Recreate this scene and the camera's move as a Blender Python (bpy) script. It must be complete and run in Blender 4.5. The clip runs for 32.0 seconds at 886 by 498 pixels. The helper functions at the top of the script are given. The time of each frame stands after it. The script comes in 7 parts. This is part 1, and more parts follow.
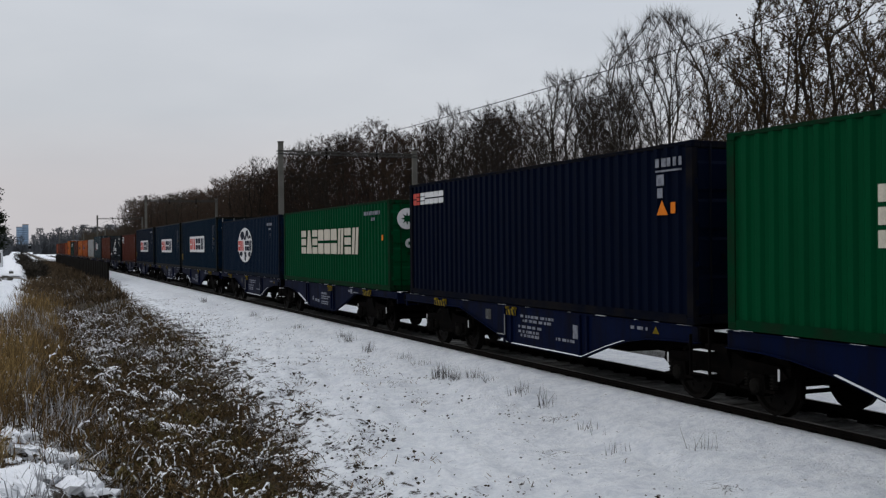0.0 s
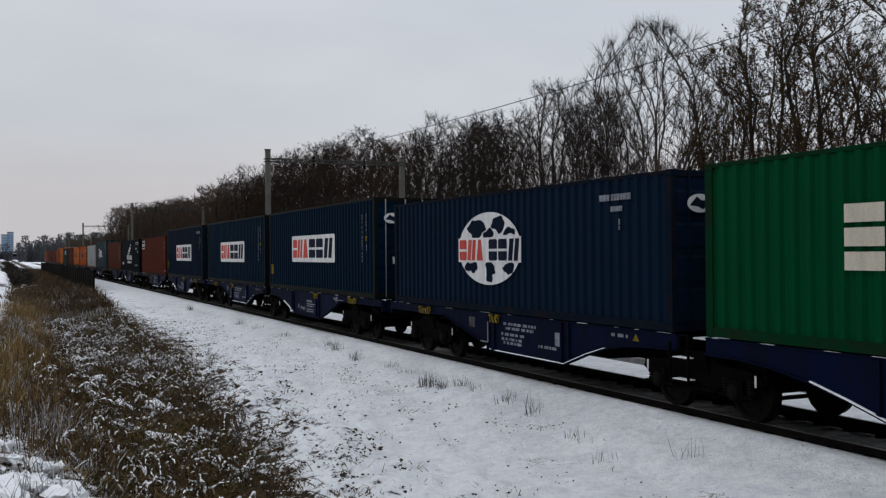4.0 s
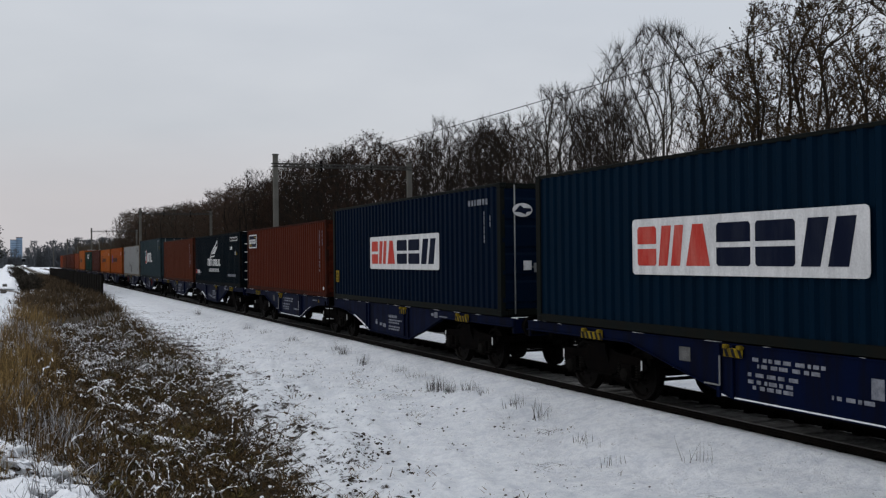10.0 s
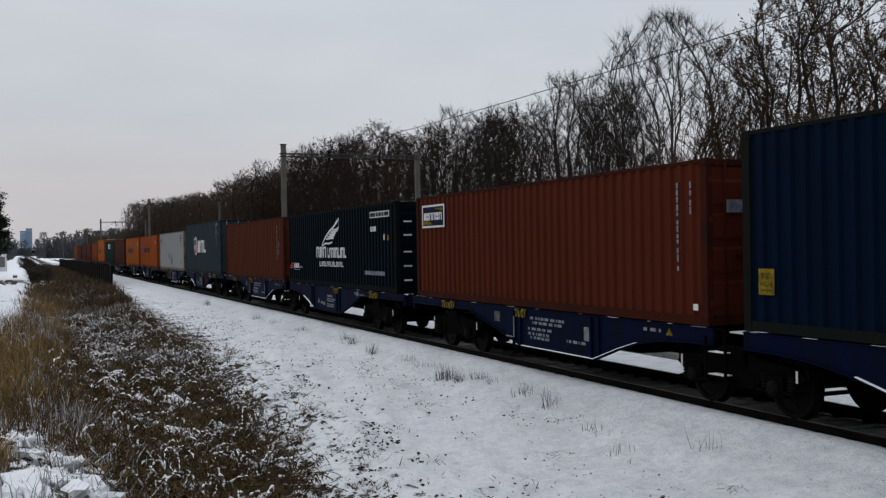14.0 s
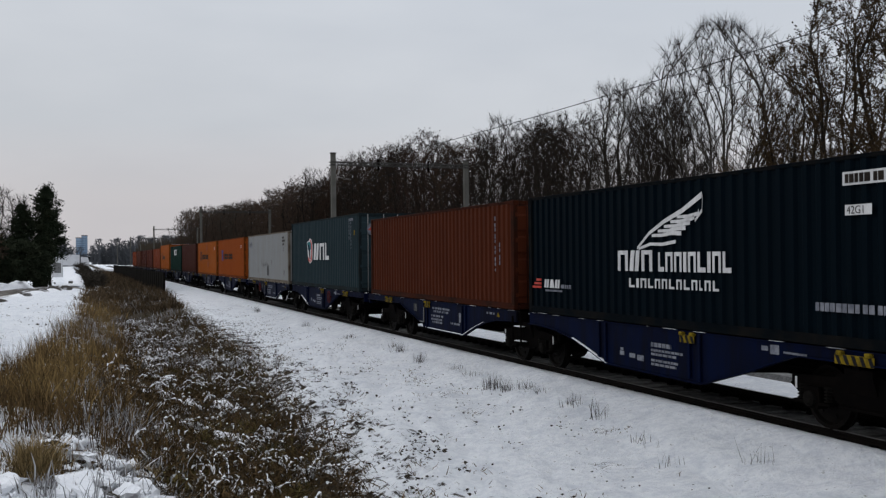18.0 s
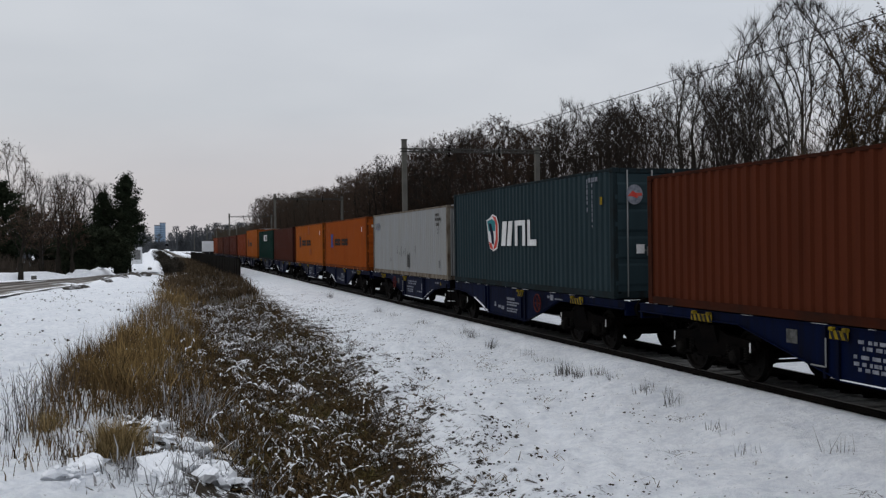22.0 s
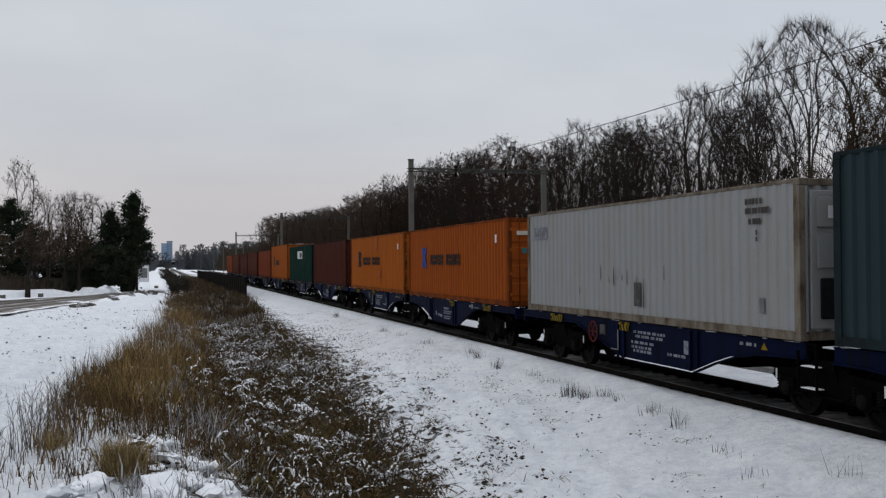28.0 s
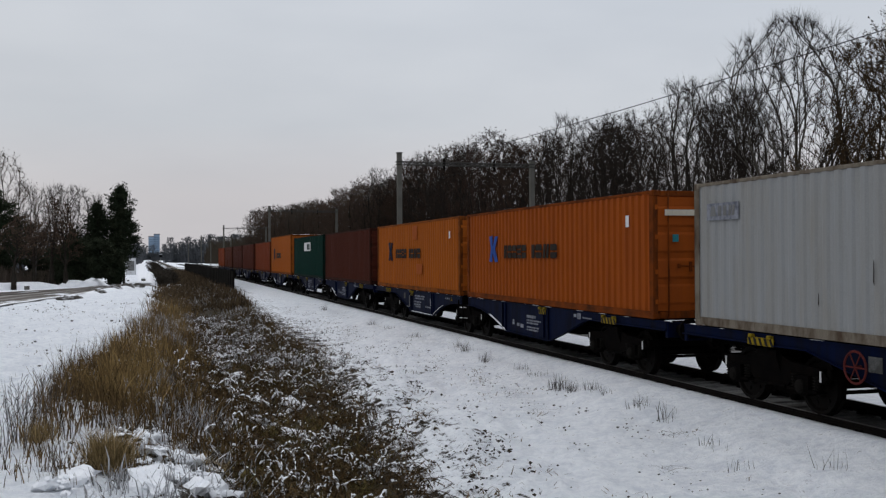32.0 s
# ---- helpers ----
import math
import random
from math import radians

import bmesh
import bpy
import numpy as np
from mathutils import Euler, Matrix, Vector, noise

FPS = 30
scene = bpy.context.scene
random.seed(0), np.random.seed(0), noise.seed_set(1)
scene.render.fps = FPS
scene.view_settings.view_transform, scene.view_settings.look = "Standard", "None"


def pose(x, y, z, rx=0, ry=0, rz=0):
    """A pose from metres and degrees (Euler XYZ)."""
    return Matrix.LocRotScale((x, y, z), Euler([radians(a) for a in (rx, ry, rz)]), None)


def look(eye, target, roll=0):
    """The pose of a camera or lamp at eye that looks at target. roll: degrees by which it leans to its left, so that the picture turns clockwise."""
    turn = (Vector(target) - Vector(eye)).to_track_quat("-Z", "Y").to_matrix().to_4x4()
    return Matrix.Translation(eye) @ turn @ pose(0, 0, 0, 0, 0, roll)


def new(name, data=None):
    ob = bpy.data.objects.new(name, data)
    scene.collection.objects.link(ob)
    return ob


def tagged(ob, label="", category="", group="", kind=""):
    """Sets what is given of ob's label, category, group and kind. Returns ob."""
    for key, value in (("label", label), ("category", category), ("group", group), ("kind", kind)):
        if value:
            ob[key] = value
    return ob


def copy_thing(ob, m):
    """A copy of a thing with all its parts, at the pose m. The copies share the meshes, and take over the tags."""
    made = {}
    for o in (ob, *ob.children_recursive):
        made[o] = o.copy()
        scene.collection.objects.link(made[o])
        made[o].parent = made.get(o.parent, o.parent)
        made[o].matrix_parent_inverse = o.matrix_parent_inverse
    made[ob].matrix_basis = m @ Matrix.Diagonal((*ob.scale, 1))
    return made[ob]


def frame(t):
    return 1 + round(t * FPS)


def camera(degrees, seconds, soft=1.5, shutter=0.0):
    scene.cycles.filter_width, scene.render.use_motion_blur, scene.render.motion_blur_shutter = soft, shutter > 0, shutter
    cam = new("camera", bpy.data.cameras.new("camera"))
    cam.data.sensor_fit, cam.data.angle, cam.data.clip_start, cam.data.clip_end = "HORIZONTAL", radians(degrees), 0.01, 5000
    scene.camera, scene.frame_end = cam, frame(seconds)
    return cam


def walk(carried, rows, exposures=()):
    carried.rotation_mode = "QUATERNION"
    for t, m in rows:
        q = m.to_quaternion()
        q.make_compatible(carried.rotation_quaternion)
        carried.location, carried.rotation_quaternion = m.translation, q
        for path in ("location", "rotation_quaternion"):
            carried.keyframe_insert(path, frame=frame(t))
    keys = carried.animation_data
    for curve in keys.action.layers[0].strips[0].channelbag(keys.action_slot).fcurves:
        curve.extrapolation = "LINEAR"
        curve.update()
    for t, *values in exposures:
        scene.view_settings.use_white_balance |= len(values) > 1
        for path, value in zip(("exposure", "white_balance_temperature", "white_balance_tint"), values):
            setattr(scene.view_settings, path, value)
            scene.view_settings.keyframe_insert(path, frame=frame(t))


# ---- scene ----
cam = camera(47.78, 32.0, soft=1.3)
EYE = (0.0, 0.0, 2.52)
walk(cam, [(t, pose(*EYE, 90 + tilt, lean, turn)) for t, turn, tilt, lean in (
    (0, -23.02, -0.22, 0.55), (0.5, -22.72, 0.12, 0.50), (1, -22.80, 0.21, 0.48), (1.5, -22.97, 0.16, 0.43),
    (2, -22.85, 0.13, 0.54), (2.5, -22.78, 0.02, 0.51), (3, -22.29, 0.29, 0.52), (3.5, -22.97, 0.26, 0.40),
    (4, -23.75, 0.24, 0.49), (4.5, -24.16, 0.16, 0.52), (6.5, -24.04, 0.33, 0.64), (7, -23.68, 0.45, 0.64),
    (7.5, -23.49, 0.35, 0.66), (8, -23.64, 0.32, 0.65), (8.5, -23.39, 0.45, 0.62), (9, -23.29, 0.45, 0.65),
    (9.5, -23.01, 0.52, 0.61), (10, -23.32, 0.49, 0.61), (10.5, -23.26, 0.63, 0.76), (11, -23.04, 0.60, 0.65),
    (11.5, -22.80, 0.63, 0.76), (12, -22.63, 0.49, 0.78), (12.5, -23.42, 0.17, 0.84), (13, -24.35, -0.10, 1.06),
    (13.5, -23.75, -0.15, 1.01), (14, -22.84, -0.12, 0.89), (14.5, -23.52, 0.20, 0.73), (16.5, -22.04, 0.57, 0.74),
    (17, -21.41, 0.51, 0.68), (17.5, -20.63, 0.38, 0.76), (18, -20.08, 0.41, 0.53), (18.5, -19.22, 0.56, 0.65),
    (19, -17.96, 0.69, 0.42), (19.5, -18.17, 0.35, 0.60), (20, -18.67, 0.06, 0.82), (20.5, -20.07, -0.19, 0.99),
    (21, -19.44, -0.30, 1.01), (21.5, -18.36, -0.33, 0.85), (22, -16.01, -0.35, 0.73), (22.5, -14.92, -0.14, 0.84),
    (23, -14.41, 0.50, 0.49), (23.5, -15.06, 0.43, 0.37), (24, -15.17, 0.42, 0.49), (24.5, -15.36, 0.55, 0.71),
    (25, -15.43, 0.53, 0.69), (25.5, -15.54, 0.41, 0.64), (27.5, -15.69, 0.80, 0.21), (28, -15.65, 0.79, 0.43),
    (28.5, -15.63, 0.61, 0.42), (29, -15.72, 0.61, 0.54), (29.5, -15.75, 0.69, 0.51), (30, -15.86, 0.58, 0.49),
    (30.5, -15.99, 0.56, 0.50), (31, -16.45, 0.54, 0.58), (31.5, -16.30, 0.60, 0.67), (32, -16.33, 0.41, 0.30),
)], exposures=[(0.0, 0.0), (32.0, 0.0)])

# ---------------------------------------------------------------- light
world = bpy.data.worlds.new("overcast")
scene.world = world
world.use_nodes = True
wn, wl = world.node_tree.nodes, world.node_tree.links
wn.clear()
w_out, w_bg = wn.new("ShaderNodeOutputWorld"), wn.new("ShaderNodeBackground")
w_sky = wn.new("ShaderNodeTexSky")
w_sky.sky_type, w_sky.sun_disc = "NISHITA", False
w_sky.sun_elevation, w_sky.sun_rotation = radians(26), radians(-50)
w_hsv = wn.new("ShaderNodeHueSaturation")
w_hsv.inputs["Saturation"].default_value = 0.12
w_hsv.inputs["Value"].default_value = 0.02
w_co, w_sep = wn.new("ShaderNodeTexCoord"), wn.new("ShaderNodeSeparateXYZ")
w_ramp = wn.new("ShaderNodeValToRGB")
w_noise, w_map = wn.new("ShaderNodeTexNoise"), wn.new("ShaderNodeMapping")
w_mix, w_add = wn.new("ShaderNodeMix"), wn.new("ShaderNodeMix")
w_ramp.color_ramp.elements[0].position = 0.0
w_ramp.color_ramp.elements[0].color = (0.49, 0.465, 0.485, 1)
w_ramp.color_ramp.elements[1].position = 1.0
w_ramp.color_ramp.elements[1].color = (1.16, 1.19, 1.26, 1)
for at, col in ((0.06, (0.53, 0.505, 0.52)), (0.13, (0.49, 0.515, 0.555)), (0.3, (0.545, 0.585, 0.645)), (0.45, (0.60, 0.64, 0.705))):
    w_ramp.color_ramp.elements.new(at).color = (*col, 1)
w_map.inputs["Scale"].default_value = (1.6, 1.6, 5.0)
w_noise.inputs["Scale"].default_value = 1.3
w_noise.inputs["Detail"].default_value = 5
w_mix.data_type, w_mix.blend_type = "RGBA", "MULTIPLY"
w_mix.inputs["Factor"].default_value = 0.55
w_add.data_type, w_add.blend_type = "RGBA", "ADD"
w_add.inputs["Factor"].default_value = 1.0
wl.new(w_co.outputs["Generated"], w_sep.inputs[0])
wl.new(w_sep.outputs["Z"], w_ramp.inputs[0])
wl.new(w_co.outputs["Generated"], w_map.inputs[0])
wl.new(w_map.outputs[0], w_noise.inputs["Vector"])
wl.new(w_ramp.outputs[0], w_mix.inputs["A"])
w_r2 = wn.new("ShaderNodeValToRGB")
w_r2.color_ramp.elements[0].position, w_r2.color_ramp.elements[0].color = 0.36, (0.84, 0.86, 0.89, 1)
w_r2.color_ramp.elements[1].position, w_r2.color_ramp.elements[1].color = 0.64, (1.14, 1.13, 1.12, 1)
wl.new(w_noise.outputs[0], w_r2.inputs[0])
wl.new(w_r2.outputs[0], w_mix.inputs["B"])
wl.new(w_sky.outputs[0], w_hsv.inputs["Color"])
wl.new(w_mix.outputs["Result"], w_add.inputs["A"])
wl.new(w_hsv.outputs[0], w_add.inputs["B"])
# the cloud is a little thinner on the side of the wood
w_side, w_tint = wn.new("ShaderNodeMapRange"), wn.new("ShaderNodeMix")
w_side.inputs["From Min"].default_value, w_side.inputs["From Max"].default_value = -1.0, 1.0
w_side.inputs["To Min"].default_value, w_side.inputs["To Max"].default_value = 0.70, 1.20
w_tint.data_type, w_tint.blend_type = "RGBA", "MULTIPLY"
w_tint.inputs["Factor"].default_value = 1.0
wl.new(w_sep.outputs["X"], w_side.inputs["Value"])
wl.new(w_add.outputs["Result"], w_tint.inputs["A"])
wl.new(w_side.outputs[0], w_tint.inputs["B"])
wl.new(w_tint.outputs["Result"], w_bg.inputs[0])
w_bg.inputs[1].default_value = 0.95
wl.new(w_bg.outputs[0], w_out.inputs[0])

sun = new("sun", bpy.data.lights.new("sun", "SUN"))
sun.data.energy, sun.data.angle, sun.data.color = 0.42, radians(18), (1.0, 0.96, 0.92)
sun.matrix_world = look((-75, 62, 48), (0, 0, 0))

# ---------------------------------------------------------------- materials
def surface(name, base, rough=0.6, metal=0.0, second=None, amount=0.4, scale=1.5, fine=40.0, grain=0.25,
            bump=0.15, stretch=(1, 1, 1), hue=0.0, thresh=(0.42, 0.68)):
    """A worn surface: base colour, large patches of a second colour, fine grain, and relief."""
    m = bpy.data.materials.new(name)
    m.use_nodes = True
    n, l = m.node_tree.nodes, m.node_tree.links
    b = n["Principled BSDF"]
    co, info = n.new("ShaderNodeTexCoord"), n.new("ShaderNodeObjectInfo")
    mp = n.new("ShaderNodeMapping")
    mp.inputs["Scale"].default_value = stretch
    l.new(co.outputs["Object"], mp.inputs[0])
    n1, n2 = n.new("ShaderNodeTexNoise"), n.new("ShaderNodeTexNoise")
    n1.noise_dimensions = "4D"
    rnd = n.new("ShaderNodeMath")
    rnd.operation = "MULTIPLY"
    rnd.inputs[1].default_value = 57.0
    l.new(info.outputs["Random"], rnd.inputs[0])
    l.new(rnd.outputs[0], n1.inputs["W"])
    n1.inputs["Scale"].default_value, n1.inputs["Detail"].default_value = scale, 6
    n1.inputs["Roughness"].default_value = 0.62
    n2.inputs["Scale"].default_value, n2.inputs["Detail"].default_value = fine, 4
    l.new(mp.outputs[0], n1.inputs["Vector"])
    l.new(co.outputs["Object"], n2.inputs["Vector"])
    ramp = n.new("ShaderNodeValToRGB")
    ramp.color_ramp.elements[0].position, ramp.color_ramp.elements[1].position = thresh
    ramp.color_ramp.elements[0].color = (0, 0, 0, 1)
    ramp.color_ramp.elements[1].color = (amount,) * 3 + (1,)
    l.new(n1.outputs[0], ramp.inputs[0])
    mix = n.new("ShaderNodeMix")
    mix.data_type = "RGBA"
    l.new(ramp.outputs[0], mix.inputs["Factor"])
    mix.inputs["A"].default_value = (*base, 1)
    mix.inputs["B"].default_value = (*(second or [c * 0.6 for c in base]), 1)
    g = n.new("ShaderNodeMapRange")
    g.inputs["From Min"].default_value, g.inputs["From Max"].default_value = 0.25, 0.75
    g.inputs["To Min"].default_value, g.inputs["To Max"].default_value = 1 - grain, 1 + grain
    l.new(n2.outputs[0], g.inputs["Value"])
    hsv = n.new("ShaderNodeHueSaturation")
    l.new(mix.outputs["Result"], hsv.inputs["Color"])
    l.new(g.outputs[0], hsv.inputs["Value"])
    if hue:
        h = n.new("ShaderNodeMapRange")
        h.inputs["To Min"].default_value, h.inputs["To Max"].default_value = 0.5 - hue, 0.5 + hue
        l.new(info.outputs["Random"], h.inputs["Value"])
        l.new(h.outputs[0], hsv.inputs["Hue"])
    l.new(hsv.outputs[0], b.inputs["Base Color"])
    rr = n.new("ShaderNodeMapRange")
    rr.inputs["To Min"].default_value, rr.inputs["To Max"].default_value = max(rough - 0.12, 0.05), min(rough + 0.15, 1)
    l.new(n1.outputs[0], rr.inputs["Value"])
    l.new(rr.outputs[0], b.inputs["Roughness"])
    b.inputs["Metallic"].default_value = metal
    b.inputs["Specular IOR Level"].default_value = 0.015
    if bump:
        bp = n.new("ShaderNodeBump")
        bp.inputs["Strength"].default_value, bp.inputs["Distance"].default_value = bump, 0.02
        l.new(n2.outputs[0], bp.inputs["Height"])
        l.new(bp.outputs[0], b.inputs["Normal"])
    return m


STREAK = (2.2, 2.2, 0.35)


def box_paint(name, c, amount=0.35, second=None, rough=0.5):
    return surface(name, c, rough, 0.0, second or [v * 0.55 + 0.002 for v in c], amount, 1.1, 60, 0.10, 0.06, STREAK)


M = dict(
    green=box_paint("green_paint", (0.0000, 0.0450, 0.0158)),
    navy=box_paint("navy_paint", (0.0010, 0.0032, 0.0115)),
    blue=box_paint("blue_paint", (0.0009, 0.0088, 0.0205)),
    midblue=box_paint("mid_blue_paint", (0.0028, 0.0100, 0.0240)),
    deepblue=box_paint("deep_blue_paint", (0.0013, 0.0062, 0.0170)),
    brown=box_paint("red_brown_paint", (0.0680, 0.0148, 0.0074), 0.4),
    orange_red=box_paint("orange_red_paint", (0.0690, 0.0178, 0.0082), 0.4),
    nightblue=box_paint("night_blue_paint", (0.0010, 0.0042, 0.0072)),
    teal=box_paint("blue_grey_paint", (0.0225, 0.0370, 0.0430)),
    white=box_paint("off_white_paint", (0.235, 0.243, 0.248), 0.5, (0.21, 0.195, 0.165)),
    orange=box_paint("orange_paint", (0.250, 0.058, 0.0090), 0.5, (0.17, 0.040, 0.012)),
    amber=box_paint("amber_paint", (0.300, 0.082, 0.0120), 0.55, (0.20, 0.052, 0.013)),
    maroon=box_paint("maroon_paint", (0.0560, 0.0150, 0.0092), 0.4),
    seagreen=box_paint("sea_green_paint", (0.0025, 0.0216, 0.0157), 0.4),
    red=box_paint("faded_red_paint", (0.160, 0.034, 0.0110), 0.4),
    wagon=surface("wagon_blue_paint", (0.0016, 0.0046, 0.0215), 0.5, 0.0, (0.004, 0.004, 0.006), 0.9, 2.0, 50, 0.15, 0.08, STREAK),
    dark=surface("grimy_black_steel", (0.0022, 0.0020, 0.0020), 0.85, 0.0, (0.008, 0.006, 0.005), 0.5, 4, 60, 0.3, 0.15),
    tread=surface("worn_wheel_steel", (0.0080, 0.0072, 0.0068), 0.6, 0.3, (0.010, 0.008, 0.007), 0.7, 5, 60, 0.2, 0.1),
    rail=surface("brown_rail_steel", (0.0065, 0.0058, 0.0054), 0.7, 0.4, (0.018, 0.014, 0.012), 0.7, 3, 40, 0.25, 0.1),
    railtop=surface("polished_rail_head", (0.30, 0.29, 0.28), 0.3, 0.9, (0.15, 0.13, 0.12), 0.5, 4, 40, 0.1, 0.03),
    galv=surface("galvanised_steel", (0.22, 0.225, 0.225), 0.5, 0.4, (0.20, 0.20, 0.20), 0.5, 4, 50, 0.12, 0.05),
    yellow=surface("dirty_yellow_paint", (0.20, 0.14, 0.012), 0.6, 0.0, (0.05, 0.035, 0.012), 0.85, 6, 40, 0.2, 0.05),
    black=surface("black_paint", (0.012, 0.012, 0.013), 0.6, 0.0, (0.03, 0.03, 0.03), 0.4, 6, 40, 0.2, 0.05),
    marking=surface("white_marking_paint", (0.62, 0.62, 0.62), 0.6, 0.0, (0.36, 0.36, 0.37), 0.6, 3, 40, 0.12, 0.04, STREAK),
    cream=surface("cream_lettering_paint", (0.50, 0.46, 0.38), 0.6, 0.0, (0.32, 0.30, 0.25), 0.5, 3, 40, 0.12, 0.04, STREAK),
    mark_red=surface("red_marking_paint", (0.42, 0.045, 0.035), 0.6, 0.0, (0.48, 0.16, 0.13), 0.6, 3, 40, 0.1, 0.04, STREAK),
    mark_navy=surface("navy_marking_paint", (0.006, 0.009, 0.022), 0.6, 0.0, (0.03, 0.035, 0.05), 0.4, 3, 40, 0.1, 0.04, STREAK),
    mark_teal=surface("teal_marking_paint", (0.03, 0.16, 0.18), 0.6, 0.0, None, 0.4, 3, 40, 0.1, 0.04),
    mark_black=surface("dark_marking_paint", (0.02, 0.016, 0.014), 0.6, 0.0, (0.05, 0.04, 0.03), 0.4, 3, 40, 0.1, 0.04),
    mark_orange=surface("orange_marking_paint", (0.62, 0.17, 0.02), 0.6, 0.0, None, 0.3, 3, 40, 0.1, 0.04),
    faint=surface("grey_marking_paint", (0.21, 0.22, 0.25), 0.6, 0.0, (0.05, 0.055, 0.075), 0.8, 8, 60, 0.15, 0.04),
    snow=surface("snow", (0.86, 0.875, 0.90), 0.75, 0.0, (0.66, 0.68, 0.73), 0.5, 2.5, 14, 0.06, 0.5),
    dust=surface("dusty_steel", (0.0085, 0.0078, 0.0070), 0.85, 0.0, (0.005, 0.0045, 0.004), 0.7, 6, 60, 0.25, 0.15),
    concrete=surface("weathered_concrete", (0.115, 0.112, 0.100), 0.85, 0.0, (0.07, 0.066, 0.058), 0.6, 1.2, 30, 0.15, 0.2),
    sleeper=surface("sleeper_concrete", (0.19, 0.188, 0.183), 0.85, 0.0, (0.05, 0.047, 0.043), 0.7, 3, 30, 0.2, 0.2),
    steelgrey=surface("portal_steel", (0.05, 0.048, 0.045), 0.6, 0.3, (0.06, 0.05, 0.045), 0.6, 3, 40, 0.15, 0.05),
    wire=surface("copper_wire", (0.030, 0.030, 0.029), 0.75, 0.0, None, 0.3, 3, 40, 0.1, 0),
)

for key in ("green", "navy", "blue", "midblue", "deepblue", "brown", "orange_red", "nightblue", "teal", "orange", "amber", "maroon", "seagreen", "red"):
    base = M[key].node_tree.nodes["Mix"].inputs["A"].default_value[:3]
    M[key + "_FRAME"] = surface("grimy_" + M[key].name, [v * 0.55 + 0.001 for v in base], 0.7, 0.0, (0.012, 0.010, 0.008), 0.75, 3.0, 60, 0.2, 0.12, (2.0, 0.5, 0.6))

# ---------------------------------------------------------------- mesh helpers
def link(name, bm, material, parent=None, label="", smooth=False):
    me = bpy.data.meshes.new(name)
    bm.normal_update()
    bm.to_mesh(me)
    bm.free()
    if smooth:
        for f in me.polygons:
            f.use_smooth = True
    me.materials.append(material)
    ob = new(name, me)
    ob.parent = parent
    if label:
        ob["label"] = label
    return ob


def part(name, bm, material, parent, label="", smooth=False):
    return link(name, bm, material, parent, label, smooth)


def twin(ob, parent, m=None):
    """Another part on the mesh of ob."""
    o = new(ob.name.split(".")[0], ob.data)
    o.parent = parent
    if m is not None:
        o.matrix_basis = m
    if "label" in ob:
        o["label"] = ob["label"]
    return o


def empty(name, at, **tags):
    ob = new(name)
    ob.location = at
    ob.empty_display_size = 0.1
    return tagged(ob, **tags)


def cuboid(bm, x0, x1, y0, y1, z0, z1, bevel=0.0):
    r = bmesh.ops.create_cube(bm, size=1.0, matrix=Matrix.LocRotScale(
        ((x0 + x1) / 2, (y0 + y1) / 2, (z0 + z1) / 2), None, (abs(x1 - x0), abs(y1 - y0), abs(z1 - z0))))
    if bevel:
        ed = {e for v in r["verts"] for e in v.link_edges}
        bmesh.ops.bevel(bm, geom=list(ed), offset=bevel, segments=1, affect="EDGES", profile=0.5)
    return bm


def box(*a, bevel=0.0):
    return cuboid(bmesh.new(), *a, bevel=bevel)


def rod(bm, a, b, r, n=8, r2=None):
    a, b = Vector(a), Vector(b)
    d = b - a
    m = Matrix.Translation((a + b) / 2) @ d.to_track_quat("Z", "Y").to_matrix().to_4x4()
    bmesh.ops.create_cone(bm, cap_ends=True, segments=n, radius1=r, radius2=r if r2 is None else r2, depth=d.length, matrix=m)
    return bm


def prism(outline, axis, a, b, bm=None):
    """A closed outline of 2D points, drawn out along an axis from a to b."""
    bm = bm or bmesh.new()

    def put(p, q):
        return {"x": (q, p[0], p[1]), "y": (p[0], q, p[1]), "z": (p[0], p[1], q)}[axis]
    v0 = [bm.verts.new(put(p, a)) for p in outline]
    v1 = [bm.verts.new(put(p, b)) for p in outline]
    n = len(outline)
    for i in range(n):
        bm.faces.new((v0[i], v0[(i + 1) % n], v1[(i + 1) % n], v1[i]))
    bm.faces.new(v0[::-1])
    bm.faces.new(v1)
    bmesh.ops.recalc_face_normals(bm, faces=bm.faces)
    return bm


# ---------------------------------------------------------------- containers
LEN, WID = 12.192, 2.438
FACE = 9.65                      # near faces of the containers
MID = FACE + WID / 2             # middle of the track
DECK = 1.233
FIRST, JOINT, COUPLED = -29.13, 13.01, 13.78


def berth(i):
    """Where container i's near end lies along the track when the train's travel is nil."""
    k, r = divmod(i, 2)
    return FIRST + k * (JOINT + COUPLED) + r * JOINT


def corrugation(y0, y1, pitch, depth, base):
    """Trapezoid folds: (y, x) points, base is the outer plane, folds go inward by depth."""
    n = max(1, round((y1 - y0) / pitch))
    p = (y1 - y0) / n
    pts = [(y0, base)]
    for k in range(n):
        s = y0 + k * p
        pts += [(s + p * 0.24, base), (s + p * 0.42, base + depth), (s + p * 0.74, base + depth), (s + p * 0.92, base)]
    pts.append((y1, base))
    return pts


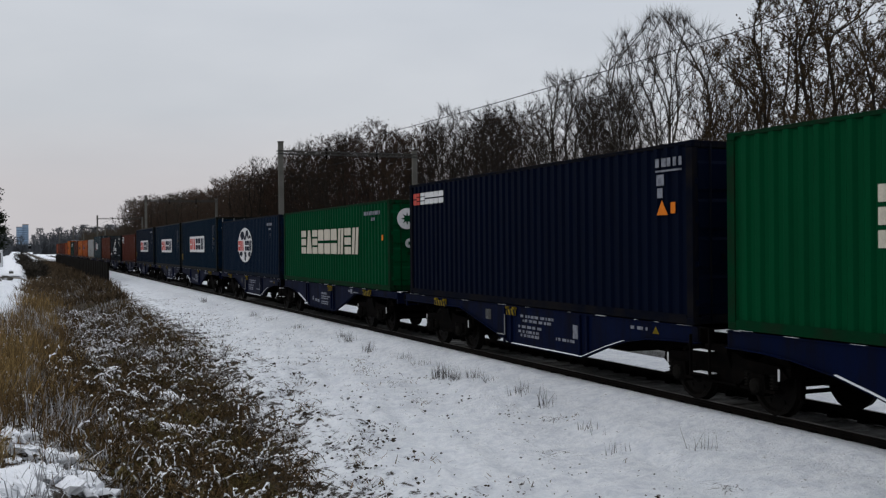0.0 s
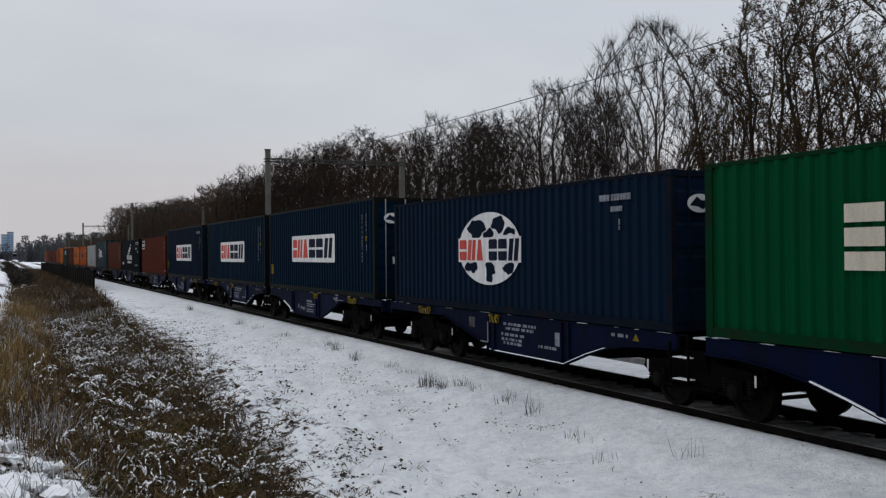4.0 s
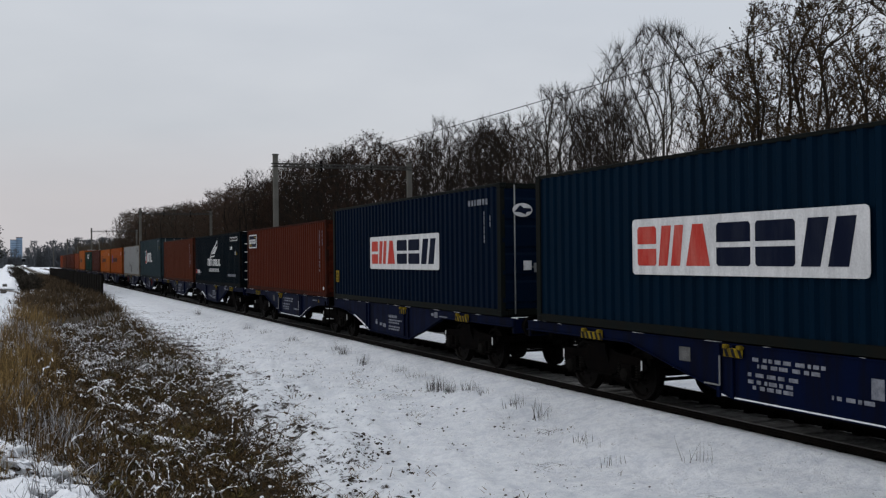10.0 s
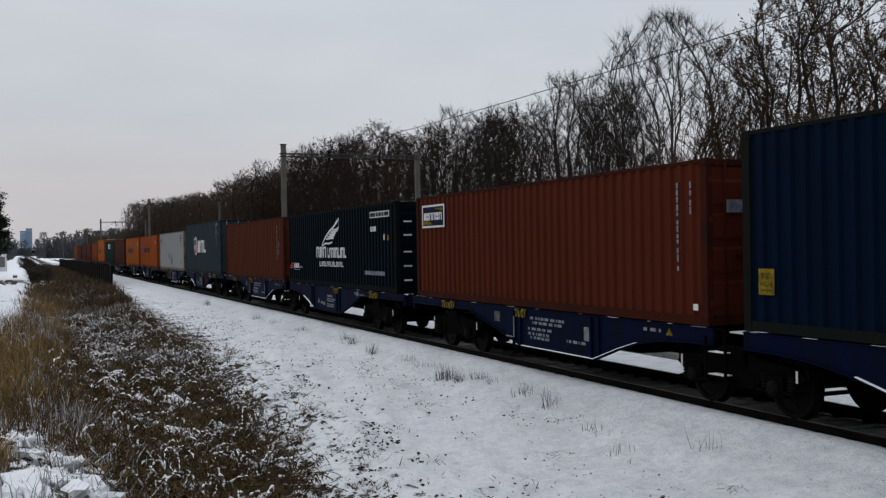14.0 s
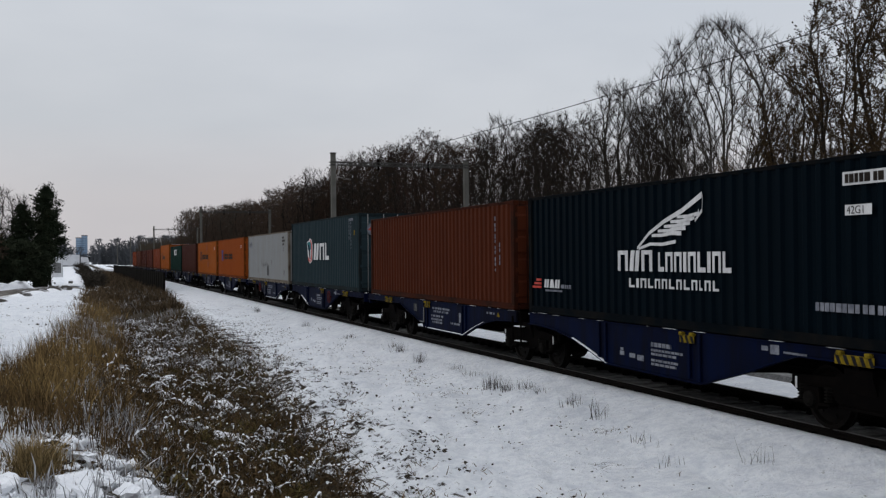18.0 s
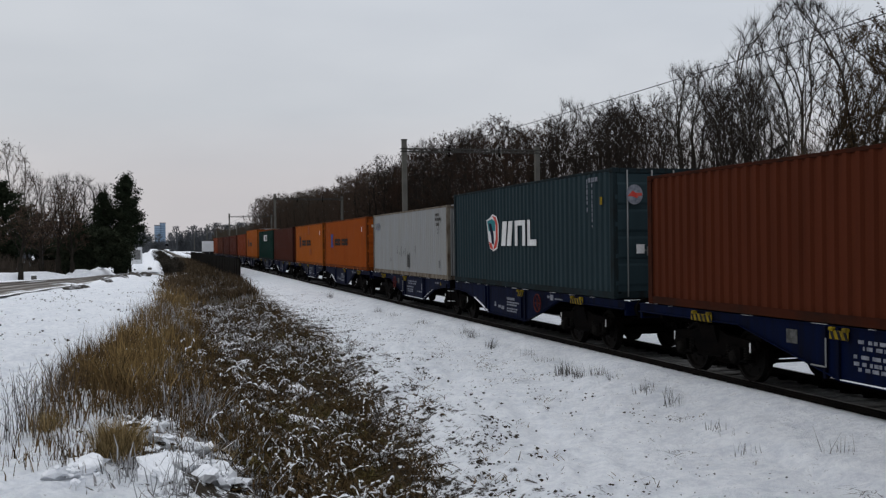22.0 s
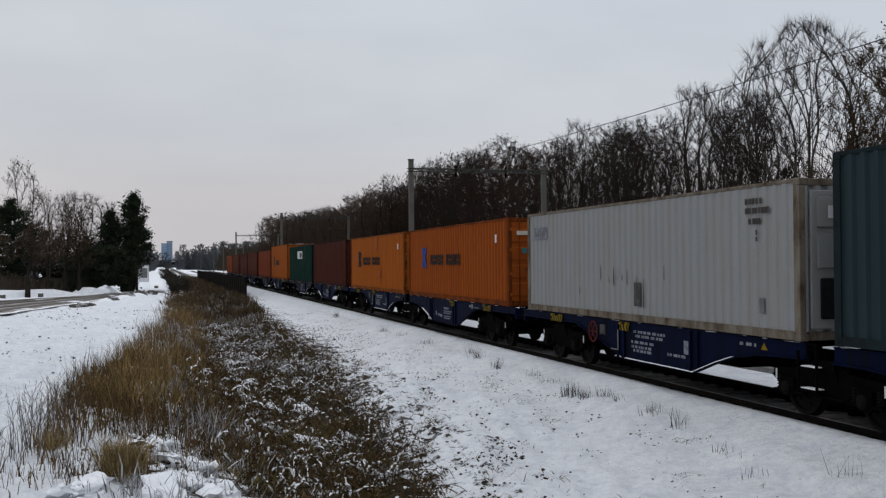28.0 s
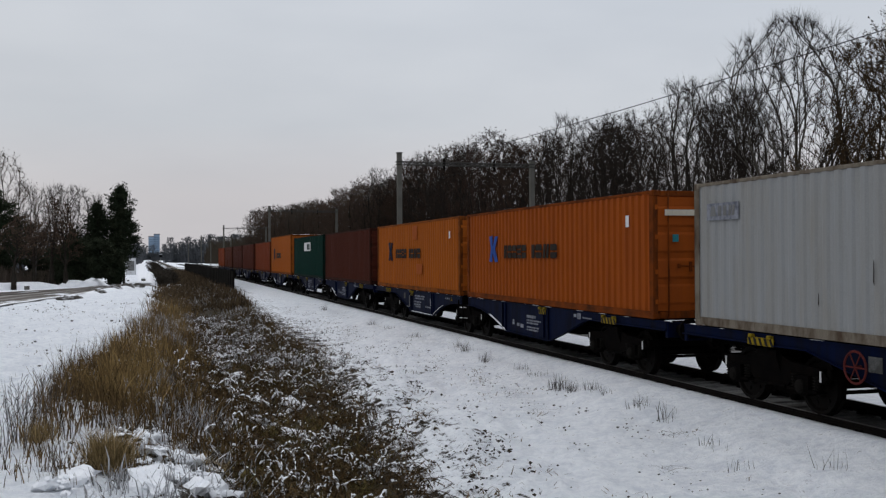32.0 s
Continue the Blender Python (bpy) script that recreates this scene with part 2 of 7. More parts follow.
def folded(pts, axis, z0, z1, thick):
    """A folded sheet standing from z0 to z1; pts are (along, across). axis: the way that along runs."""
    bm = bmesh.new()
    n = len(pts)
    rows = []
    for off in (0.0, thick):
        for z in (z0, z1):
            rows.append([bm.verts.new((a + off, b, z) if axis == "y" else (b, a + off, z)) for b, a in pts])
    f0, f1, b0, b1 = rows
    for i in range(n - 1):
        bm.faces.new((f0[i], f0[i + 1], f1[i + 1], f1[i]))
        bm.faces.new((b0[i + 1], b0[i], b1[i], b1[i + 1]))
    bmesh.ops.recalc_face_normals(bm, faces=bm.faces)
    return bm


SHARED = {}


def shared(key, build, name, material, parent, label="", m=None, smooth=False):
    """A part whose mesh is built once for a key and shared by the like parts of other things."""
    if key in SHARED:
        ob = new(name, SHARED[key])
        ob.parent = parent
        if label:
            ob["label"] = label
    else:
        ob = part(name, build(), material, parent, label, smooth)
        SHARED[key] = ob.data
    if m is not None:
        ob.matrix_basis = m
    return ob


def plate(bm, y0, y1, z0, z1, x=-0.010, thick=0.006):
    cuboid(bm, x - thick, x, y0, y1, z0, z1)


def patch(bm, outline, x=-0.010, thick=0.006):
    """A flat marking on the near side: outline of (y, z)."""
    prism([(p[0], p[1]) for p in outline], "x", x - thick, x, bm)


def blocks(y_hi, y_lo, z0, z1, widths, gap, holes, x=-0.010):
    """A row of plain block shapes from y_hi down to y_lo, in shares of the width, some with a slot."""
    bm = bmesh.new()
    total = sum(widths) + gap * (len(widths) - 1)
    k = (y_hi - y_lo) / total
    y = y_hi
    h = z1 - z0
    for w, hole in zip(widths, holes):
        a, b = y, y - w * k
        c = min(0.10 * abs(a - b), 0.04)
        mid, t = (a + b) / 2, abs(a - b)
        if hole == "o":          # two stacked bars
            patch(bm, [(a - c, z0), (b + c, z0), (b, z0 + c), (b, z0 + 0.43 * h), (a, z0 + 0.43 * h), (a, z0 + c)], x)
            patch(bm, [(a, z0 + 0.55 * h), (b, z0 + 0.55 * h), (b, z1 - c), (b + c, z1), (a - c, z1), (a, z1 - c)], x)
        elif hole == "n":        # an open frame, cut at one side
            q = 0.26 * t
            plate(bm, a - q, a, z0, z1, x)
            plate(bm, b, b + q, z0, z1, x)
            plate(bm, b + q + 0.002, a - q - 0.002, z1 - 0.20 * h, z1, x)
        elif hole == "u":        # a low step with one upright
            plate(bm, a - 0.30 * t, a, z0, z1, x)
            plate(bm, b, a - 0.302 * t, z0, z0 + 0.24 * h, x)
        elif hole == "e":        # three stacked bars
            for q in (0.0, 0.36, 0.72):
                plate(bm, b, a, z0 + q * h, z0 + (q + 0.28) * h, x)
        elif hole == "v":        # wedge
            patch(bm, [(a, z0), (b, z0), (mid - 0.22 * t, z1), (mid + 0.22 * t, z1)], x)
        elif hole == "w":        # two slanting bars
            patch(bm, [(a, z0), (a - 0.36 * t, z0), (a - 0.52 * t, z1), (a - 0.14 * t, z1)], x)
            patch(bm, [(a - 0.50 * t, z0), (b + 0.14 * t, z0), (b, z1), (a - 0.66 * t, z1)], x)
        else:
            plate(bm, b, a, z0, z1, x)
        y = b - gap * k
    return bm


def round_outline(cy, cz, ry, rz, n=28):
    return [(cy + ry * math.cos(2 * math.pi * i / n), cz + rz * math.sin(2 * math.pi * i / n)) for i in range(n)]


def dashes(rng, y_hi, y_lo, z0, z1, x=-0.010, upright=False):
    """Small unreadable writing as a row or a column of short bars."""
    bm = bmesh.new()
    if upright:
        z = z1
        while z > z0 + 0.03:
            h = rng.uniform(0.06, 0.12)
            plate(bm, y_lo, y_hi, max(z - h, z0), z, x)
            z -= h + rng.choice((0.02, 0.03, 0.07))
    else:
        y = y_hi
        while y > y_lo + 0.02:
            w = rng.uniform(0.5, 0.9) * (z1 - z0)
            plate(bm, max(y - w, y_lo), y, z0, z1, x)
            y -= w + rng.choice((0.15, 0.2, 0.5)) * (z1 - z0)
    return bm


def container(i, paint, high, doors, label, pitch=0.283, frame_paint=None, snowy=False, bright_rods=False):
    """A forty-foot box. Local space: near side in the plane x = 0, near end at y = 0, underside at z = 0."""
    H = 2.896 if high else 2.591
    root = empty("shipping_container", (FACE, berth(i), DECK), label=label, category="shipping container",
                 group="containers of the freight train")
    frame_paint = frame_paint or paint + "_FRAME"
    m, fm = M[paint], M[frame_paint]
    pk = (paint, high, pitch)
    post = 0.11
    # corner posts and castings
    for x, y in ((0, 0), (WID, 0), (0, LEN), (WID, LEN)):
        sx, sy = (1 if x == 0 else -1), (1 if y == 0 else -1)
        shared(("post", frame_paint, high), lambda: prism(
            [(0.004, 0.004), (post, 0.004), (post, 0.07), (0.07, 0.07), (0.07, 0.16), (0.004, 0.16)], "z", 0.118, H - 0.118),
            "corner_post", fm, root, m=Matrix.LocRotScale((x, y, 0), None, (sx, sy, 1)))
        for z in (0, H - 0.118):
            shared(("casting", frame_paint), lambda: casting(), "corner_casting", fm, root,
                   m=Matrix.LocRotScale((x, y, z), None, (sx, sy, 1)))
    # rails
    for x in (0.0, WID - 0.07):
        shared(("toprail", frame_paint), lambda: box(0.006, 0.066, 0.178, LEN - 0.178, -0.07, -0.006, bevel=0.008), "top_rail", fm, root,
               m=pose(x, 0, H))
        shared(("botrail", frame_paint), lambda: prism([(0.006, 0.01), (0.05, 0.01), (0.05, 0.03), (0.02, 0.03), (0.02, 0.155),
               (0.006, 0.16)], "y", 0.178, LEN - 0.178), "bottom_rail", fm, root,
               m=Matrix.LocRotScale((x if x == 0 else WID, 0, 0), None, (1 if x == 0 else -1, 1, 1)))
    # sides
    shared(("side",) + pk, lambda: folded(corrugation(0.11, LEN - 0.11, pitch, 0.022 if paint == "white" else 0.042, 0.0), "y", 0.15, H - 0.06, 0.003),
           "side_panel", m, root, m=pose(0.010, 0, 0))
    shared(("side",) + pk, None, "side_panel", m, root, m=Matrix.LocRotScale((WID - 0.010, 0, 0), None, (-1, 1, 1)))
    # far end, roof, floor
    shared(("end", paint, high), lambda: folded(corrugation(0.11, WID - 0.11, 0.25, 0.045, 0.0), "x", 0.15, H - 0.10, 0.003),
           "end_panel", m, root, m=Matrix.LocRotScale((0, LEN - 0.02, 0), None, (1, -1, 1)))
    shared(("roof", paint), lambda: roof(), "roof", m, root, m=pose(0, 0, H))
    shared(("floor",), lambda: floor_of_box(), "underframe", M["dark"], root)
    for y in (0.0, LEN):
        s = 1 if y == 0 else -1
        shared(("header", frame_paint), lambda: box(0.17, WID - 0.17, 0.01, 0.09, -0.12, -0.01, bevel=0.008), "end_header", fm,
               root, m=Matrix.LocRotScale((0, y, H), None, (1, s, 1)))
        shared(("sill", frame_paint), lambda: box(0.17, WID - 0.17, 0.01, 0.09, 0.01, 0.15, bevel=0.008), "end_sill", fm,
               root, m=Matrix.LocRotScale((0, y, 0), None, (1, s, 1)))
    if doors:
        for k in (0, 1):
            d = shared(("door", paint, high), lambda: door_leaf(H), "door", m, root,
                       m=Matrix.LocRotScale((WID / 2, 0.03, 0), None, (-1 if k == 0 else 1, 1, 1)))
            for q in (0.22, 0.78):
                r = shared(("lockrod", high, bright_rods or paint), lambda: rod(bmesh.new(), (0, 0, 0.05), (0, 0, H - 0.05), 0.017, 8), "lock_rod",
                           M["galv"] if bright_rods else fm, d, "galvanised lock rod" if bright_rods else "painted lock rod", m=pose(q * 1.08 + 0.03, -0.035, 0), smooth=True)
            shared(("doorhandle", bright_rods or paint), lambda: handle(), "door_handle", M["galv"] if bright_rods else fm, d, "galvanised handle" if bright_rods else "painted handle", m=pose(0.25, -0.04, 1.05))
            shared(("gasket", high), lambda: box(-0.012, 0.012, -0.012, 0.0, 0.16, H - 0.13), "gasket", M["black"], d, "black rubber gasket")
            for hz in (0.35, 0.95, 1.65, 2.25):
                shared(("hinge", paint), lambda: box(1.10, 1.17, -0.03, 0.02, -0.05, 0.05, bevel=0.008), "hinge", m, d, m=pose(0, 0, hz))
    else:
        shared(("end", paint, high), None, "end_panel", m, root, m=pose(0, 0.02, 0))
    if snowy:
        shared(("roofsnow",), lambda: drift(WID - 0.1, LEN - 0.2), "snow_cover", M["snow"], root, "thin crust of snow", m=pose(0.05, 0.1, H - 0.004))
    return root, H


def casting():
    bm = box(0, 0.162, 0, 0.178, 0, 0.118, bevel=0.012)
    cuboid(bm, -0.003, 0.002, 0.06, 0.12, 0.035, 0.085)
    cuboid(bm, 0.05, 0.11, -0.003, 0.002, 0.035, 0.085)
    return bm


def roof():
    pts = corrugation(0.12, LEN - 0.12, 0.42, -0.02, -0.04)
    bm = bmesh.new()
    a = [bm.verts.new((0.05, y, z)) for y, z in pts]
    b = [bm.verts.new((WID - 0.05, y, z)) for y, z in pts]
    for k in range(len(pts) - 1):
        bm.faces.new((a[k], a[k + 1], b[k + 1], b[k]))
    bmesh.ops.solidify(bm, geom=bm.faces[:], thickness=0.004)
    return bm


def floor_of_box():
    bm = box(0.06, WID - 0.06, 0.1, LEN - 0.1, 0.115, 0.145)
    for k in range(28):
        y = 0.35 + k * (LEN - 0.7) / 27
        cuboid(bm, 0.06, WID - 0.06, y - 0.022, y + 0.022, 0.02, 0.112)
    return bm


def door_leaf(H):
    """One leaf from the middle outwards, with pressed ribs across."""
    o, n = [(0.0, 0.16)], 4
    step = (H - 0.5) / n
    for k in range(n):
        z0 = 0.28 + k * step
        o += [(0.0, z0), (-0.03, z0 + 0.05), (-0.03, z0 + step - 0.15), (0.0, z0 + step - 0.10)]
    o += [(0.0, H - 0.13), (0.05, H - 0.13), (0.05, 0.16)]
    return prism(o, "x", 0.012, 1.10)


def handle():
    bm = rod(bmesh.new(), (0.0, 0, 0), (0.42, 0, 0.03), 0.012, 6)
    cuboid(bm, 0.10, 0.16, -0.02, 0.03, -0.10, 0.10)
    cuboid(bm, 0.36, 0.42, -0.02, 0.02, -0.03, 0.06)
    return bm


def drift(w, l):
    """A thin uneven sheet of snow."""
    rng = random.Random(5)
    bm = bmesh.new()
    nx, ny = 8, 40
    g = [[bm.verts.new((w * i / nx, l * j / ny, 0.012 + 0.03 * noise.noise((i * 0.6, j * 0.5, 3)) if 0 < i < nx and 0 < j < ny else 0.0))
          for j in range(ny + 1)] for i in range(nx + 1)]
    for i in range(nx):
        for j in range(ny):
            if rng.random() < 0.8:
                bm.faces.new((g[i][j], g[i + 1][j], g[i + 1][j + 1], g[i][j + 1]))
    return bm

# ---------------------------------------------------------------- wagons
WHEEL = 0.46


def wheelset():
    bm = rod(bmesh.new(), (-1.02, 0, 0), (1.02, 0, 0), 0.075, 10)
    for s in (-1, 1):
        prof = ((0.655, 0.075), (0.655, 0.15), (0.70, 0.20), (0.70, 0.38), (0.665, 0.41), (0.665, 0.49), (0.695, 0.485), (0.71, 0.463),
                (0.80, 0.457), (0.80, 0.40), (0.755, 0.37), (0.755, 0.20), (0.81, 0.15), (0.81, 0.075))
        n = 20
        rings = []
        for k in range(n):
            a = 2 * math.pi * k / n
            rings.append([bm.verts.new((s * x, r * math.cos(a), r * math.sin(a))) for x, r in prof])
        for k in range(n):
            p, q = rings[k], rings[(k + 1) % n]
            for j in range(len(prof) - 1):
                bm.faces.new((p[j], p[j + 1], q[j + 1], q[j]))
        for k in range(6):
            a = 2 * math.pi * k / 6
            rod(bm, (s * 0.74, 0.29 * math.cos(a), 0.29 * math.sin(a)), (s * 0.77, 0.29 * math.cos(a), 0.29 * math.sin(a)), 0.035, 8)
    bmesh.ops.recalc_face_normals(bm, faces=bm.faces)
    return bm


def side_frame():
    """The long cheek of a two-axle bogie."""
    o = [(-1.45, 0.62), (-1.30, 0.76), (-0.55, 0.80), (-0.30, 0.88), (0.30, 0.88), (0.55, 0.80), (1.30, 0.76), (1.45, 0.62), (1.28, 0.52),
         (1.12, 0.60), (0.66, 0.60), (0.42, 0.40), (-0.42, 0.40), (-0.66, 0.60), (-1.12, 0.60), (-1.28, 0.52)]
    bm = prism(o, "x", -0.05, 0.05)
    cuboid(bm, -0.09, 0.09, -0.42, 0.42, 0.38, 0.42)
    return bm


def lathe(prof, n, axis="z"):
    """A turned piece from (radius, along) points."""
    bm = bmesh.new()
    rings = []
    for k in range(n):
        a = 2 * math.pi * k / n
        c, s = math.cos(a), math.sin(a)
        rings.append([bm.verts.new((r * c, r * s, z) if axis == "z" else (z, r * c, r * s)) for r, z in prof])
    for k in range(n):
        p, q = rings[k], rings[(k + 1) % n]
        for j in range(len(prof) - 1):
            bm.faces.new((p[j], q[j], q[j + 1], p[j + 1]))
    bm.faces.new([r[0] for r in reversed(rings)])
    bm.faces.new([r[-1] for r in rings])
    bmesh.ops.recalc_face_normals(bm, faces=bm.faces)
    return bm


def spring():
    prof = []
    for k in range(5):
        z = k * 0.045
        prof += [(0.055, z), (0.078, z + 0.010), (0.078, z + 0.024), (0.055, z + 0.034)]
    return lathe(prof, 7)


def axle_box():
    return prism([(-0.37, -0.08), (-0.16, -0.08), (-0.12, -0.14), (0.12, -0.14), (0.16, -0.08), (0.37, -0.08), (0.37, -0.04), (0.17, -0.04), (0.15, 0.17), (-0.15, 0.17),
                  (-0.17, -0.04), (-0.37, -0.04)], "x", -0.09, 0.09)


def bogie_core():
    """Bolster with its round centre plate, turned into one piece by a stepped outline."""
    return prism([(-1.0, 0.48), (1.0, 0.48), (1.12, 0.86), (1.12, 0.96), (0.92, 0.96), (0.92, 0.84), (0.28, 0.84), (0.28, 0.94), (-0.28, 0.94), (-0.28, 0.84), (-0.92, 0.84),
                  (-0.92, 0.96), (-1.12, 0.96), (-1.12, 0.86)], "y", -0.26, 0.26)


def brake_beam():
    """A cross shaft with a shoe at each end."""
    return prism([(-0.80, 0.30), (-0.71, 0.30), (-0.71, 0.38), (0.71, 0.38), (0.71, 0.30), (0.80, 0.30), (0.80, 0.62), (0.71, 0.62), (0.71, 0.43), (-0.71, 0.43), (-0.71, 0.62),
                  (-0.80, 0.62)], "y", -0.04, 0.04)


def bogie(parent, y, spun):
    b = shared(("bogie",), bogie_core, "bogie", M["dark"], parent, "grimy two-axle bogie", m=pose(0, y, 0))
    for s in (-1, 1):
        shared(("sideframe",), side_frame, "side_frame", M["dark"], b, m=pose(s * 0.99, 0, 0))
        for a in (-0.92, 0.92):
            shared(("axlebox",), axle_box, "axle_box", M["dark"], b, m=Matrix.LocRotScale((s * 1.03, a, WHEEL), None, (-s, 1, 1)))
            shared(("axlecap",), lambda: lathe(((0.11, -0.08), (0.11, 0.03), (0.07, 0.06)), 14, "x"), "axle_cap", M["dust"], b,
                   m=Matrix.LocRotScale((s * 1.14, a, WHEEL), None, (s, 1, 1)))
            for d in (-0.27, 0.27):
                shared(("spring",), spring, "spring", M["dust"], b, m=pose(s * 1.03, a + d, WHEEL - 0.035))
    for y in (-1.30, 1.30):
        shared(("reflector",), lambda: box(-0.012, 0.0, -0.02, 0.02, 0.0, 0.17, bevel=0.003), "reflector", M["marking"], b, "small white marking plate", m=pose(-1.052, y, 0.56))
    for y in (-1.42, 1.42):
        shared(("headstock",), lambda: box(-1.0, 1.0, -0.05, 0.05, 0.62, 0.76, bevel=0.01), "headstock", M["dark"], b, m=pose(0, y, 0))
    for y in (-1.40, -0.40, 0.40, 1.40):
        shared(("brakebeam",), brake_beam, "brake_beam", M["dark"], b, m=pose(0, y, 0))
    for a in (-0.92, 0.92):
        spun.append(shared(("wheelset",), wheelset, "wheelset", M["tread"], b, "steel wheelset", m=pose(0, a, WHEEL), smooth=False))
        spun[-1]["axle_at"] = a
    return b


# lower edges of the two fish-bellied platforms, from the joint outwards: (distance, height)
BELLY_FAR = ((0.35, 0.97), (1.0, 0.96), (1.75, 0.92), (2.4, 0.82), (2.97, 0.67), (3.79, 0.41), (6.65, 0.42), (9.35, 1.05), (13.05, 1.05))
BELLY_NEAR = ((0.35, 0.97), (1.1, 0.96), (1.75, 0.91), (2.5, 0.79), (3.1, 0.64), (3.6, 0.50), (3.9, 0.41), (7.05, 0.37), (8.2, 0.68), (8.9, 0.90), (9.4, 1.05), (13.05, 1.05))
SIDE = 1.165                      # half width over the side sills


def sill(belly, sgn):
    o = [(sgn * w, z) for w, z in belly] + [(sgn * belly[-1][0], 1.215), (sgn * belly[0][0], 1.215)]
    bm = prism(o, "x", -0.012, 0.012)
    cuboid(bm, -0.03, 0.07, sgn * 0.35, sgn * 13.05, 1.195, 1.217)
    return bm


def ribbon(belly, sgn, x0, x1, lift, thick):
    o = [(sgn * w, z + lift) for w, z in belly] + [(sgn * w, z + lift - thick) for w, z in reversed(belly)]
    return prism(o, "x", x0, x1)


def hatch_plate(w):
    """A yellow spigot carrier with black slanting bars."""
    bm = box(-0.03, 0.0, -w / 2, w / 2, -0.075, 0.06, bevel=0.01)
    for y in (-w * 0.36, w * 0.36):
        cuboid(bm, -0.06, 0.06, y - 0.05, y + 0.05, 0.045, 0.11, bevel=0.015)
    return bm


def hatch_bars(w):
    bm = bmesh.new()
    n = max(3, int(w / 0.13))
    for k in range(n):
        y = -w / 2 + 0.06 + k * (w - 0.12) / (n - 1) - 0.03
        prism([(y - 0.05, -0.07), (y + 0.01, -0.07), (y + 0.07, 0.055), (y + 0.01, 0.055)], "x", -0.036, -0.0305, bm)
    return bm


def brake_wheel():
    bm = bmesh.new()
    n = 20
    for k in range(n):
        a, b = 2 * math.pi * k / n, 2 * math.pi * (k + 1) / n
        rod(bm, (0, 0.23 * math.cos(a), 0.23 * math.sin(a)), (0, 0.23 * math.cos(b), 0.23 * math.sin(b)), 0.018, 6)
    for k in range(3):
        a = math.pi * k / 3
        rod(bm, (0, -0.23 * math.cos(a), -0.23 * math.sin(a)), (0, 0.23 * math.cos(a), 0.23 * math.sin(a)), 0.011, 6)
    rod(bm, (0.0, 0, 0), (0.10, 0, 0), 0.03, 10)
    return bm


def cross_members(sgn):
    bm = bmesh.new()
    cuboid(bm, -0.22, 0.22, sgn * 0.35, sgn * 13.0, 0.82, 1.10)
    prism([(sgn * 0.4, 0.60), (sgn * 2.6, 0.60), (sgn * 3.8, 0.46), (sgn * 6.6, 0.46), (sgn * 8.2, 0.62), (sgn * 9.2, 0.66), (sgn * 9.2, 0.83), (sgn * 0.4, 0.83)], "x", -0.16, 0.16, bm)
    for w in (0.45, 2.0, 3.75, 5.3, 6.9, 8.6, 10.5, 12.2, 13.0):
        cuboid(bm, -SIDE + 0.02, SIDE - 0.02, sgn * (w - 0.06), sgn * (w + 0.06), 0.95, 1.18)
    rod(bm, (-0.5, sgn * 1.2, 0.78), (-0.5, sgn * 12.4, 0.78), 0.022, 6)
    rod(bm, (0.62, sgn * 3.6, 0.62), (0.62, sgn * 6.6, 0.62), 0.19, 16)
    cuboid(bm, -0.75, -0.35, sgn * 4.3, sgn * 5.5, 0.52, 0.78, bevel=0.02)
    return bm


def steps(sgn):
    """Ladder and hand rail beside the joint."""
    bm = bmesh.new()
    y0, y1 = sgn * -0.02, sgn * 0.44
    for z in (0.50, 0.84):
        cuboid(bm, -0.10, 0.10, y0, y1, z - 0.015, z + 0.015)
    cuboid(bm, -0.11, -0.07, y0 - 0.015, y0 + 0.015, 0.46, 1.22)
    cuboid(bm, -0.11, -0.07, y1 - 0.015, y1 + 0.015, 0.46, 1.10)
    rod(bm, (-0.09, y0, 1.22), (-0.09, y0 + sgn * 0.22, 1.22), 0.012, 6)
    rod(bm, (-0.09, y0 + sgn * 0.22, 1.22), (-0.09, y0 + sgn * 0.22, 1.0), 0.012, 6)
    return bm


def buffer():
    bm = rod(bmesh.new(), (0, 0, 0), (0, 0.24, 0), 0.11, 14)
    rod(bm, (0, 0.24, 0), (0, 0.32, 0), 0.085, 14)
    rod(bm, (0, 0.32, 0), (0, 0.355, 0), 0.225, 20)
    cuboid(bm, -0.17, 0.17, -0.02, 0.02, -0.17, 0.17)
    return bm


def coupler():
    bm = box(-0.06, 0.06, -0.05, 0.2, -0.10, 0.10, bevel=0.02)
    rod(bm, (0, 0.2, 0), (0, 0.44, -0.16), 0.035, 8)
    for x in (-0.35, 0.35):
        rod(bm, (x, 0.0, -0.05), (x * 0.8, 0.2, -0.32), 0.025, 8)
        rod(bm, (x * 0.8, 0.2, -0.32), (x * 0.7, 0.42, -0.28), 0.025, 8)
    return bm


def writing_near():
    rng = random.Random(3)
    bm = bmesh.new()
    for k, (z, a, b) in enumerate(((0.90, 5.5, 6.15), (0.80, 5.5, 6.5), (0.73, 5.5, 6.3), (0.62, 5.5, 6.35), (0.55, 5.5, 6.3))):
        y = a
        while y < b:
            w = rng.uniform(0.05, 0.16)
            h = 0.075 if k == 0 else 0.042
            cuboid(bm, -0.004, 0.0, -min(y + w, b), -y, z - h / 2, z + h / 2)
            y += w + 0.025
    for a, b, z0, z1 in ((4.40, 4.55, 0.62, 0.70), (4.42, 4.53, 0.71, 0.76), (4.75, 4.95, 0.60, 0.68), (5.02, 5.25, 0.57, 0.67),
                         (8.6, 8.75, 1.06, 1.13), (8.8, 9.0, 1.02, 1.16), (9.1, 9.6, 1.05, 1.08)):
        cuboid(bm, -0.004, 0.0, -b, -a, z0, z1)
    return bm


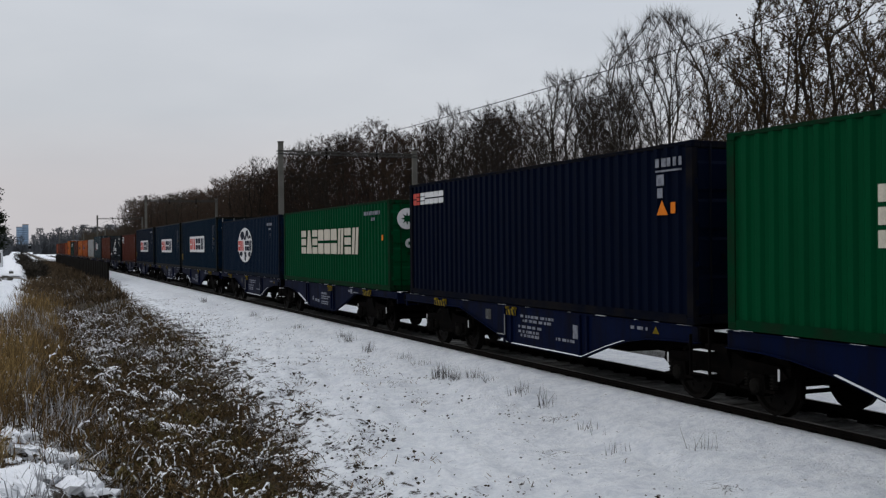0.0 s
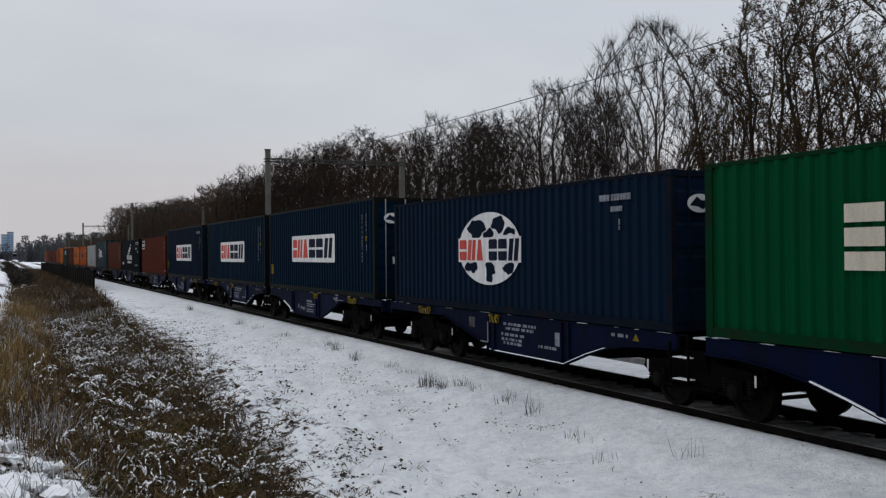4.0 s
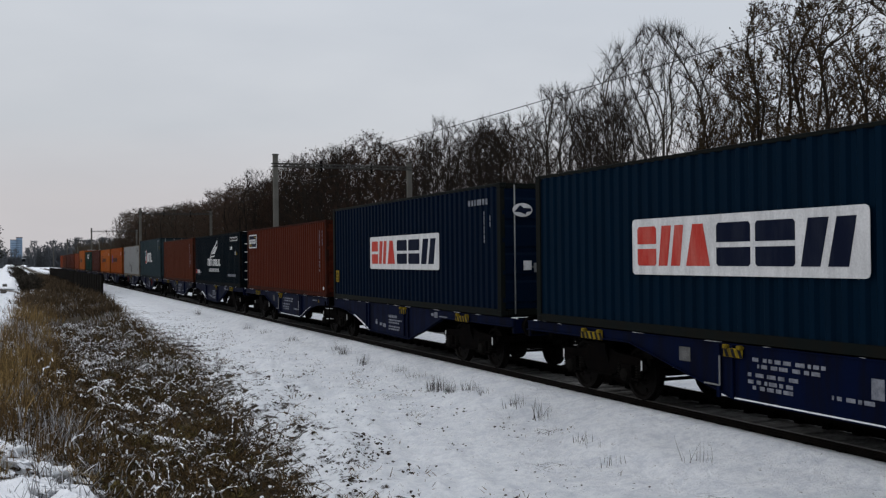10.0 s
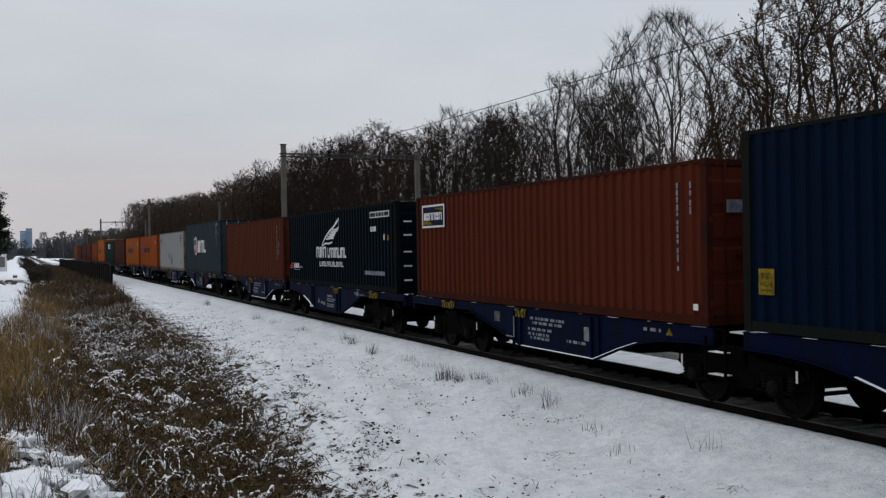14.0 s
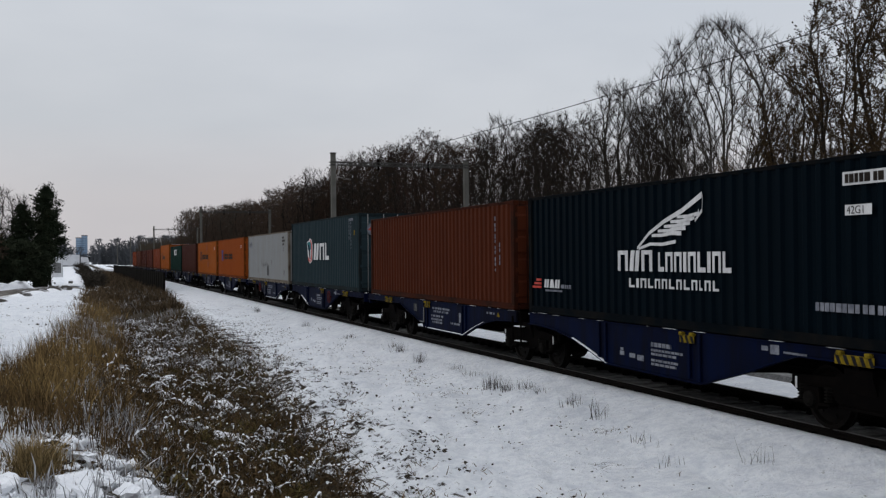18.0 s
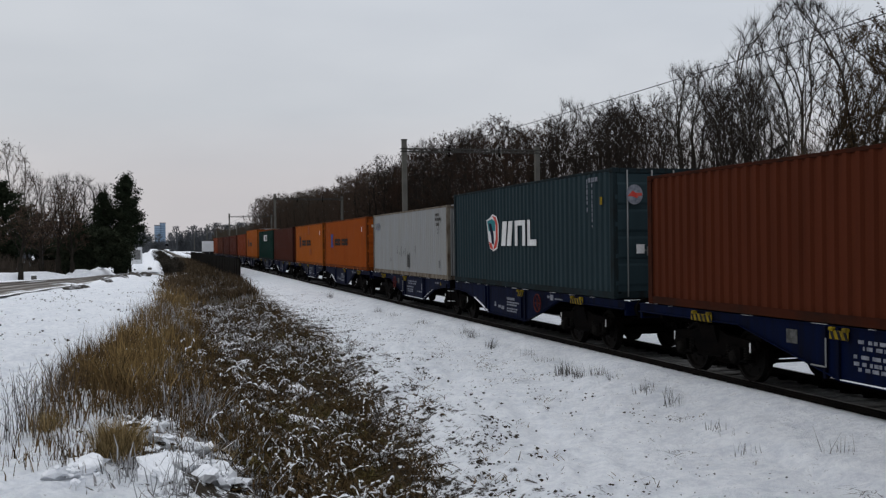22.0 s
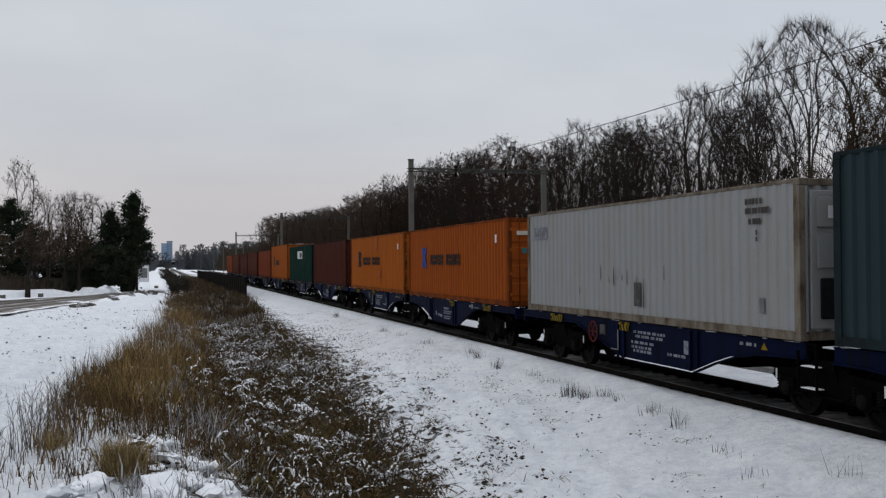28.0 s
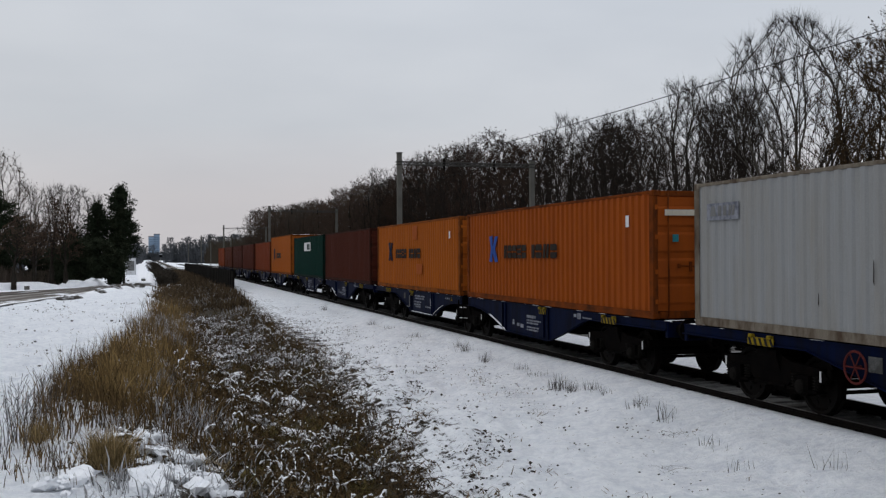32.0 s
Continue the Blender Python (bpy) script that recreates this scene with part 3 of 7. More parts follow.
def writing_far():
    rng = random.Random(4)
    bm = bmesh.new()
    for z, a, b in ((1.02, 4.9, 6.3), (0.93, 5.0, 6.2), (0.80, 5.4, 6.4), (0.70, 5.5, 6.4), (0.62, 5.5, 6.3), (0.66, 4.1, 4.8), (1.08, 1.7, 2.2)):
        y = a
        while y < b:
            w = rng.uniform(0.05, 0.18)
            cuboid(bm, -0.004, 0.0, y, min(y + w, b), z - 0.025, z + 0.03)
            y += w + rng.uniform(0.03, 0.10)
    cuboid(bm, -0.004, 0.0, 3.9, 4.15, 0.72, 0.98)
    return bm


def top_snow(sgn):
    """Broken lines of snow along the top of a sill."""
    rng = random.Random(14 + sgn)
    bm = bmesh.new()
    y = 0.5
    while y < 12.6:
        w = rng.uniform(0.06, 0.4)
        a, b = y, min(y + w, 12.9)
        h = rng.uniform(0.002, 0.006)
        prism([(sgn * a, 1.217), (sgn * b, 1.217), (sgn * (b - 0.02), 1.217 + h), (sgn * (a + 0.02), 1.217 + h)], "x", -0.030, 0.01, bm)
        y = b + rng.choice((0.5, 0.9, 1.6, 2.4))
    return bm


M["brakered"] = surface("dull_red_paint", (0.085, 0.018, 0.017), 0.6, 0.0, (0.05, 0.02, 0.018), 0.7, 5, 50, 0.2, 0.05)


def wagon(k, red_wheels=False):
    at = berth(2 * k + 1) - 0.41
    root = empty("container_wagon", (MID, at, 0), label="articulated blue container wagon with snow on its ledges",
                 category="freight wagon", group="wagons of the freight train")
    spun = []
    for y in (-10.52, 0.0, 10.52):
        bogie(root, y, spun)
    for sgn, belly, tag in ((1, BELLY_FAR, "far"), (-1, BELLY_NEAR, "near")):
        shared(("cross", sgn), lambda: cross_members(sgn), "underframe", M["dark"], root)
        for s in (-1, 1):
            m = Matrix.LocRotScale((s * SIDE, 0, 0), None, (-s, 1, 1))
            sl = shared(("sill", sgn), lambda: sill(belly, sgn), "side_sill", M["wagon"], root, "blue fish-bellied side sill", m=m)
            shared(("flange", sgn), lambda: ribbon(belly, sgn, -0.06, 0.05, 0.0, 0.018), "flange", M["wagon"], sl)
            shared(("flangesnow", sgn), lambda: ribbon(belly[3:7], sgn, -0.058, -0.014, 0.014, 0.012), "snow_ledge", M["snow"], sl, "line of snow on the lower flange")
            shared(("topsnow", sgn), lambda: top_snow(sgn), "snow_line", M["snow"], sl, "broken line of snow on the sill")["kind"] = "stuff"
            for w, z0 in ((3.62, 0.48), (3.88, 0.42), (6.72, 0.42), (7.02, 0.40)):
                shared(("rib", sgn, w), lambda: box(-0.055, -0.012, sgn * w - 0.035, sgn * w + 0.035, z0, 1.19, bevel=0.006), "rib", M["wagon"], sl)
            if s == -1:
                for w, wd in ((6.68, 0.42), (10.55, 0.72)):
                    hp = shared(("hatchplate", wd), lambda: hatch_plate(wd), "spigot_carrier", M["yellow"], sl,
                                "dirty yellow spigot carrier with black bars", m=pose(-0.032, sgn * w, 1.09))
                    shared(("hatchbars", wd), lambda: hatch_bars(wd), "black_hatching", M["black"], hp)["kind"] = "stuff"
                shared(("writing", sgn), writing_near if sgn < 0 else writing_far, "lettering", M["faint"], sl, "small white lettering",
                       m=pose(-0.013, 0, 0))["kind"] = "stuff"
                if sgn > 0:
                    shared(("triangle",), lambda: prism([(1.37, 1.02), (1.56, 1.02), (1.465, 1.14)], "x", -0.017, -0.013), "warning_triangle", M["yellow"], sl, "yellow warning triangle")
                    shared(("datapanel",), lambda: box(-0.02, -0.0125, 7.72, 8.0, 0.86, 1.08), "data_panel", M["darkpatch"], sl, "dark grey data panel")
                    shared(("releaserod",), lambda: rod(rod(bmesh.new(), (-0.05, 6.98, 1.02), (-0.05, 6.98, 0.58), 0.014, 6), (-0.05, 6.98, 0.58), (-0.05, 7.34, 0.58), 0.014, 6), "release_rod", M["galv"], sl, "bent release rod")
                if red_wheels:
                    shared(("brakewheel",), brake_wheel, "brake_wheel", M["brakered"], sl, "dull red hand-brake wheel", m=pose(-0.12, sgn * 8.15, 0.91))
        for x in (-0.875, 0.875):
            shared(("buffer",), buffer, "buffer", M["dark"], root, m=Matrix.LocRotScale((x, sgn * 13.04, 1.06), None, (1, sgn, 1)))
        shared(("coupler",), coupler, "coupling", M["dark"], root, m=Matrix.LocRotScale((0, sgn * 13.04, 1.0), None, (1, sgn, 1)))
        shared(("endbeam",), lambda: box(-SIDE, SIDE, -0.08, 0.02, 0.90, 1.20, bevel=0.01), "end_beam", M["wagon"], root,
               m=Matrix.LocRotScale((0, sgn * 13.06, 0), None, (1, sgn, 1)))
        shared(("endsnow",), lambda: box(-SIDE + 0.1, SIDE - 0.1, -0.30, -0.02, 1.20, 1.222, bevel=0.008), "snow_ledge", M["snow"], root,
               "crust of snow on the end beam", m=Matrix.LocRotScale((0, sgn * 13.06, 0), None, (1, sgn, 1)))
    shared(("steps",), lambda: steps(1), "ladder", M["dark"], root, "step ladder beside the joint", m=pose(-1.16, 0, 0))
    for z in (0.516, 0.856):
        shared(("stepsnow",), lambda: box(-0.08, 0.08, 0.02, 0.40, 0, 0.016, bevel=0.006), "snow_ledge", M["snow"], root, "snow lying on a step", m=pose(-1.16, 0, z))
    shared(("joint",), lambda: box(-0.6, 0.6, -0.4, 0.4, 0.90, 1.12, bevel=0.03), "joint", M["dark"], root)
    shared(("jointsnow",), lambda: box(-0.9, 0.6, -0.32, 0.32, 1.13, 1.16, bevel=0.012), "snow_ledge", M["snow"], root, "snow lying on the joint")
    return root, spun

# ---------------------------------------------------------------- the train's boxes and their markings
RNG = random.Random(11)


def mark(root, name, bm, mat, label=""):
    return part(name, bm, M[mat], root, label)


def panel(y0, y1, z0, z1, x=-0.004):
    c = 0.07
    o = [(y0 + c, z0), (y1 - c, z0), (y1 - 0.02, z0 + 0.02), (y1, z0 + c), (y1, z1 - c), (y1 - 0.02, z1 - 0.02), (y1 - c, z1), (y0 + c, z1),
         (y0 + 0.02, z1 - 0.02), (y0, z1 - c), (y0, z0 + c), (y0 + 0.02, z0 + 0.02)]
    bm = bmesh.new()
    patch(bm, o, x, 0.008)
    return bm


def red_navy_panel(root, y0, y1, z0, z1):
    """White board with three red and three dark block shapes."""
    mark(root, "logo_board", panel(y0, y1, z0, z1), "marking", "white board with red and dark block shapes")
    h, w = z1 - z0, y1 - y0
    mark(root, "logo_shape", blocks(y1 - 0.03 * w, y1 - 0.40 * w, z0 + 0.16 * h, z1 - 0.14 * h, (1, 1.25, 1.1), 0.12, "owv"), "mark_red")
    mark(root, "logo_shape", blocks(y1 - 0.43 * w, y0 + 0.04 * w, z0 + 0.16 * h, z1 - 0.14 * h, (1, 1.05, 1.3), 0.14, "oow"), "mark_navy")


def end_plates(root, H, mat="marking"):
    for x, z0, z1, w in ((0.55, 1.0, 1.2, 0.18), (1.5, 1.25, 1.4, 0.22)):
        part("label_plate", box(x, x + w, -0.042, -0.036 + 0.03, z0, z1), M[mat], root)


def code_column(root, y, z0, z1, mat="faint", w=0.04):
    mark(root, "code_marks", dashes(RNG, y + w, y, z0, z1, upright=True), mat, "column of small code marks")["kind"] = "stuff"


def code_row(root, y_hi, y_lo, z0, z1, mat="faint"):
    mark(root, "code_marks", dashes(RNG, y_hi, y_lo, z0, z1), mat, "row of small code marks")["kind"] = "stuff"


def emblem(root, x, z, r, mats=("marking", "green"), squash=1.0):
    """A round or oval mark on the door, with a darker field across its middle."""
    e = part("emblem", prism(round_outline(x, z, r, r * squash, 24), "y", -0.050, -0.040), M[mats[0]], root, "round emblem on the door" if squash == 1.0 else "pale oval emblem on the door")
    if squash == 1.0:
        field = [(x + r * q * math.cos(0.3927 * k), z + r * q * math.sin(0.3927 * k)) for k, q in enumerate((0.62, 0.28) * 8)]
    else:
        field = [(x - 0.85 * r, z - 0.16 * r), (x - 0.2 * r, z - 0.22 * r), (x + 0.3 * r, z - 0.42 * r), (x + 0.45 * r, z - 0.18 * r), (x + 0.9 * r, z - 0.12 * r),
                 (x + 0.85 * r, z + 0.16 * r), (x + 0.1 * r, z + 0.20 * r), (x - 0.25 * r, z + 0.44 * r), (x - 0.5 * r, z + 0.18 * r)]
    part("emblem_field", prism(field, "y", -0.054, -0.0505), M[mats[1]], e)


def place_sticker(root, y0, y1, z0, z1, mat="yellow"):
    bm = bmesh.new()
    plate(bm, y0, y1, z0, z1)
    mark(root, "sticker", bm, mat, "weathered warning sticker")
    if y1 - y0 > 0.25:
        words(root, "9'6\"", 0.13, y1 - 0.05, z1 - 0.15, "mark_black")
        words(root, "HIGH", 0.10, y1 - 0.03, z1 - 0.25, "mark_black")
        words(root, "CONTAINER", 0.042, y1 - 0.03, z0 + 0.05, "mark_black")


def words(root, body, size, y, z, mat, x=-0.0168):
    """Readable words on the near side, starting at y and running towards the near end."""
    cu = bpy.data.curves.new("words", "FONT")
    cu.body, cu.size, cu.extrude = body, size, 0.001
    ob = bpy.data.objects.new("words", cu)
    me = bpy.data.meshes.new_from_object(ob)
    bpy.data.objects.remove(ob)
    me.materials.clear()
    me.materials.append(M[mat])
    w = new("words", me)
    w.parent = root
    w["kind"] = "stuff"
    w.matrix_basis = Matrix(((0, 0, -1, x), (-1, 0, 0, y), (0, 1, 0, z), (0, 0, 0, 1)))


BOXES = {}


def make_train():
    def add(i, *a, **k):
        BOXES[i] = container(i, *a, **k)
        return BOXES[i]
    # far ahead: bright green, large cream block shapes
    r, H = add(-2, "green", True, True, "bright green corrugated steel shipping container with large cream block shapes")
    mark(r, "logo_shape", blocks(9.35, 2.6, 1.2, 1.98, (1, 1.05, 1, 1.05, 1.1, 1.05, 1.05, 1.05, 1.1), 0.16, "eveooowew"), "cream", "cream block shapes")
    r, H = add(-1, "navy", True, True, "dark navy corrugated steel shipping container with red and white marks")
    mark(r, "logo_shape", blocks(11.85, 11.42, 2.34, 2.64, (1, 1), 0.12, "oe"), "mark_red", "red block shapes")
    mark(r, "logo_shape", blocks(11.36, 9.85, 2.34, 2.64, (1, 1, 1, 1, 1.05), 0.10, "eoooo"), "marking", "white block shapes")
    code_row(r, 0.95, 0.25, 2.52, 2.66)
    bm = bmesh.new()
    plate(bm, 0.25, 0.95, 2.44, 2.47)
    plate(bm, 0.72, 0.92, 2.22, 2.40)
    plate(bm, 0.76, 0.90, 2.02, 2.18)
    mark(r, "code_board", bm, "faint")
    bm = bmesh.new()
    patch(bm, [(0.92, 1.74), (0.62, 1.74), (0.78, 1.98)])
    plate(bm, 0.42, 0.54, 1.76, 1.94)
    mark(r, "warning_marks", bm, "mark_orange", "orange warning triangle and bar")
    r, H = add(0, "green", False, True, "bright green corrugated steel shipping container with large cream block shapes")
    mark(r, "logo_shape", blocks(9.46, 2.74, 1.03, 1.86, (1, 1.05, 1, 1.05, 1.1, 1.05, 1.05, 1.05, 1.1), 0.16, "eveooowew"), "cream", "cream block shapes")
    code_row(r, 2.2, 0.7, 2.20, 2.31)
    code_row(r, 1.55, 1.2, 2.03, 2.12)
    place_sticker(r, 0.5, 0.62, 1.44, 1.60, "mark_orange")
    emblem(r, 0.52, 2.05, 0.30)
    emblem(r, 0.60, 1.35, 0.14)
    r, H = add(1, "midblue", False, True, "dark blue corrugated steel shipping container with a white globe mark")
    bm = bmesh.new()
    patch(bm, round_outline(6.5, 1.38, 1.50, 0.79, 40), -0.004, 0.007)
    mark(r, "globe_mark", bm, "marking", "white globe mark")
    for cy, cz, ry, rz in ((7.05, 1.82, 0.46, 0.20), (6.0, 1.90, 0.34, 0.16), (6.45, 1.68, 0.20, 0.10), (6.42, 0.88, 0.26, 0.22), (7.35, 0.98, 0.30, 0.12), (5.55, 0.96, 0.28, 0.12), (5.5, 1.72, 0.22, 0.10)):
        bm = bmesh.new()
        patch(bm, [(y + 0.16 * noise.noise((y * 5, z * 5, 1)), z + 0.10 * noise.noise((y * 6, z * 6, 2))) for y, z in round_outline(cy, cz, ry, rz, 18)], -0.0115, 0.003)
        mark(r, "globe_land", bm, "deepblue")
    bm = bmesh.new()
    plate(bm, 4.98, 8.02, 1.08, 1.62, -0.0118, 0.004)
    mark(r, "logo_band", bm, "marking")
    mark(r, "logo_shape", blocks(7.95, 6.75, 1.12, 1.58, (1, 1.2, 0.8), 0.12, "owv", -0.016), "mark_red")
    mark(r, "logo_shape", blocks(6.45, 5.05, 1.12, 1.58, (1, 1, 1.25), 0.14, "oow", -0.016), "mark_navy")
    code_row(r, 2.05, 1.1, 2.17, 2.28)
    code_row(r, 1.7, 1.35, 1.98, 2.07)
    code_column(r, 1.42, 1.62, 1.85)
    emblem(r, 0.52, 2.05, 0.24, ("marking", "mark_navy"), 0.62)
    for i, paint, z0, z1, y0, y1 in ((2, "blue", 1.02, 1.94, 3.68, 8.78), (3, "blue", 0.97, 1.89, 3.68, 8.78), (4, "deepblue", 0.98, 1.90, 3.34, 8.48)):
        r, H = add(i, paint, True, True, "blue corrugated steel shipping container with a white, red and navy board", frame_paint="frame", bright_rods=True)
        red_navy_panel(r, y0, y1, z0, z1)
        if i == 4:
            code_row(r, 1.6, 0.55, 2.45, 2.58)
            code_column(r, 0.75, 1.6, 2.3)
            code_column(r, 0.45, 1.9, 2.2)
        else:
            code_column(r, 1.0, 1.05, 2.45)
            code_column(r, 0.64, 1.9, 2.45)
            place_sticker(r, 0.60, 0.72, 1.66, 1.80)
            code_column(r, 0.62, 1.35, 1.55)
        if i in (2, 4):
            place_sticker(r, 11.52, 11.84, 0.54, 0.91)
        emblem(r, 0.52, 2.30, 0.24, ("marking", "mark_navy"), 0.62)
        end_plates(r, H)
    r, H = add(5, "brown", False, True, "red-brown corrugated steel shipping container with a small dark board")
    bm = bmesh.new()
    plate(bm, 10.25, 11.72, 1.78, 2.36)
    mark(r, "logo_board", bm, "marking", "small white-edged board")
    bm = bmesh.new()
    plate(bm, 10.31, 11.66, 1.83, 2.31, -0.016, 0.003)
    mark(r, "logo_field", bm, "mark_navy", "dark blue field")
    bm = bmesh.new()
    patch(bm, [(11.62, 1.86), (11.0, 1.86), (11.2, 1.95), (11.62, 1.95)], -0.019, 0.003)
    patch(bm, [(10.9, 2.27), (10.36, 2.27), (10.36, 2.19)], -0.019, 0.003)
    mark(r, "logo_stripe", bm, "yellow")
    mark(r, "logo_shape", blocks(11.58, 10.40, 1.97, 2.16, (0.7, 1, 1, 1, 1, 1), 0.16, "xonnon", -0.019), "marking")
    code_column(r, 0.70, 0.85, 2.25)
    code_column(r, 0.36, 1.7, 2.25)
    place_sticker(r, 0.22, 0.34, 0.24, 0.34, "marking")
    part("label_plate", box(0.35, 0.75, -0.046, -0.038, 1.75, 1.95), M["faint"], r)
    r, H = add(6, "nightblue", False, True, "very dark blue corrugated steel shipping container with a white wing mark", snowy=True)
    bm = bmesh.new()
    # upper edge of the wing, then slim curved feathers under it
    def stroke(pts, w0, w1):
        n = len(pts) - 1
        up = [(y, z + (w0 + (w1 - w0) * k / n) / 2) for k, (y, z) in enumerate(pts)]
        patch(bm, up + [(y, z - (w0 + (w1 - w0) * k / n) / 2) for k, (y, z) in reversed(list(enumerate(pts)))], -0.010)
    stroke([(7.45, 1.40), (7.05, 1.66), (6.55, 1.86), (6.0, 2.02), (5.42, 2.26)], 0.05, 0.10)
    stroke([(5.40, 2.22), (5.42, 2.00), (5.62, 1.84)], 0.07, 0.05)
    for k in range(5):
        y, z = 6.95 - 0.20 * k, 1.62 + 0.075 * k
        stroke([(y, z), (y - 0.34, z + 0.0), (y - 0.62, z + 0.03), (y - 0.92 + 0.07 * k, z + 0.02 + 0.012 * k)], 0.05, 0.075)
    stroke([(7.40, 1.39), (7.0, 1.47), (6.6, 1.46), (6.2, 1.50)], 0.05, 0.06)
    mark(r, "wing_mark", bm, "marking", "white wing mark")
    mark(r, "logo_shape", blocks(8.15, 6.95, 0.98, 1.36, (1, 1, 1), 0.18, "nwn"), "marking", "white block shapes")
    mark(r, "logo_shape", blocks(6.75, 4.65, 0.98, 1.32, (0.8, 1, 1, 0.4, 1, 1, 0.4, 1, 1), 0.24, "unnxnuxnu"), "marking")
    mark(r, "logo_shape", blocks(7.75, 4.98, 0.68, 0.85, (1.2, 0.5, 1.2, 1, 1, 1, 1, 1, 1, 1, 0.5, 1, 1), 0.42, "uxnunnunununu"), "marking")
    bm = bmesh.new()
    for k in range(3):
        plate(bm, 11.5, 11.95 - 0.1 * k, 0.56 + 0.08 * k, 0.61 + 0.08 * k)
    mark(r, "flag_mark", bm, "mark_red")
    mark(r, "logo_shape", blocks(11.35, 10.60, 0.58, 0.76, (1, 1, 1), 0.1, "wvw"), "marking")
    code_row(r, 10.55, 10.05, 0.58, 0.66)
    code_row(r, 11.3, 10.5, 0.50, 0.54)
    code_row(r, 2.75, 0.88, 0.48, 0.60)
    bm = bmesh.new()
    plate(bm, 0.50, 2.2, 2.18, 2.36)
    plate(bm, 1.68, 2.16, 1.78, 1.92)
    plate(bm, 0.90, 1.0, 1.52, 1.68)
    mark(r, "code_board", bm, "marking", "white code boards")
    bm = dashes(RNG, 2.15, 0.55, 2.21, 2.33, -0.0165)
    mark(r, "code_marks", bm, "mark_black")["kind"] = "stuff"
    words(r, "42G1", 0.15, 2.13, 1.80, "mark_black")
    place_sticker(r, 0.56, 0.68, 1.50, 1.66)
    for z in (0.35, 0.75, 1.15, 1.62, 2.0):
        for x in (0.22, 0.72):
            part("white_bar", box(x, x + 0.24, -0.05, -0.036, z, z + 0.04), M["marking"], r, "white bar on the door")
    r, H = add(7, "orange_red", False, True, "orange-red corrugated steel shipping container with pale code marks")
    code_column(r, 1.05, 0.9, 2.25, w=0.05)
    code_column(r, 0.78, 1.0, 1.6)
    r, H = add(8, "teal", True, True, "blue-grey corrugated steel shipping container with a red-rimmed shield mark", bright_rods=True)
    bm = bmesh.new()
    patch(bm, [(8.72, 1.95), (8.4, 2.02), (8.15, 2.12), (7.8, 2.05), (7.62, 1.8), (7.62, 1.35), (7.75, 1.1), (8.1, 1.02), (8.4, 1.1), (8.52, 1.3)], -0.006, 0.006)
    mark(r, "shield_mark", bm, "marking", "shield mark with a red rim")
    bm = bmesh.new()
    patch(bm, [(8.2, 2.08), (7.85, 2.02), (7.68, 1.8), (7.68, 1.36), (7.8, 1.14), (8.1, 1.06), (8.0, 1.2), (7.86, 1.4), (7.86, 1.8), (7.98, 1.94)], -0.0125, 0.003)
    patch(bm, [(8.5, 1.30), (8.38, 1.12), (8.1, 1.06), (8.24, 1.25)], -0.0125, 0.003)
    mark(r, "shield_rim", bm, "mark_red")
    bm = bmesh.new()
    patch(bm, [(8.66, 1.92), (8.2, 1.98), (7.9, 1.9), (7.9, 1.62), (8.5, 1.62)], -0.0128, 0.003)
    mark(r, "shield_field", bm, "mark_teal")
    bm = bmesh.new()
    patch(bm, [(8.5, 1.86), (8.25, 1.84), (8.05, 1.55), (8.02, 1.2), (8.22, 1.25), (8.3, 1.5)], -0.0162, 0.003)
    mark(r, "shield_figure", bm, "mark_navy")
    mark(r, "logo_shape", blocks(7.38, 4.6, 1.18, 1.88, (1.2, 1, 0.8), 0.22, "wnu"), "marking", "white block shapes")
    code_column(r, 1.32, 1.95, 2.72)
    code_column(r, 1.05, 1.6, 2.72)
    code_row(r, 1.25, 0.72, 2.64, 2.74)
    place_sticker(r, 0.53, 0.65, 2.1, 2.28)
    emblem(r, 0.50, 2.30, 0.20, ("faint", "mark_red"), 1.1)
    end_plates(r, H)
    r, H = add(9, "white", False, False, "off-white ribbed shipping container with rust-streaked posts and snow on top", pitch=0.28, frame_paint="stained", snowy=True)
    reefer_end(r, H)
    bm = bmesh.new()
    plate(bm, 10.72, 11.72, 1.90, 2.20)
    mark(r, "logo_board", bm, "faint", "faded grey board")
    mark(r, "logo_shape", blocks(11.62, 10.82, 1.97, 2.15, (1, 0.5, 0.5, 1), 0.3, "vxxw", -0.016), "patchgrey")
    bm = bmesh.new()
    plate(bm, 5.42, 5.74, 0.34, 0.84)
    mark(r, "repair_patch", bm, "darkpatch", "dark worn repair patch")
    bm = bmesh.new()
    plate(bm, 0.95, 1.10, 0.40, 0.66)
    mark(r, "repair_patch", bm, "patchgrey", "grey repair patch")
    bm = bmesh.new()
    for y, z0, z1, w in ((5.30, 0.30, 0.92, 0.03), (5.62, 0.62, 0.98, 0.02), (6.05, 0.78, 1.12, 0.03), (6.30, 0.86, 1.00, 0.02), (6.72, 0.74, 1.16, 0.025), (6.95, 0.80, 0.94, 0.02), (7.4, 0.85, 1.2, 0.02), (4.4, 0.9, 1.2, 0.02), (8.6, 0.5, 0.7, 0.02)):
        patch(bm, [(y, z0), (y + w, z0 + 0.05), (y + 0.6 * w, z1), (y + 0.1 * w, z1 - 0.04)])
    mark(r, "scuff", bm, "mark_black", "dark scuffs and drips")["kind"] = "stuff"
    code_row(r, 1.5, 0.95, 2.24, 2.34, "steelgrey")
    code_row(r, 1.5, 0.8, 2.08, 2.18, "steelgrey")
    code_row(r, 1.4, 1.05, 1.90, 2.0, "steelgrey")
    code_column(r, 1.15, 1.6, 1.8, "steelgrey")
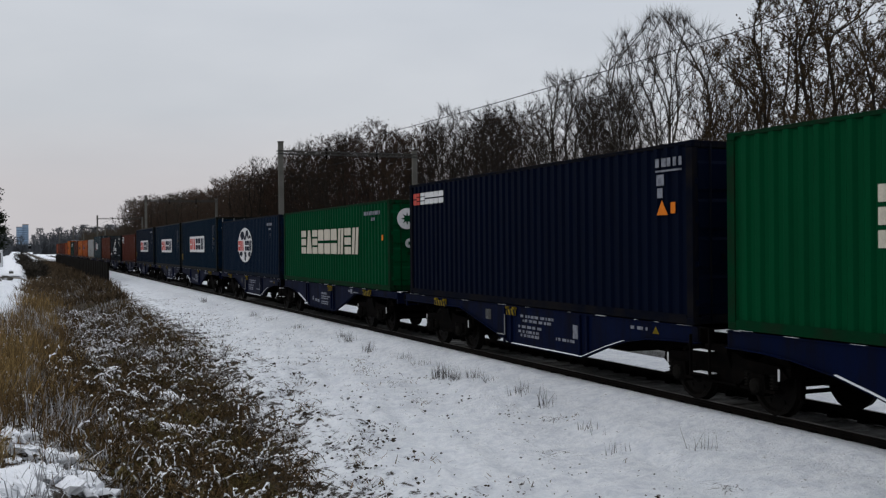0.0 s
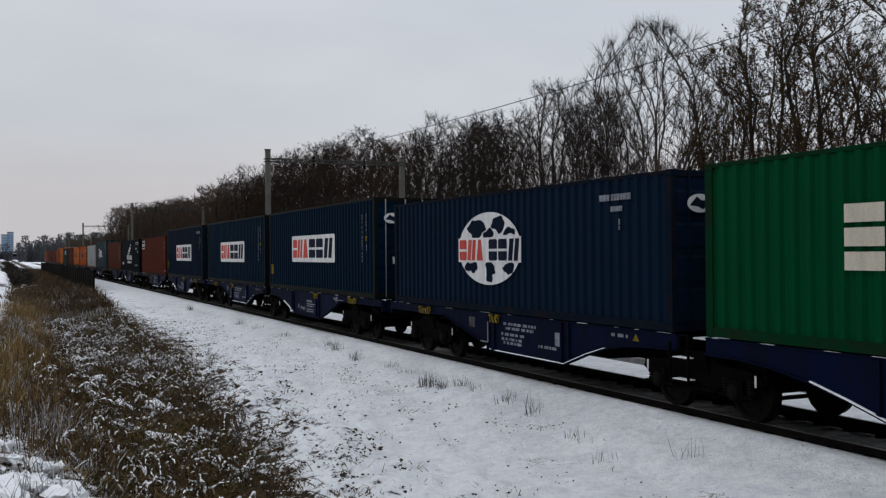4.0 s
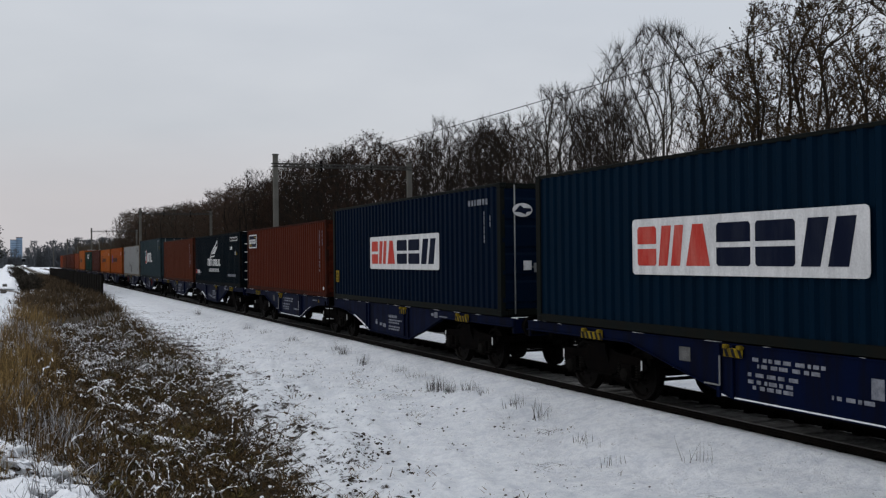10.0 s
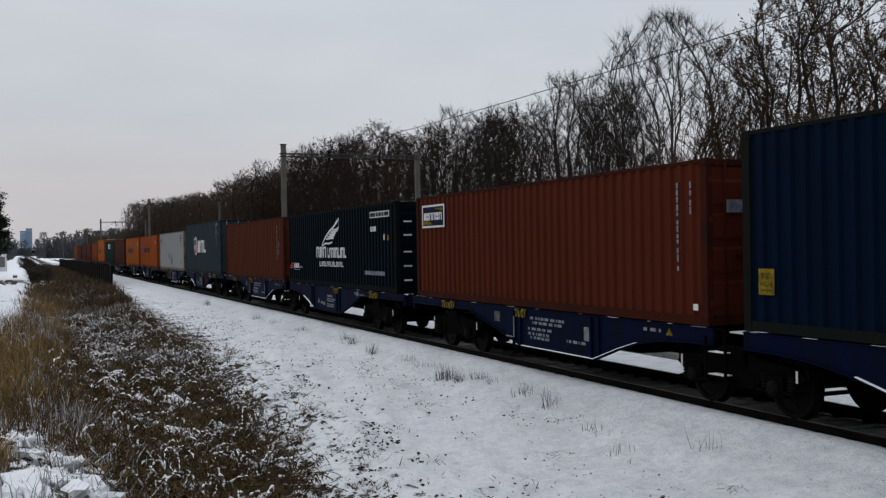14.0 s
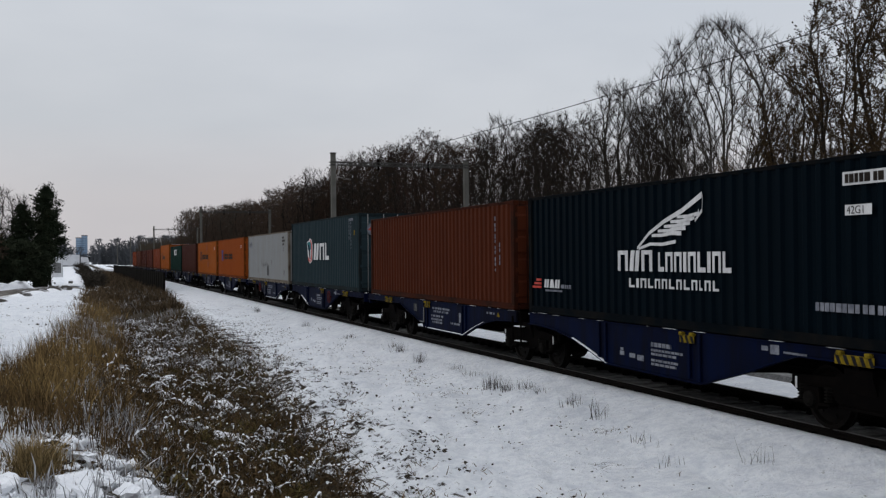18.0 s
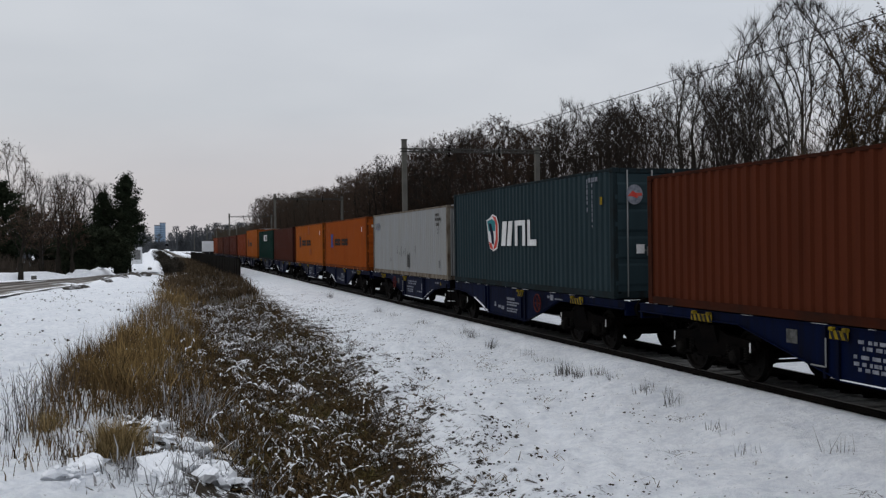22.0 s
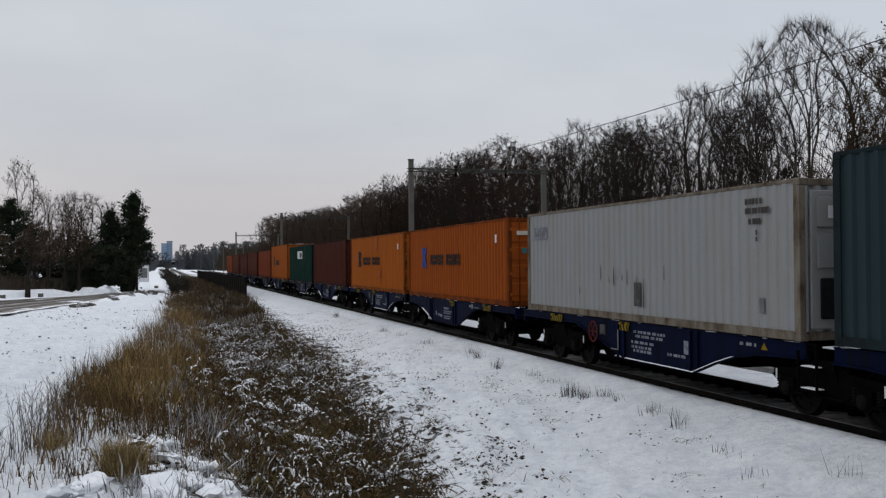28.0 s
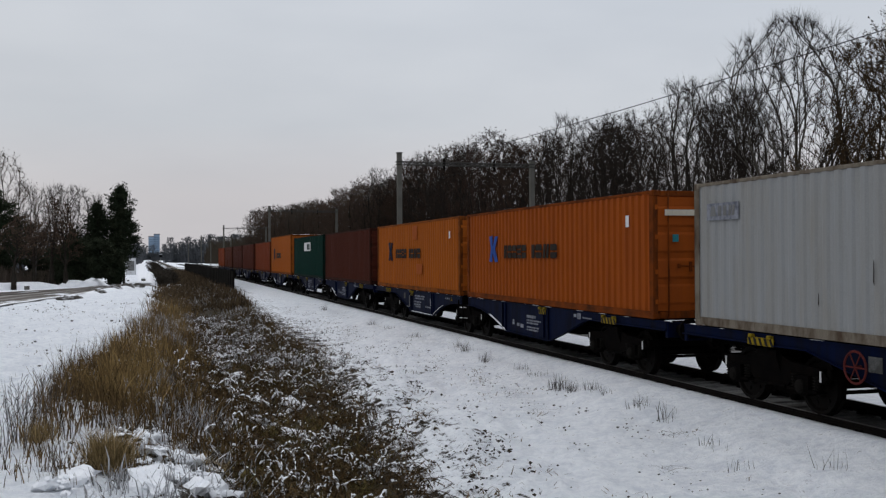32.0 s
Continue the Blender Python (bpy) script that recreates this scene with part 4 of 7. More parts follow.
    for i, paint in ((10, "orange"), (11, "amber")):
        r, H = add(i, paint, False, True, "%s corrugated steel shipping container with blue and dark block shapes" % ("orange" if i == 10 else "rust-stained amber"))
        bm = bmesh.new()
        patch(bm, [(10.0, 1.85), (9.72, 1.88), (9.72, 1.55), (9.5, 1.85), (9.25, 1.85), (9.5, 1.5), (9.25, 1.12), (9.5, 1.10), (9.72, 1.4), (9.75, 1.10), (10.0, 1.12), (9.85, 1.5)])
        mark(r, "logo_shape", bm, "mark_blue" if i == 10 else "mark_navy", "dark blue emblem")
        mark(r, "logo_shape", blocks(8.75, 7.0, 1.22, 1.58, (0.8, 1, 1, 1, 1), 0.14, "wooeo"), "mark_black", "dark block shapes")
        mark(r, "logo_shape", blocks(6.6, 4.9, 1.22, 1.58, (0.5, 1, 1, 1), 0.16, "xowo"), "mark_black")
        bm = bmesh.new()
        plate(bm, 1.02, 1.16, 1.88, 2.12)
        mark(r, "label_plate", bm, "marking")
        if i == 11:
            bm = bmesh.new()
            plate(bm, 5.3, 6.0, 1.92, 2.45)
            mark(r, "rust_patch", bm, "orange", "darker repainted patch")
            bm = bmesh.new()
            plate(bm, 4.6, 5.4, 0.62, 1.0)
            mark(r, "rust_patch", bm, "orange", "darker repainted patch")
        else:
            part("logo_board", box(0.25, 0.95, -0.05, -0.036, 2.08, 2.2), M["cream"], r, "pale board on the door")
            part("sticker", box(0.42, 0.55, -0.05, -0.036, 1.55, 1.7), M["mark_teal"], r)
    add(12, "maroon", False, True, "dark maroon corrugated steel shipping container")
    r, H = add(13, "seagreen", False, True, "sea-green corrugated steel shipping container with a small white board")
    bm = bmesh.new()
    plate(bm, 4.6, 7.2, 1.66, 2.2)
    mark(r, "logo_board", bm, "marking")
    mark(r, "logo_shape", blocks(6.0, 4.9, 1.74, 2.1, (1, 1), 0.2, "xx", -0.016), "seagreen")
    r, H = add(14, "amber", True, True, "amber orange corrugated steel shipping container with dark marks", snowy=True)
    mark(r, "logo_shape", blocks(9.9, 9.2, 1.1, 1.95, (1,), 0.1, "x"), "mark_navy")
    mark(r, "logo_shape", blocks(8.3, 5.6, 1.2, 1.6, (1, 1, 1, 1, 1), 0.2, "oxoxo"), "mark_black")
    for i, paint, tone in ((15, "red", "faded red"), (16, "brown", "red-brown"), (17, "maroon", "dark maroon"), (18, "orange_red", "orange-red"), (19, "red", "faded red")):
        add(i, paint, False, True, tone + " corrugated steel shipping container near the tail of the train")


def reefer_end(root, H):
    part("end_plate", box(0.2, WID - 0.2, -0.02, 0.03, 0.2, H - 0.2, bevel=0.01), M["white"], root)
    part("machinery_grille", box(0.35, 1.2, -0.05, -0.018, 0.35, 1.0, bevel=0.02), M["black"], root, "dark machinery panel")
    part("hatch", box(0.3, 1.1, -0.045, -0.018, 1.15, 1.7, bevel=0.02), M["white"], root)
    part("hatch", box(0.3, 2.1, -0.045, -0.018, 1.8, 2.3, bevel=0.02), M["white"], root)
    part("label_plate", box(0.5, 0.7, -0.055, -0.045, 1.95, 2.15), M["marking"], root)


M["frame"] = box_paint("olive_grey_frame_paint", (0.0065, 0.0085, 0.0080), 0.6, (0.011, 0.0085, 0.006))
M["stained"] = surface("rust_streaked_white_paint", (0.155, 0.135, 0.108), 0.7, 0.0, (0.045, 0.026, 0.016), 0.95, 2.4, 50, 0.15, 0.1, (1.5, 1.5, 0.6))
M["patchgrey"] = surface("grey_patch_paint", (0.16, 0.16, 0.16), 0.6, 0.0, (0.08, 0.08, 0.08), 0.6, 4, 50, 0.15, 0.05)
M["darkpatch"] = surface("worn_dark_patch", (0.05, 0.05, 0.048), 0.7, 0.0, (0.15, 0.15, 0.15), 0.8, 5, 50, 0.3, 0.1)
M["mark_blue"] = surface("blue_marking_paint", (0.03, 0.07, 0.25), 0.6, 0.0, None, 0.4, 3, 40, 0.1, 0.04)
make_train()
WAGONS = {k: wagon(k, red_wheels=(k == 4)) for k in range(-1, 10)}

# ---------------------------------------------------------------- ground
PROFILE_X = (-400, -60, -14, -4, -1.2, 0.2, 1.6, 2.8, 3.8, 4.9, 7.0, 9.0, 9.5, 9.98, 10.05, 12.1, 13.2, 15.6, 18.8, 20.4, 24.0, 30.0, 60.0, 400.0)
PROFILE_Z = (0.2, 0.1, 0.05, 0.15, 0.25, 0.15, -0.55, -0.85, -0.8, -0.5, -0.38, -0.25, -0.10, -0.085, -0.25, -0.25, -0.38, -0.3, -0.3, -0.65, -0.75, -0.4, 0.0, 0.2)


def ground_z(x, y):
    return np.interp(x, PROFILE_X, PROFILE_Z)


def graded(stops):
    out = []
    for a, b, d in stops:
        n = max(1, int(round((b - a) / d)))
        out += [a + (b - a) * k / n for k in range(n)]
    return np.array(out + [stops[-1][1]])


def band_left(y):
    return np.interp(y, (8, 12, 20, 28, 45, 105, 200), (-1.7, -1.8, -1.5, -0.75, 0.0, 1.5, 3.5))


def band_right(y):
    return np.interp(y, (8, 12.5, 16, 20, 29, 47, 93, 200), (2.9, 3.2, 3.8, 4.2, 4.6, 5.0, 6.7, 6.9))


def relief(x, y):
    """Small unevenness of the snow."""
    h = np.zeros_like(x)
    rng = np.random.RandomState(7)
    for wl, amp in ((6.0, 0.05), (2.5, 0.03), (1.1, 0.018), (0.5, 0.006)):
        for k in range(5):
            a, p = rng.uniform(0, 6.28), rng.uniform(0, 6.28)
            q = rng.uniform(0.8, 1.25)
            h += amp * 0.5 * np.sin((x * math.cos(a) + y * math.sin(a)) * 6.283 / (wl * q) + p)
    # churned snow along the ditch, and the low step of an old path beside the track
    rough = np.zeros_like(x)
    for wl, amp in ((0.75, 0.030), (0.42, 0.026), (0.28, 0.016)):
        for k in range(6):
            a, p = rng.uniform(0, 6.28), rng.uniform(0, 6.28)
            rough += amp * 0.45 * np.sin((x * math.cos(a) + y * math.sin(a)) * 6.283 / (wl * rng.uniform(0.8, 1.25)) + p)
    near = np.clip((60 - y) / 30, 0, 1)
    h += rough * near * np.interp(x - band_right(y), (-2, -0.5, 1.5, 3.5, 9), (0.5, 1.0, 0.8, 0.35, 0.15))
    lane = x - 7.9 - 0.25 * np.sin(y * 0.5) - 0.12 * np.sin(y * 1.3)
    return h + near * (0.05 * np.tanh(lane * 3.5) - 0.03 * np.exp(-(lane / 0.3) ** 2))


def make_ground():
    xs = graded(((-3000, -400, 400), (-400, -60, 30), (-60, -14, 3), (-14, -6, 0.6), (-6, 2.6, 0.18), (2.6, 9.4, 0.10), (9.4, 10.2, 0.08), (10.2, 13.4, 0.5), (13.4, 30, 1.5), (30, 60, 5), (60, 400, 40), (400, 3000, 400)))
    ys = graded(((-400, -30, 40), (-30, 6, 3), (6, 9, 0.3), (9, 24, 0.10), (24, 34, 0.2), (34, 60, 0.5), (60, 120, 1.5), (120, 400, 12), (400, 4000, 300)))
    X, Y = np.meshgrid(xs, ys)
    Z = ground_z(X, Y)
    near = np.clip((X + 60) / 40, 0, 1) * np.clip((9.95 - X) / 0.8, 0.0, 1) * np.clip((200 - Y) / 100, 0, 1)
    Z = Z + relief(X, Y) * near
    n, m = X.shape
    verts = np.stack([X, Y, Z], -1).reshape(-1, 3).tolist()
    idx = np.arange(n * m).reshape(n, m)
    faces = np.stack([idx[:-1, :-1], idx[:-1, 1:], idx[1:, 1:], idx[1:, :-1]], -1).reshape(-1, 4).tolist()
    me = bpy.data.meshes.new("ground")
    me.from_pydata(verts, [], faces)
    me.polygons.foreach_set("use_smooth", [True] * len(faces))
    me.materials.append(snow_ground())
    return tagged(new("ground", me), "snow-covered ground with a scrubby ditch beside the track", "ground", kind="structure")


def snow_ground():
    m = bpy.data.materials.new("snowy_ground")
    m.use_nodes = True
    n, l = m.node_tree.nodes, m.node_tree.links
    b = n["Principled BSDF"]
    co, sep = n.new("ShaderNodeTexCoord"), n.new("ShaderNodeSeparateXYZ")
    l.new(co.outputs["Object"], sep.inputs[0])

    def tex(scale, detail=5, rough=0.6):
        t = n.new("ShaderNodeTexNoise")
        t.inputs["Scale"].default_value, t.inputs["Detail"].default_value, t.inputs["Roughness"].default_value = scale, detail, rough
        l.new(co.outputs["Object"], t.inputs["Vector"])
        return t.outputs[0]

    def math2(op, a, c, clamp=False):
        q = n.new("ShaderNodeMath")
        q.operation, q.use_clamp = op, clamp
        for s, v in zip(q.inputs, (a, c)):
            if isinstance(v, (int, float)):
                s.default_value = v
            else:
                l.new(v, s)
        return q.outputs[0]

    def span(v, a, c, lo, hi):
        q = n.new("ShaderNodeMapRange")
        q.inputs["From Min"].default_value, q.inputs["From Max"].default_value = a, c
        q.inputs["To Min"].default_value, q.inputs["To Max"].default_value = lo, hi
        l.new(v, q.inputs["Value"])
        return q.outputs[0]

    big, mid, small, tiny = tex(0.5), tex(2.2), tex(7.0, 6, 0.7), tex(26.0, 4, 0.7)
    wob = math2("ADD", sep.outputs["X"], math2("MULTIPLY", math2("SUBTRACT", mid, 0.5), 2.0))
    yy = sep.outputs["Y"]
    left = math2("ADD", span(yy, 12, 45, -1.7, -0.2), span(yy, 45, 200, 0, 3.6))
    right = math2("ADD", math2("ADD", span(yy, 10, 29, 3.0, 4.6), span(yy, 29, 93, 0, 2.1)), 0.0)
    from_left, from_right = math2("SUBTRACT", wob, left), math2("SUBTRACT", wob, right)
    scrub = math2("MULTIPLY", math2("MULTIPLY", span(from_left, 0.6, 2.3, 0, 1), span(yy, 9.5, 24, 0.75, 1.0)), span(from_right, -0.35, 0.3, 1, 0))
    verge = math2("MULTIPLY", span(from_right, -0.3, 3.0, 0.80, 0.0), span(from_right, -1.0, 0.0, 0, 1))
    floor_of_wood = math2("MULTIPLY", span(wob, 21.0, 24.5, 0, 0.85), span(yy, 300, 500, 1, 0.4))
    cover = math2("ADD", math2("ADD", scrub, verge), floor_of_wood, True)
    # bare soil and litter shows where the cover is high; crisp patches of snow stay on it
    lie = math2("ADD", math2("ADD", math2("MULTIPLY", small, 0.56), math2("MULTIPLY", tiny, 0.12)), math2("ADD", math2("MULTIPLY", mid, 0.32), math2("MULTIPLY", big, 0.20)))
    amount = span(math2("SUBTRACT", math2("ADD", math2("MULTIPLY", cover, 0.34), 0.374), lie), -0.045, 0.005, 0, 1)
    amount = math2("MULTIPLY", amount, span(cover, 0.02, 0.25, 0, 1), True)
    specks = math2("MULTIPLY", span(small, 0.61, 0.66, 0, 1), span(tiny, 0.52, 0.58, 0, 0.8), True)
    amount = math2("MAXIMUM", amount, specks)
    # snow is greyer in the bump's hollows: relief shade put into the colour
    snowc = n.new("ShaderNodeMix")
    snowc.data_type = "RGBA"
    snowc.inputs["A"].default_value = (0.70, 0.735, 0.795, 1)
    snowc.inputs["B"].default_value = (0.935, 0.96, 0.99, 1)
    l.new(math2("ADD", span(small, 0.38, 0.58, 0, 0.62), span(mid, 0.36, 0.60, 0, 0.45), True), snowc.inputs["Factor"])
    soil = n.new("ShaderNodeValToRGB")
    soil.color_ramp.elements[0].position, soil.color_ramp.elements[0].color = 0.3, (0.010, 0.008, 0.005, 1)
    soil.color_ramp.elements[1].position, soil.color_ramp.elements[1].color = 0.75, (0.058, 0.038, 0.016, 1)
    l.new(tiny, soil.inputs[0])
    mix = n.new("ShaderNodeMix")
    mix.data_type = "RGBA"
    l.new(amount, mix.inputs["Factor"])
    l.new(snowc.outputs["Result"], mix.inputs["A"])
    l.new(soil.outputs[0], mix.inputs["B"])
    l.new(mix.outputs["Result"], b.inputs["Base Color"])
    b.inputs["Roughness"].default_value = 0.8
    b.inputs["Specular IOR Level"].default_value = 0.2
    bp = n.new("ShaderNodeBump")
    bp.inputs["Strength"].default_value, bp.inputs["Distance"].default_value = 1.0, 0.095
    l.new(math2("ADD", math2("MULTIPLY", small, 1.0), math2("MULTIPLY", tiny, 0.5)), bp.inputs["Height"])
    l.new(bp.outputs[0], b.inputs["Normal"])
    return m


make_ground()


# ---------------------------------------------------------------- tracks
def strip(name, x0, x1, y0, y1, z0, z1, mat, label, n=200, wob=0.06):
    """A low bed with sloping, uneven shoulders."""
    rng = random.Random(2)
    bm = bmesh.new()
    rows = []
    for k in range(n + 1):
        y = y0 + (y1 - y0) * k / n
        a, c = rng.uniform(-wob, wob), rng.uniform(-wob, wob)
        rows.append([bm.verts.new(p) for p in ((x0 - 0.25 + a, y, z0), (x0 + a, y, z1), (x1 + c, y, z1), (x1 + 0.25 + c, y, z0))])
    for k in range(n):
        for j in range(3):
            bm.faces.new((rows[k][j], rows[k][j + 1], rows[k + 1][j + 1], rows[k + 1][j]))
    bmesh.ops.recalc_face_normals(bm, faces=bm.faces)
    return tagged(link(name, bm, mat), label, "ballast", kind="structure")


M["ballast"] = surface("dark_ballast", (0.20, 0.20, 0.197), 0.9, 0.0, (0.09, 0.088, 0.085), 0.7, 3, 22, 0.5, 1.0)
RAIL_PROFILE = ((-0.070, -0.172), (0.070, -0.172), (0.070, -0.160), (0.012, -0.140), (0.009, -0.045), (0.034, -0.034), (0.036, -0.006), (0.028, 0.0),
                (-0.028, 0.0), (-0.036, -0.006), (-0.034, -0.034), (-0.009, -0.045), (-0.012, -0.140), (-0.070, -0.160))


def rail_clip():
    """A plate with a bolt head, as one piece."""
    return prism([(0.055, -0.178), (0.190, -0.178), (0.185, -0.085), (0.150, -0.060), (0.120, -0.062), (0.085, -0.090), (0.080, -0.130), (0.055, -0.150)], "y", -0.06, 0.06)


def railway(mid, y0, y1, single, clips, label):
    root = empty("railway_track", (mid, 0, 0), label=label, category="railway track")
    for s in (-1, 1):
        r = part("rail", prism(RAIL_PROFILE, "y", y0, y1), M["rail"], root, "brown rail with a worn head")
        r.location = (s * 0.7535, 0, 0)
        h = part("rail_head", box(-0.026, 0.026, y0, y1, 0.0005, 0.003), M["railtop"], r)
    sl = clip = None
    n = int((y1 - max(y0, 4)) / 0.6)
    for k in range(min(n, single)):
        y = max(y0, 4) + 0.6 * k
        if sl is None:
            sl = part("sleeper", box(-1.30, 1.30, -0.13, 0.13, -0.37, -0.176, bevel=0.02), M["sleeper"], root)
            sl.location = (0, y, 0)
        else:
            twin(sl, root, pose(0, y, 0))
        if k < clips:
            for s, turn in ((-1, 0), (-1, 180), (1, 0), (1, 180)):
                m = pose(s * 0.7535, y, 0, 0, 0, turn)
                if clip is None:
                    clip = part("rail_clip", rail_clip(), M["dark"], root)
                    clip.matrix_basis = m
                else:
                    twin(clip, root, m)
    if n > single:
        bm = bmesh.new()
        for k in range(single, n):
            y = max(y0, 4) + 0.6 * k
            cuboid(bm, -1.30, 1.30, y - 0.13, y + 0.13, -0.37, -0.176)
        part("far_sleepers", bm, M["sleeper"], root)["kind"] = "stuff"
    return root


strip("ballast_bed", 9.9, 12.15, -30, 420, -0.45, -0.205, M["ballast"], "dark ballast kept free of snow under the trains", 300)
railway(MID, -30, 420, 280, 74, "railway track with brown rails on grey sleepers")
strip("ballast_bed_2", 14.75, 19.4, -30, 420, -0.6, -0.215, M["ballast"], "dark ballast of the second track", 150)
railway(17.2, -30, 420, 60, 0, "second railway track on dark ballast behind the train")



# ---------------------------------------------------------------- overhead line
M["beam"] = surface("weathered_beam_steel", (0.055, 0.054, 0.050), 0.7, 0.2, (0.026, 0.024, 0.022), 0.6, 3, 40, 0.15, 0.05)


def portal(y, x0, x1, top):
    """Two posts and a lattice beam over the second track."""
    root = empty("catenary_portal", (0, y, 0), label="grey catenary portal with two posts and a lattice beam", category="catenary portal",
                 group="portals along the line")
    for x in (x0, x1):
        z0 = float(ground_z(x, y)) - 0.2
        p = part("post", prism([(x - 0.13, -0.11), (x + 0.13, -0.11), (x + 0.13, 0.11), (x - 0.13, 0.11)], "z", z0, top if x == x0 else top - 0.25), M["concrete"], root, "pale post")
        part("post_foot", box(x - 0.3, x + 0.3, -0.3, 0.3, z0 - 0.05, z0 + 0.35, bevel=0.03), M["concrete"], p)
        part("post_cap", box(x - 0.16, x + 0.16, -0.14, 0.14, (top if x == x0 else top - 0.25), (top if x == x0 else top - 0.25) + 0.05), M["steelgrey"], p)
    z = top - 0.55
    bm = bmesh.new()
    for dy in (-0.14, 0.14):
        for dz in (-0.08, 0.08):
            rod(bm, (x0 - 0.2, dy, z + dz), (x1 + 0.2, dy, z + dz), 0.030, 6)
    n = 12
    for k in range(n):
        a, b = x0 + (x1 - x0) * k / n, x0 + (x1 - x0) * (k + 1) / n
        for dy in (-0.14, 0.14):
            rod(bm, (a, dy, z - 0.08), ((a + b) / 2, dy, z + 0.08), 0.016, 5)
            rod(bm, ((a + b) / 2, dy, z + 0.08), (b, dy, z - 0.08), 0.016, 5)
    part("beam", bm, M["beam"], root, "grey lattice beam")
    for x in (x0 + 2.6, x1 - 2.3):
        part("insulator", rod(bmesh.new(), (x, 0, z - 0.35), (x, 0, z + 0.28), 0.055, 8), M["dark"], root)
    return root


PORTALS = ((54.0, 8.25), (117.0, 8.4), (192.0, 8.5), (278.0, 8.4), (372.0, 8.4))
for py, ptop in PORTALS:
    portal(py, 13.32, 21.2, ptop)


def catenary(x, z_mast, sag, r, name, label):
    ys = [-12.0] + [p for p, _ in PORTALS]
    pts = []
    for a, b in zip(ys[:-1], ys[1:]):
        pts += [(a + (b - a) * k / 12, z_mast - 4 * sag * (k / 12) * (1 - k / 12)) for k in range(12)]
    pts.append((ys[-1], z_mast))
    bm = bmesh.new()
    rings = [[bm.verts.new((x + r * math.cos(q * 1.2566), y, z + r * math.sin(q * 1.2566))) for q in range(5)] for y, z in pts]
    for c, d in zip(rings[:-1], rings[1:]):
        for q in range(5):
            bm.faces.new((c[q], c[(q + 1) % 5], d[(q + 1) % 5], d[q]))
    return tagged(link(name, bm, M["wire"]), label, "wire")


catenary(16.0, 8.05, 0.45, 0.014, "messenger_wire", "sagging dark messenger wire above the second track")
catenary(16.0, 7.0, 0.08, 0.010, "contact_wire", "thin dark wire above the second track")

# ---------------------------------------------------------------- vegetation
def thorns(segs):
    """Thin three-sided spikes from (p, q, r0, r1) rows, for the last twigs."""
    a, b = np.array([s[0] for s in segs], float), np.array([s[1] for s in segs], float)
    r = np.array([s[2] for s in segs])[:, None]
    d = b - a
    d /= np.linalg.norm(d, axis=1)[:, None] + 1e-9
    u = np.cross(d, np.array([[0.31, 0.22, 0.93]]))
    u /= np.linalg.norm(u, axis=1)[:, None] + 1e-9
    v = np.cross(d, u)
    V = np.stack([a + u * r, a + (-0.5 * u + 0.87 * v) * r, a + (-0.5 * u - 0.87 * v) * r, b], 1).reshape(-1, 3)
    i = (np.arange(len(segs)) * 4)[:, None]
    F = np.concatenate([i + np.array([[0, 1, 3]]), i + np.array([[1, 2, 3]]), i + np.array([[2, 0, 3]])], 0)
    return V.tolist(), F.tolist()


def tubes(name, segs, mat, parent=None, label="", sides=3, extra=None):
    """One mesh of thin tapered tubes from (p, q, r0, r1) rows; extra: (verts, faces) to join."""
    if not segs:
        return None
    a = np.array([s[0] for s in segs], float)
    b = np.array([s[1] for s in segs], float)
    r0 = np.array([s[2] for s in segs])[:, None, None]
    r1 = np.array([s[3] for s in segs])[:, None, None]
    d = b - a
    d /= np.linalg.norm(d, axis=1)[:, None] + 1e-9
    ref = np.where(np.abs(d[:, 2:3]) < 0.9, np.array([[0, 0, 1.0]]), np.array([[1.0, 0, 0]]))
    u = np.cross(d, ref)
    u /= np.linalg.norm(u, axis=1)[:, None] + 1e-9
    v = np.cross(d, u)
    ang = np.arange(sides) * 2 * math.pi / sides
    ring = np.cos(ang)[None, :, None] * u[:, None, :] + np.sin(ang)[None, :, None] * v[:, None, :]
    P = np.concatenate([a[:, None, :] + ring * r0, b[:, None, :] + ring * r1], 1)
    n = len(segs)
    base = (np.arange(n) * 2 * sides)[:, None, None]
    k = np.arange(sides)
    quad = np.stack([k, (k + 1) % sides, sides + (k + 1) % sides, sides + k], -1)[None]
    F = (base + quad).reshape(-1, 4)
    V = P.reshape(-1, 3)
    faces = F.tolist()
    if extra is not None and len(extra[0]):
        faces += [[q + len(V) for q in f] for f in extra[1]]
        V = np.concatenate([V, np.array(extra[0])])
    me = bpy.data.meshes.new(name)
    me.from_pydata(V.tolist(), [], faces)
    me.materials.append(mat)
    ob = new(name, me)
    ob.parent = parent
    if label:
        ob["label"] = label
    return ob


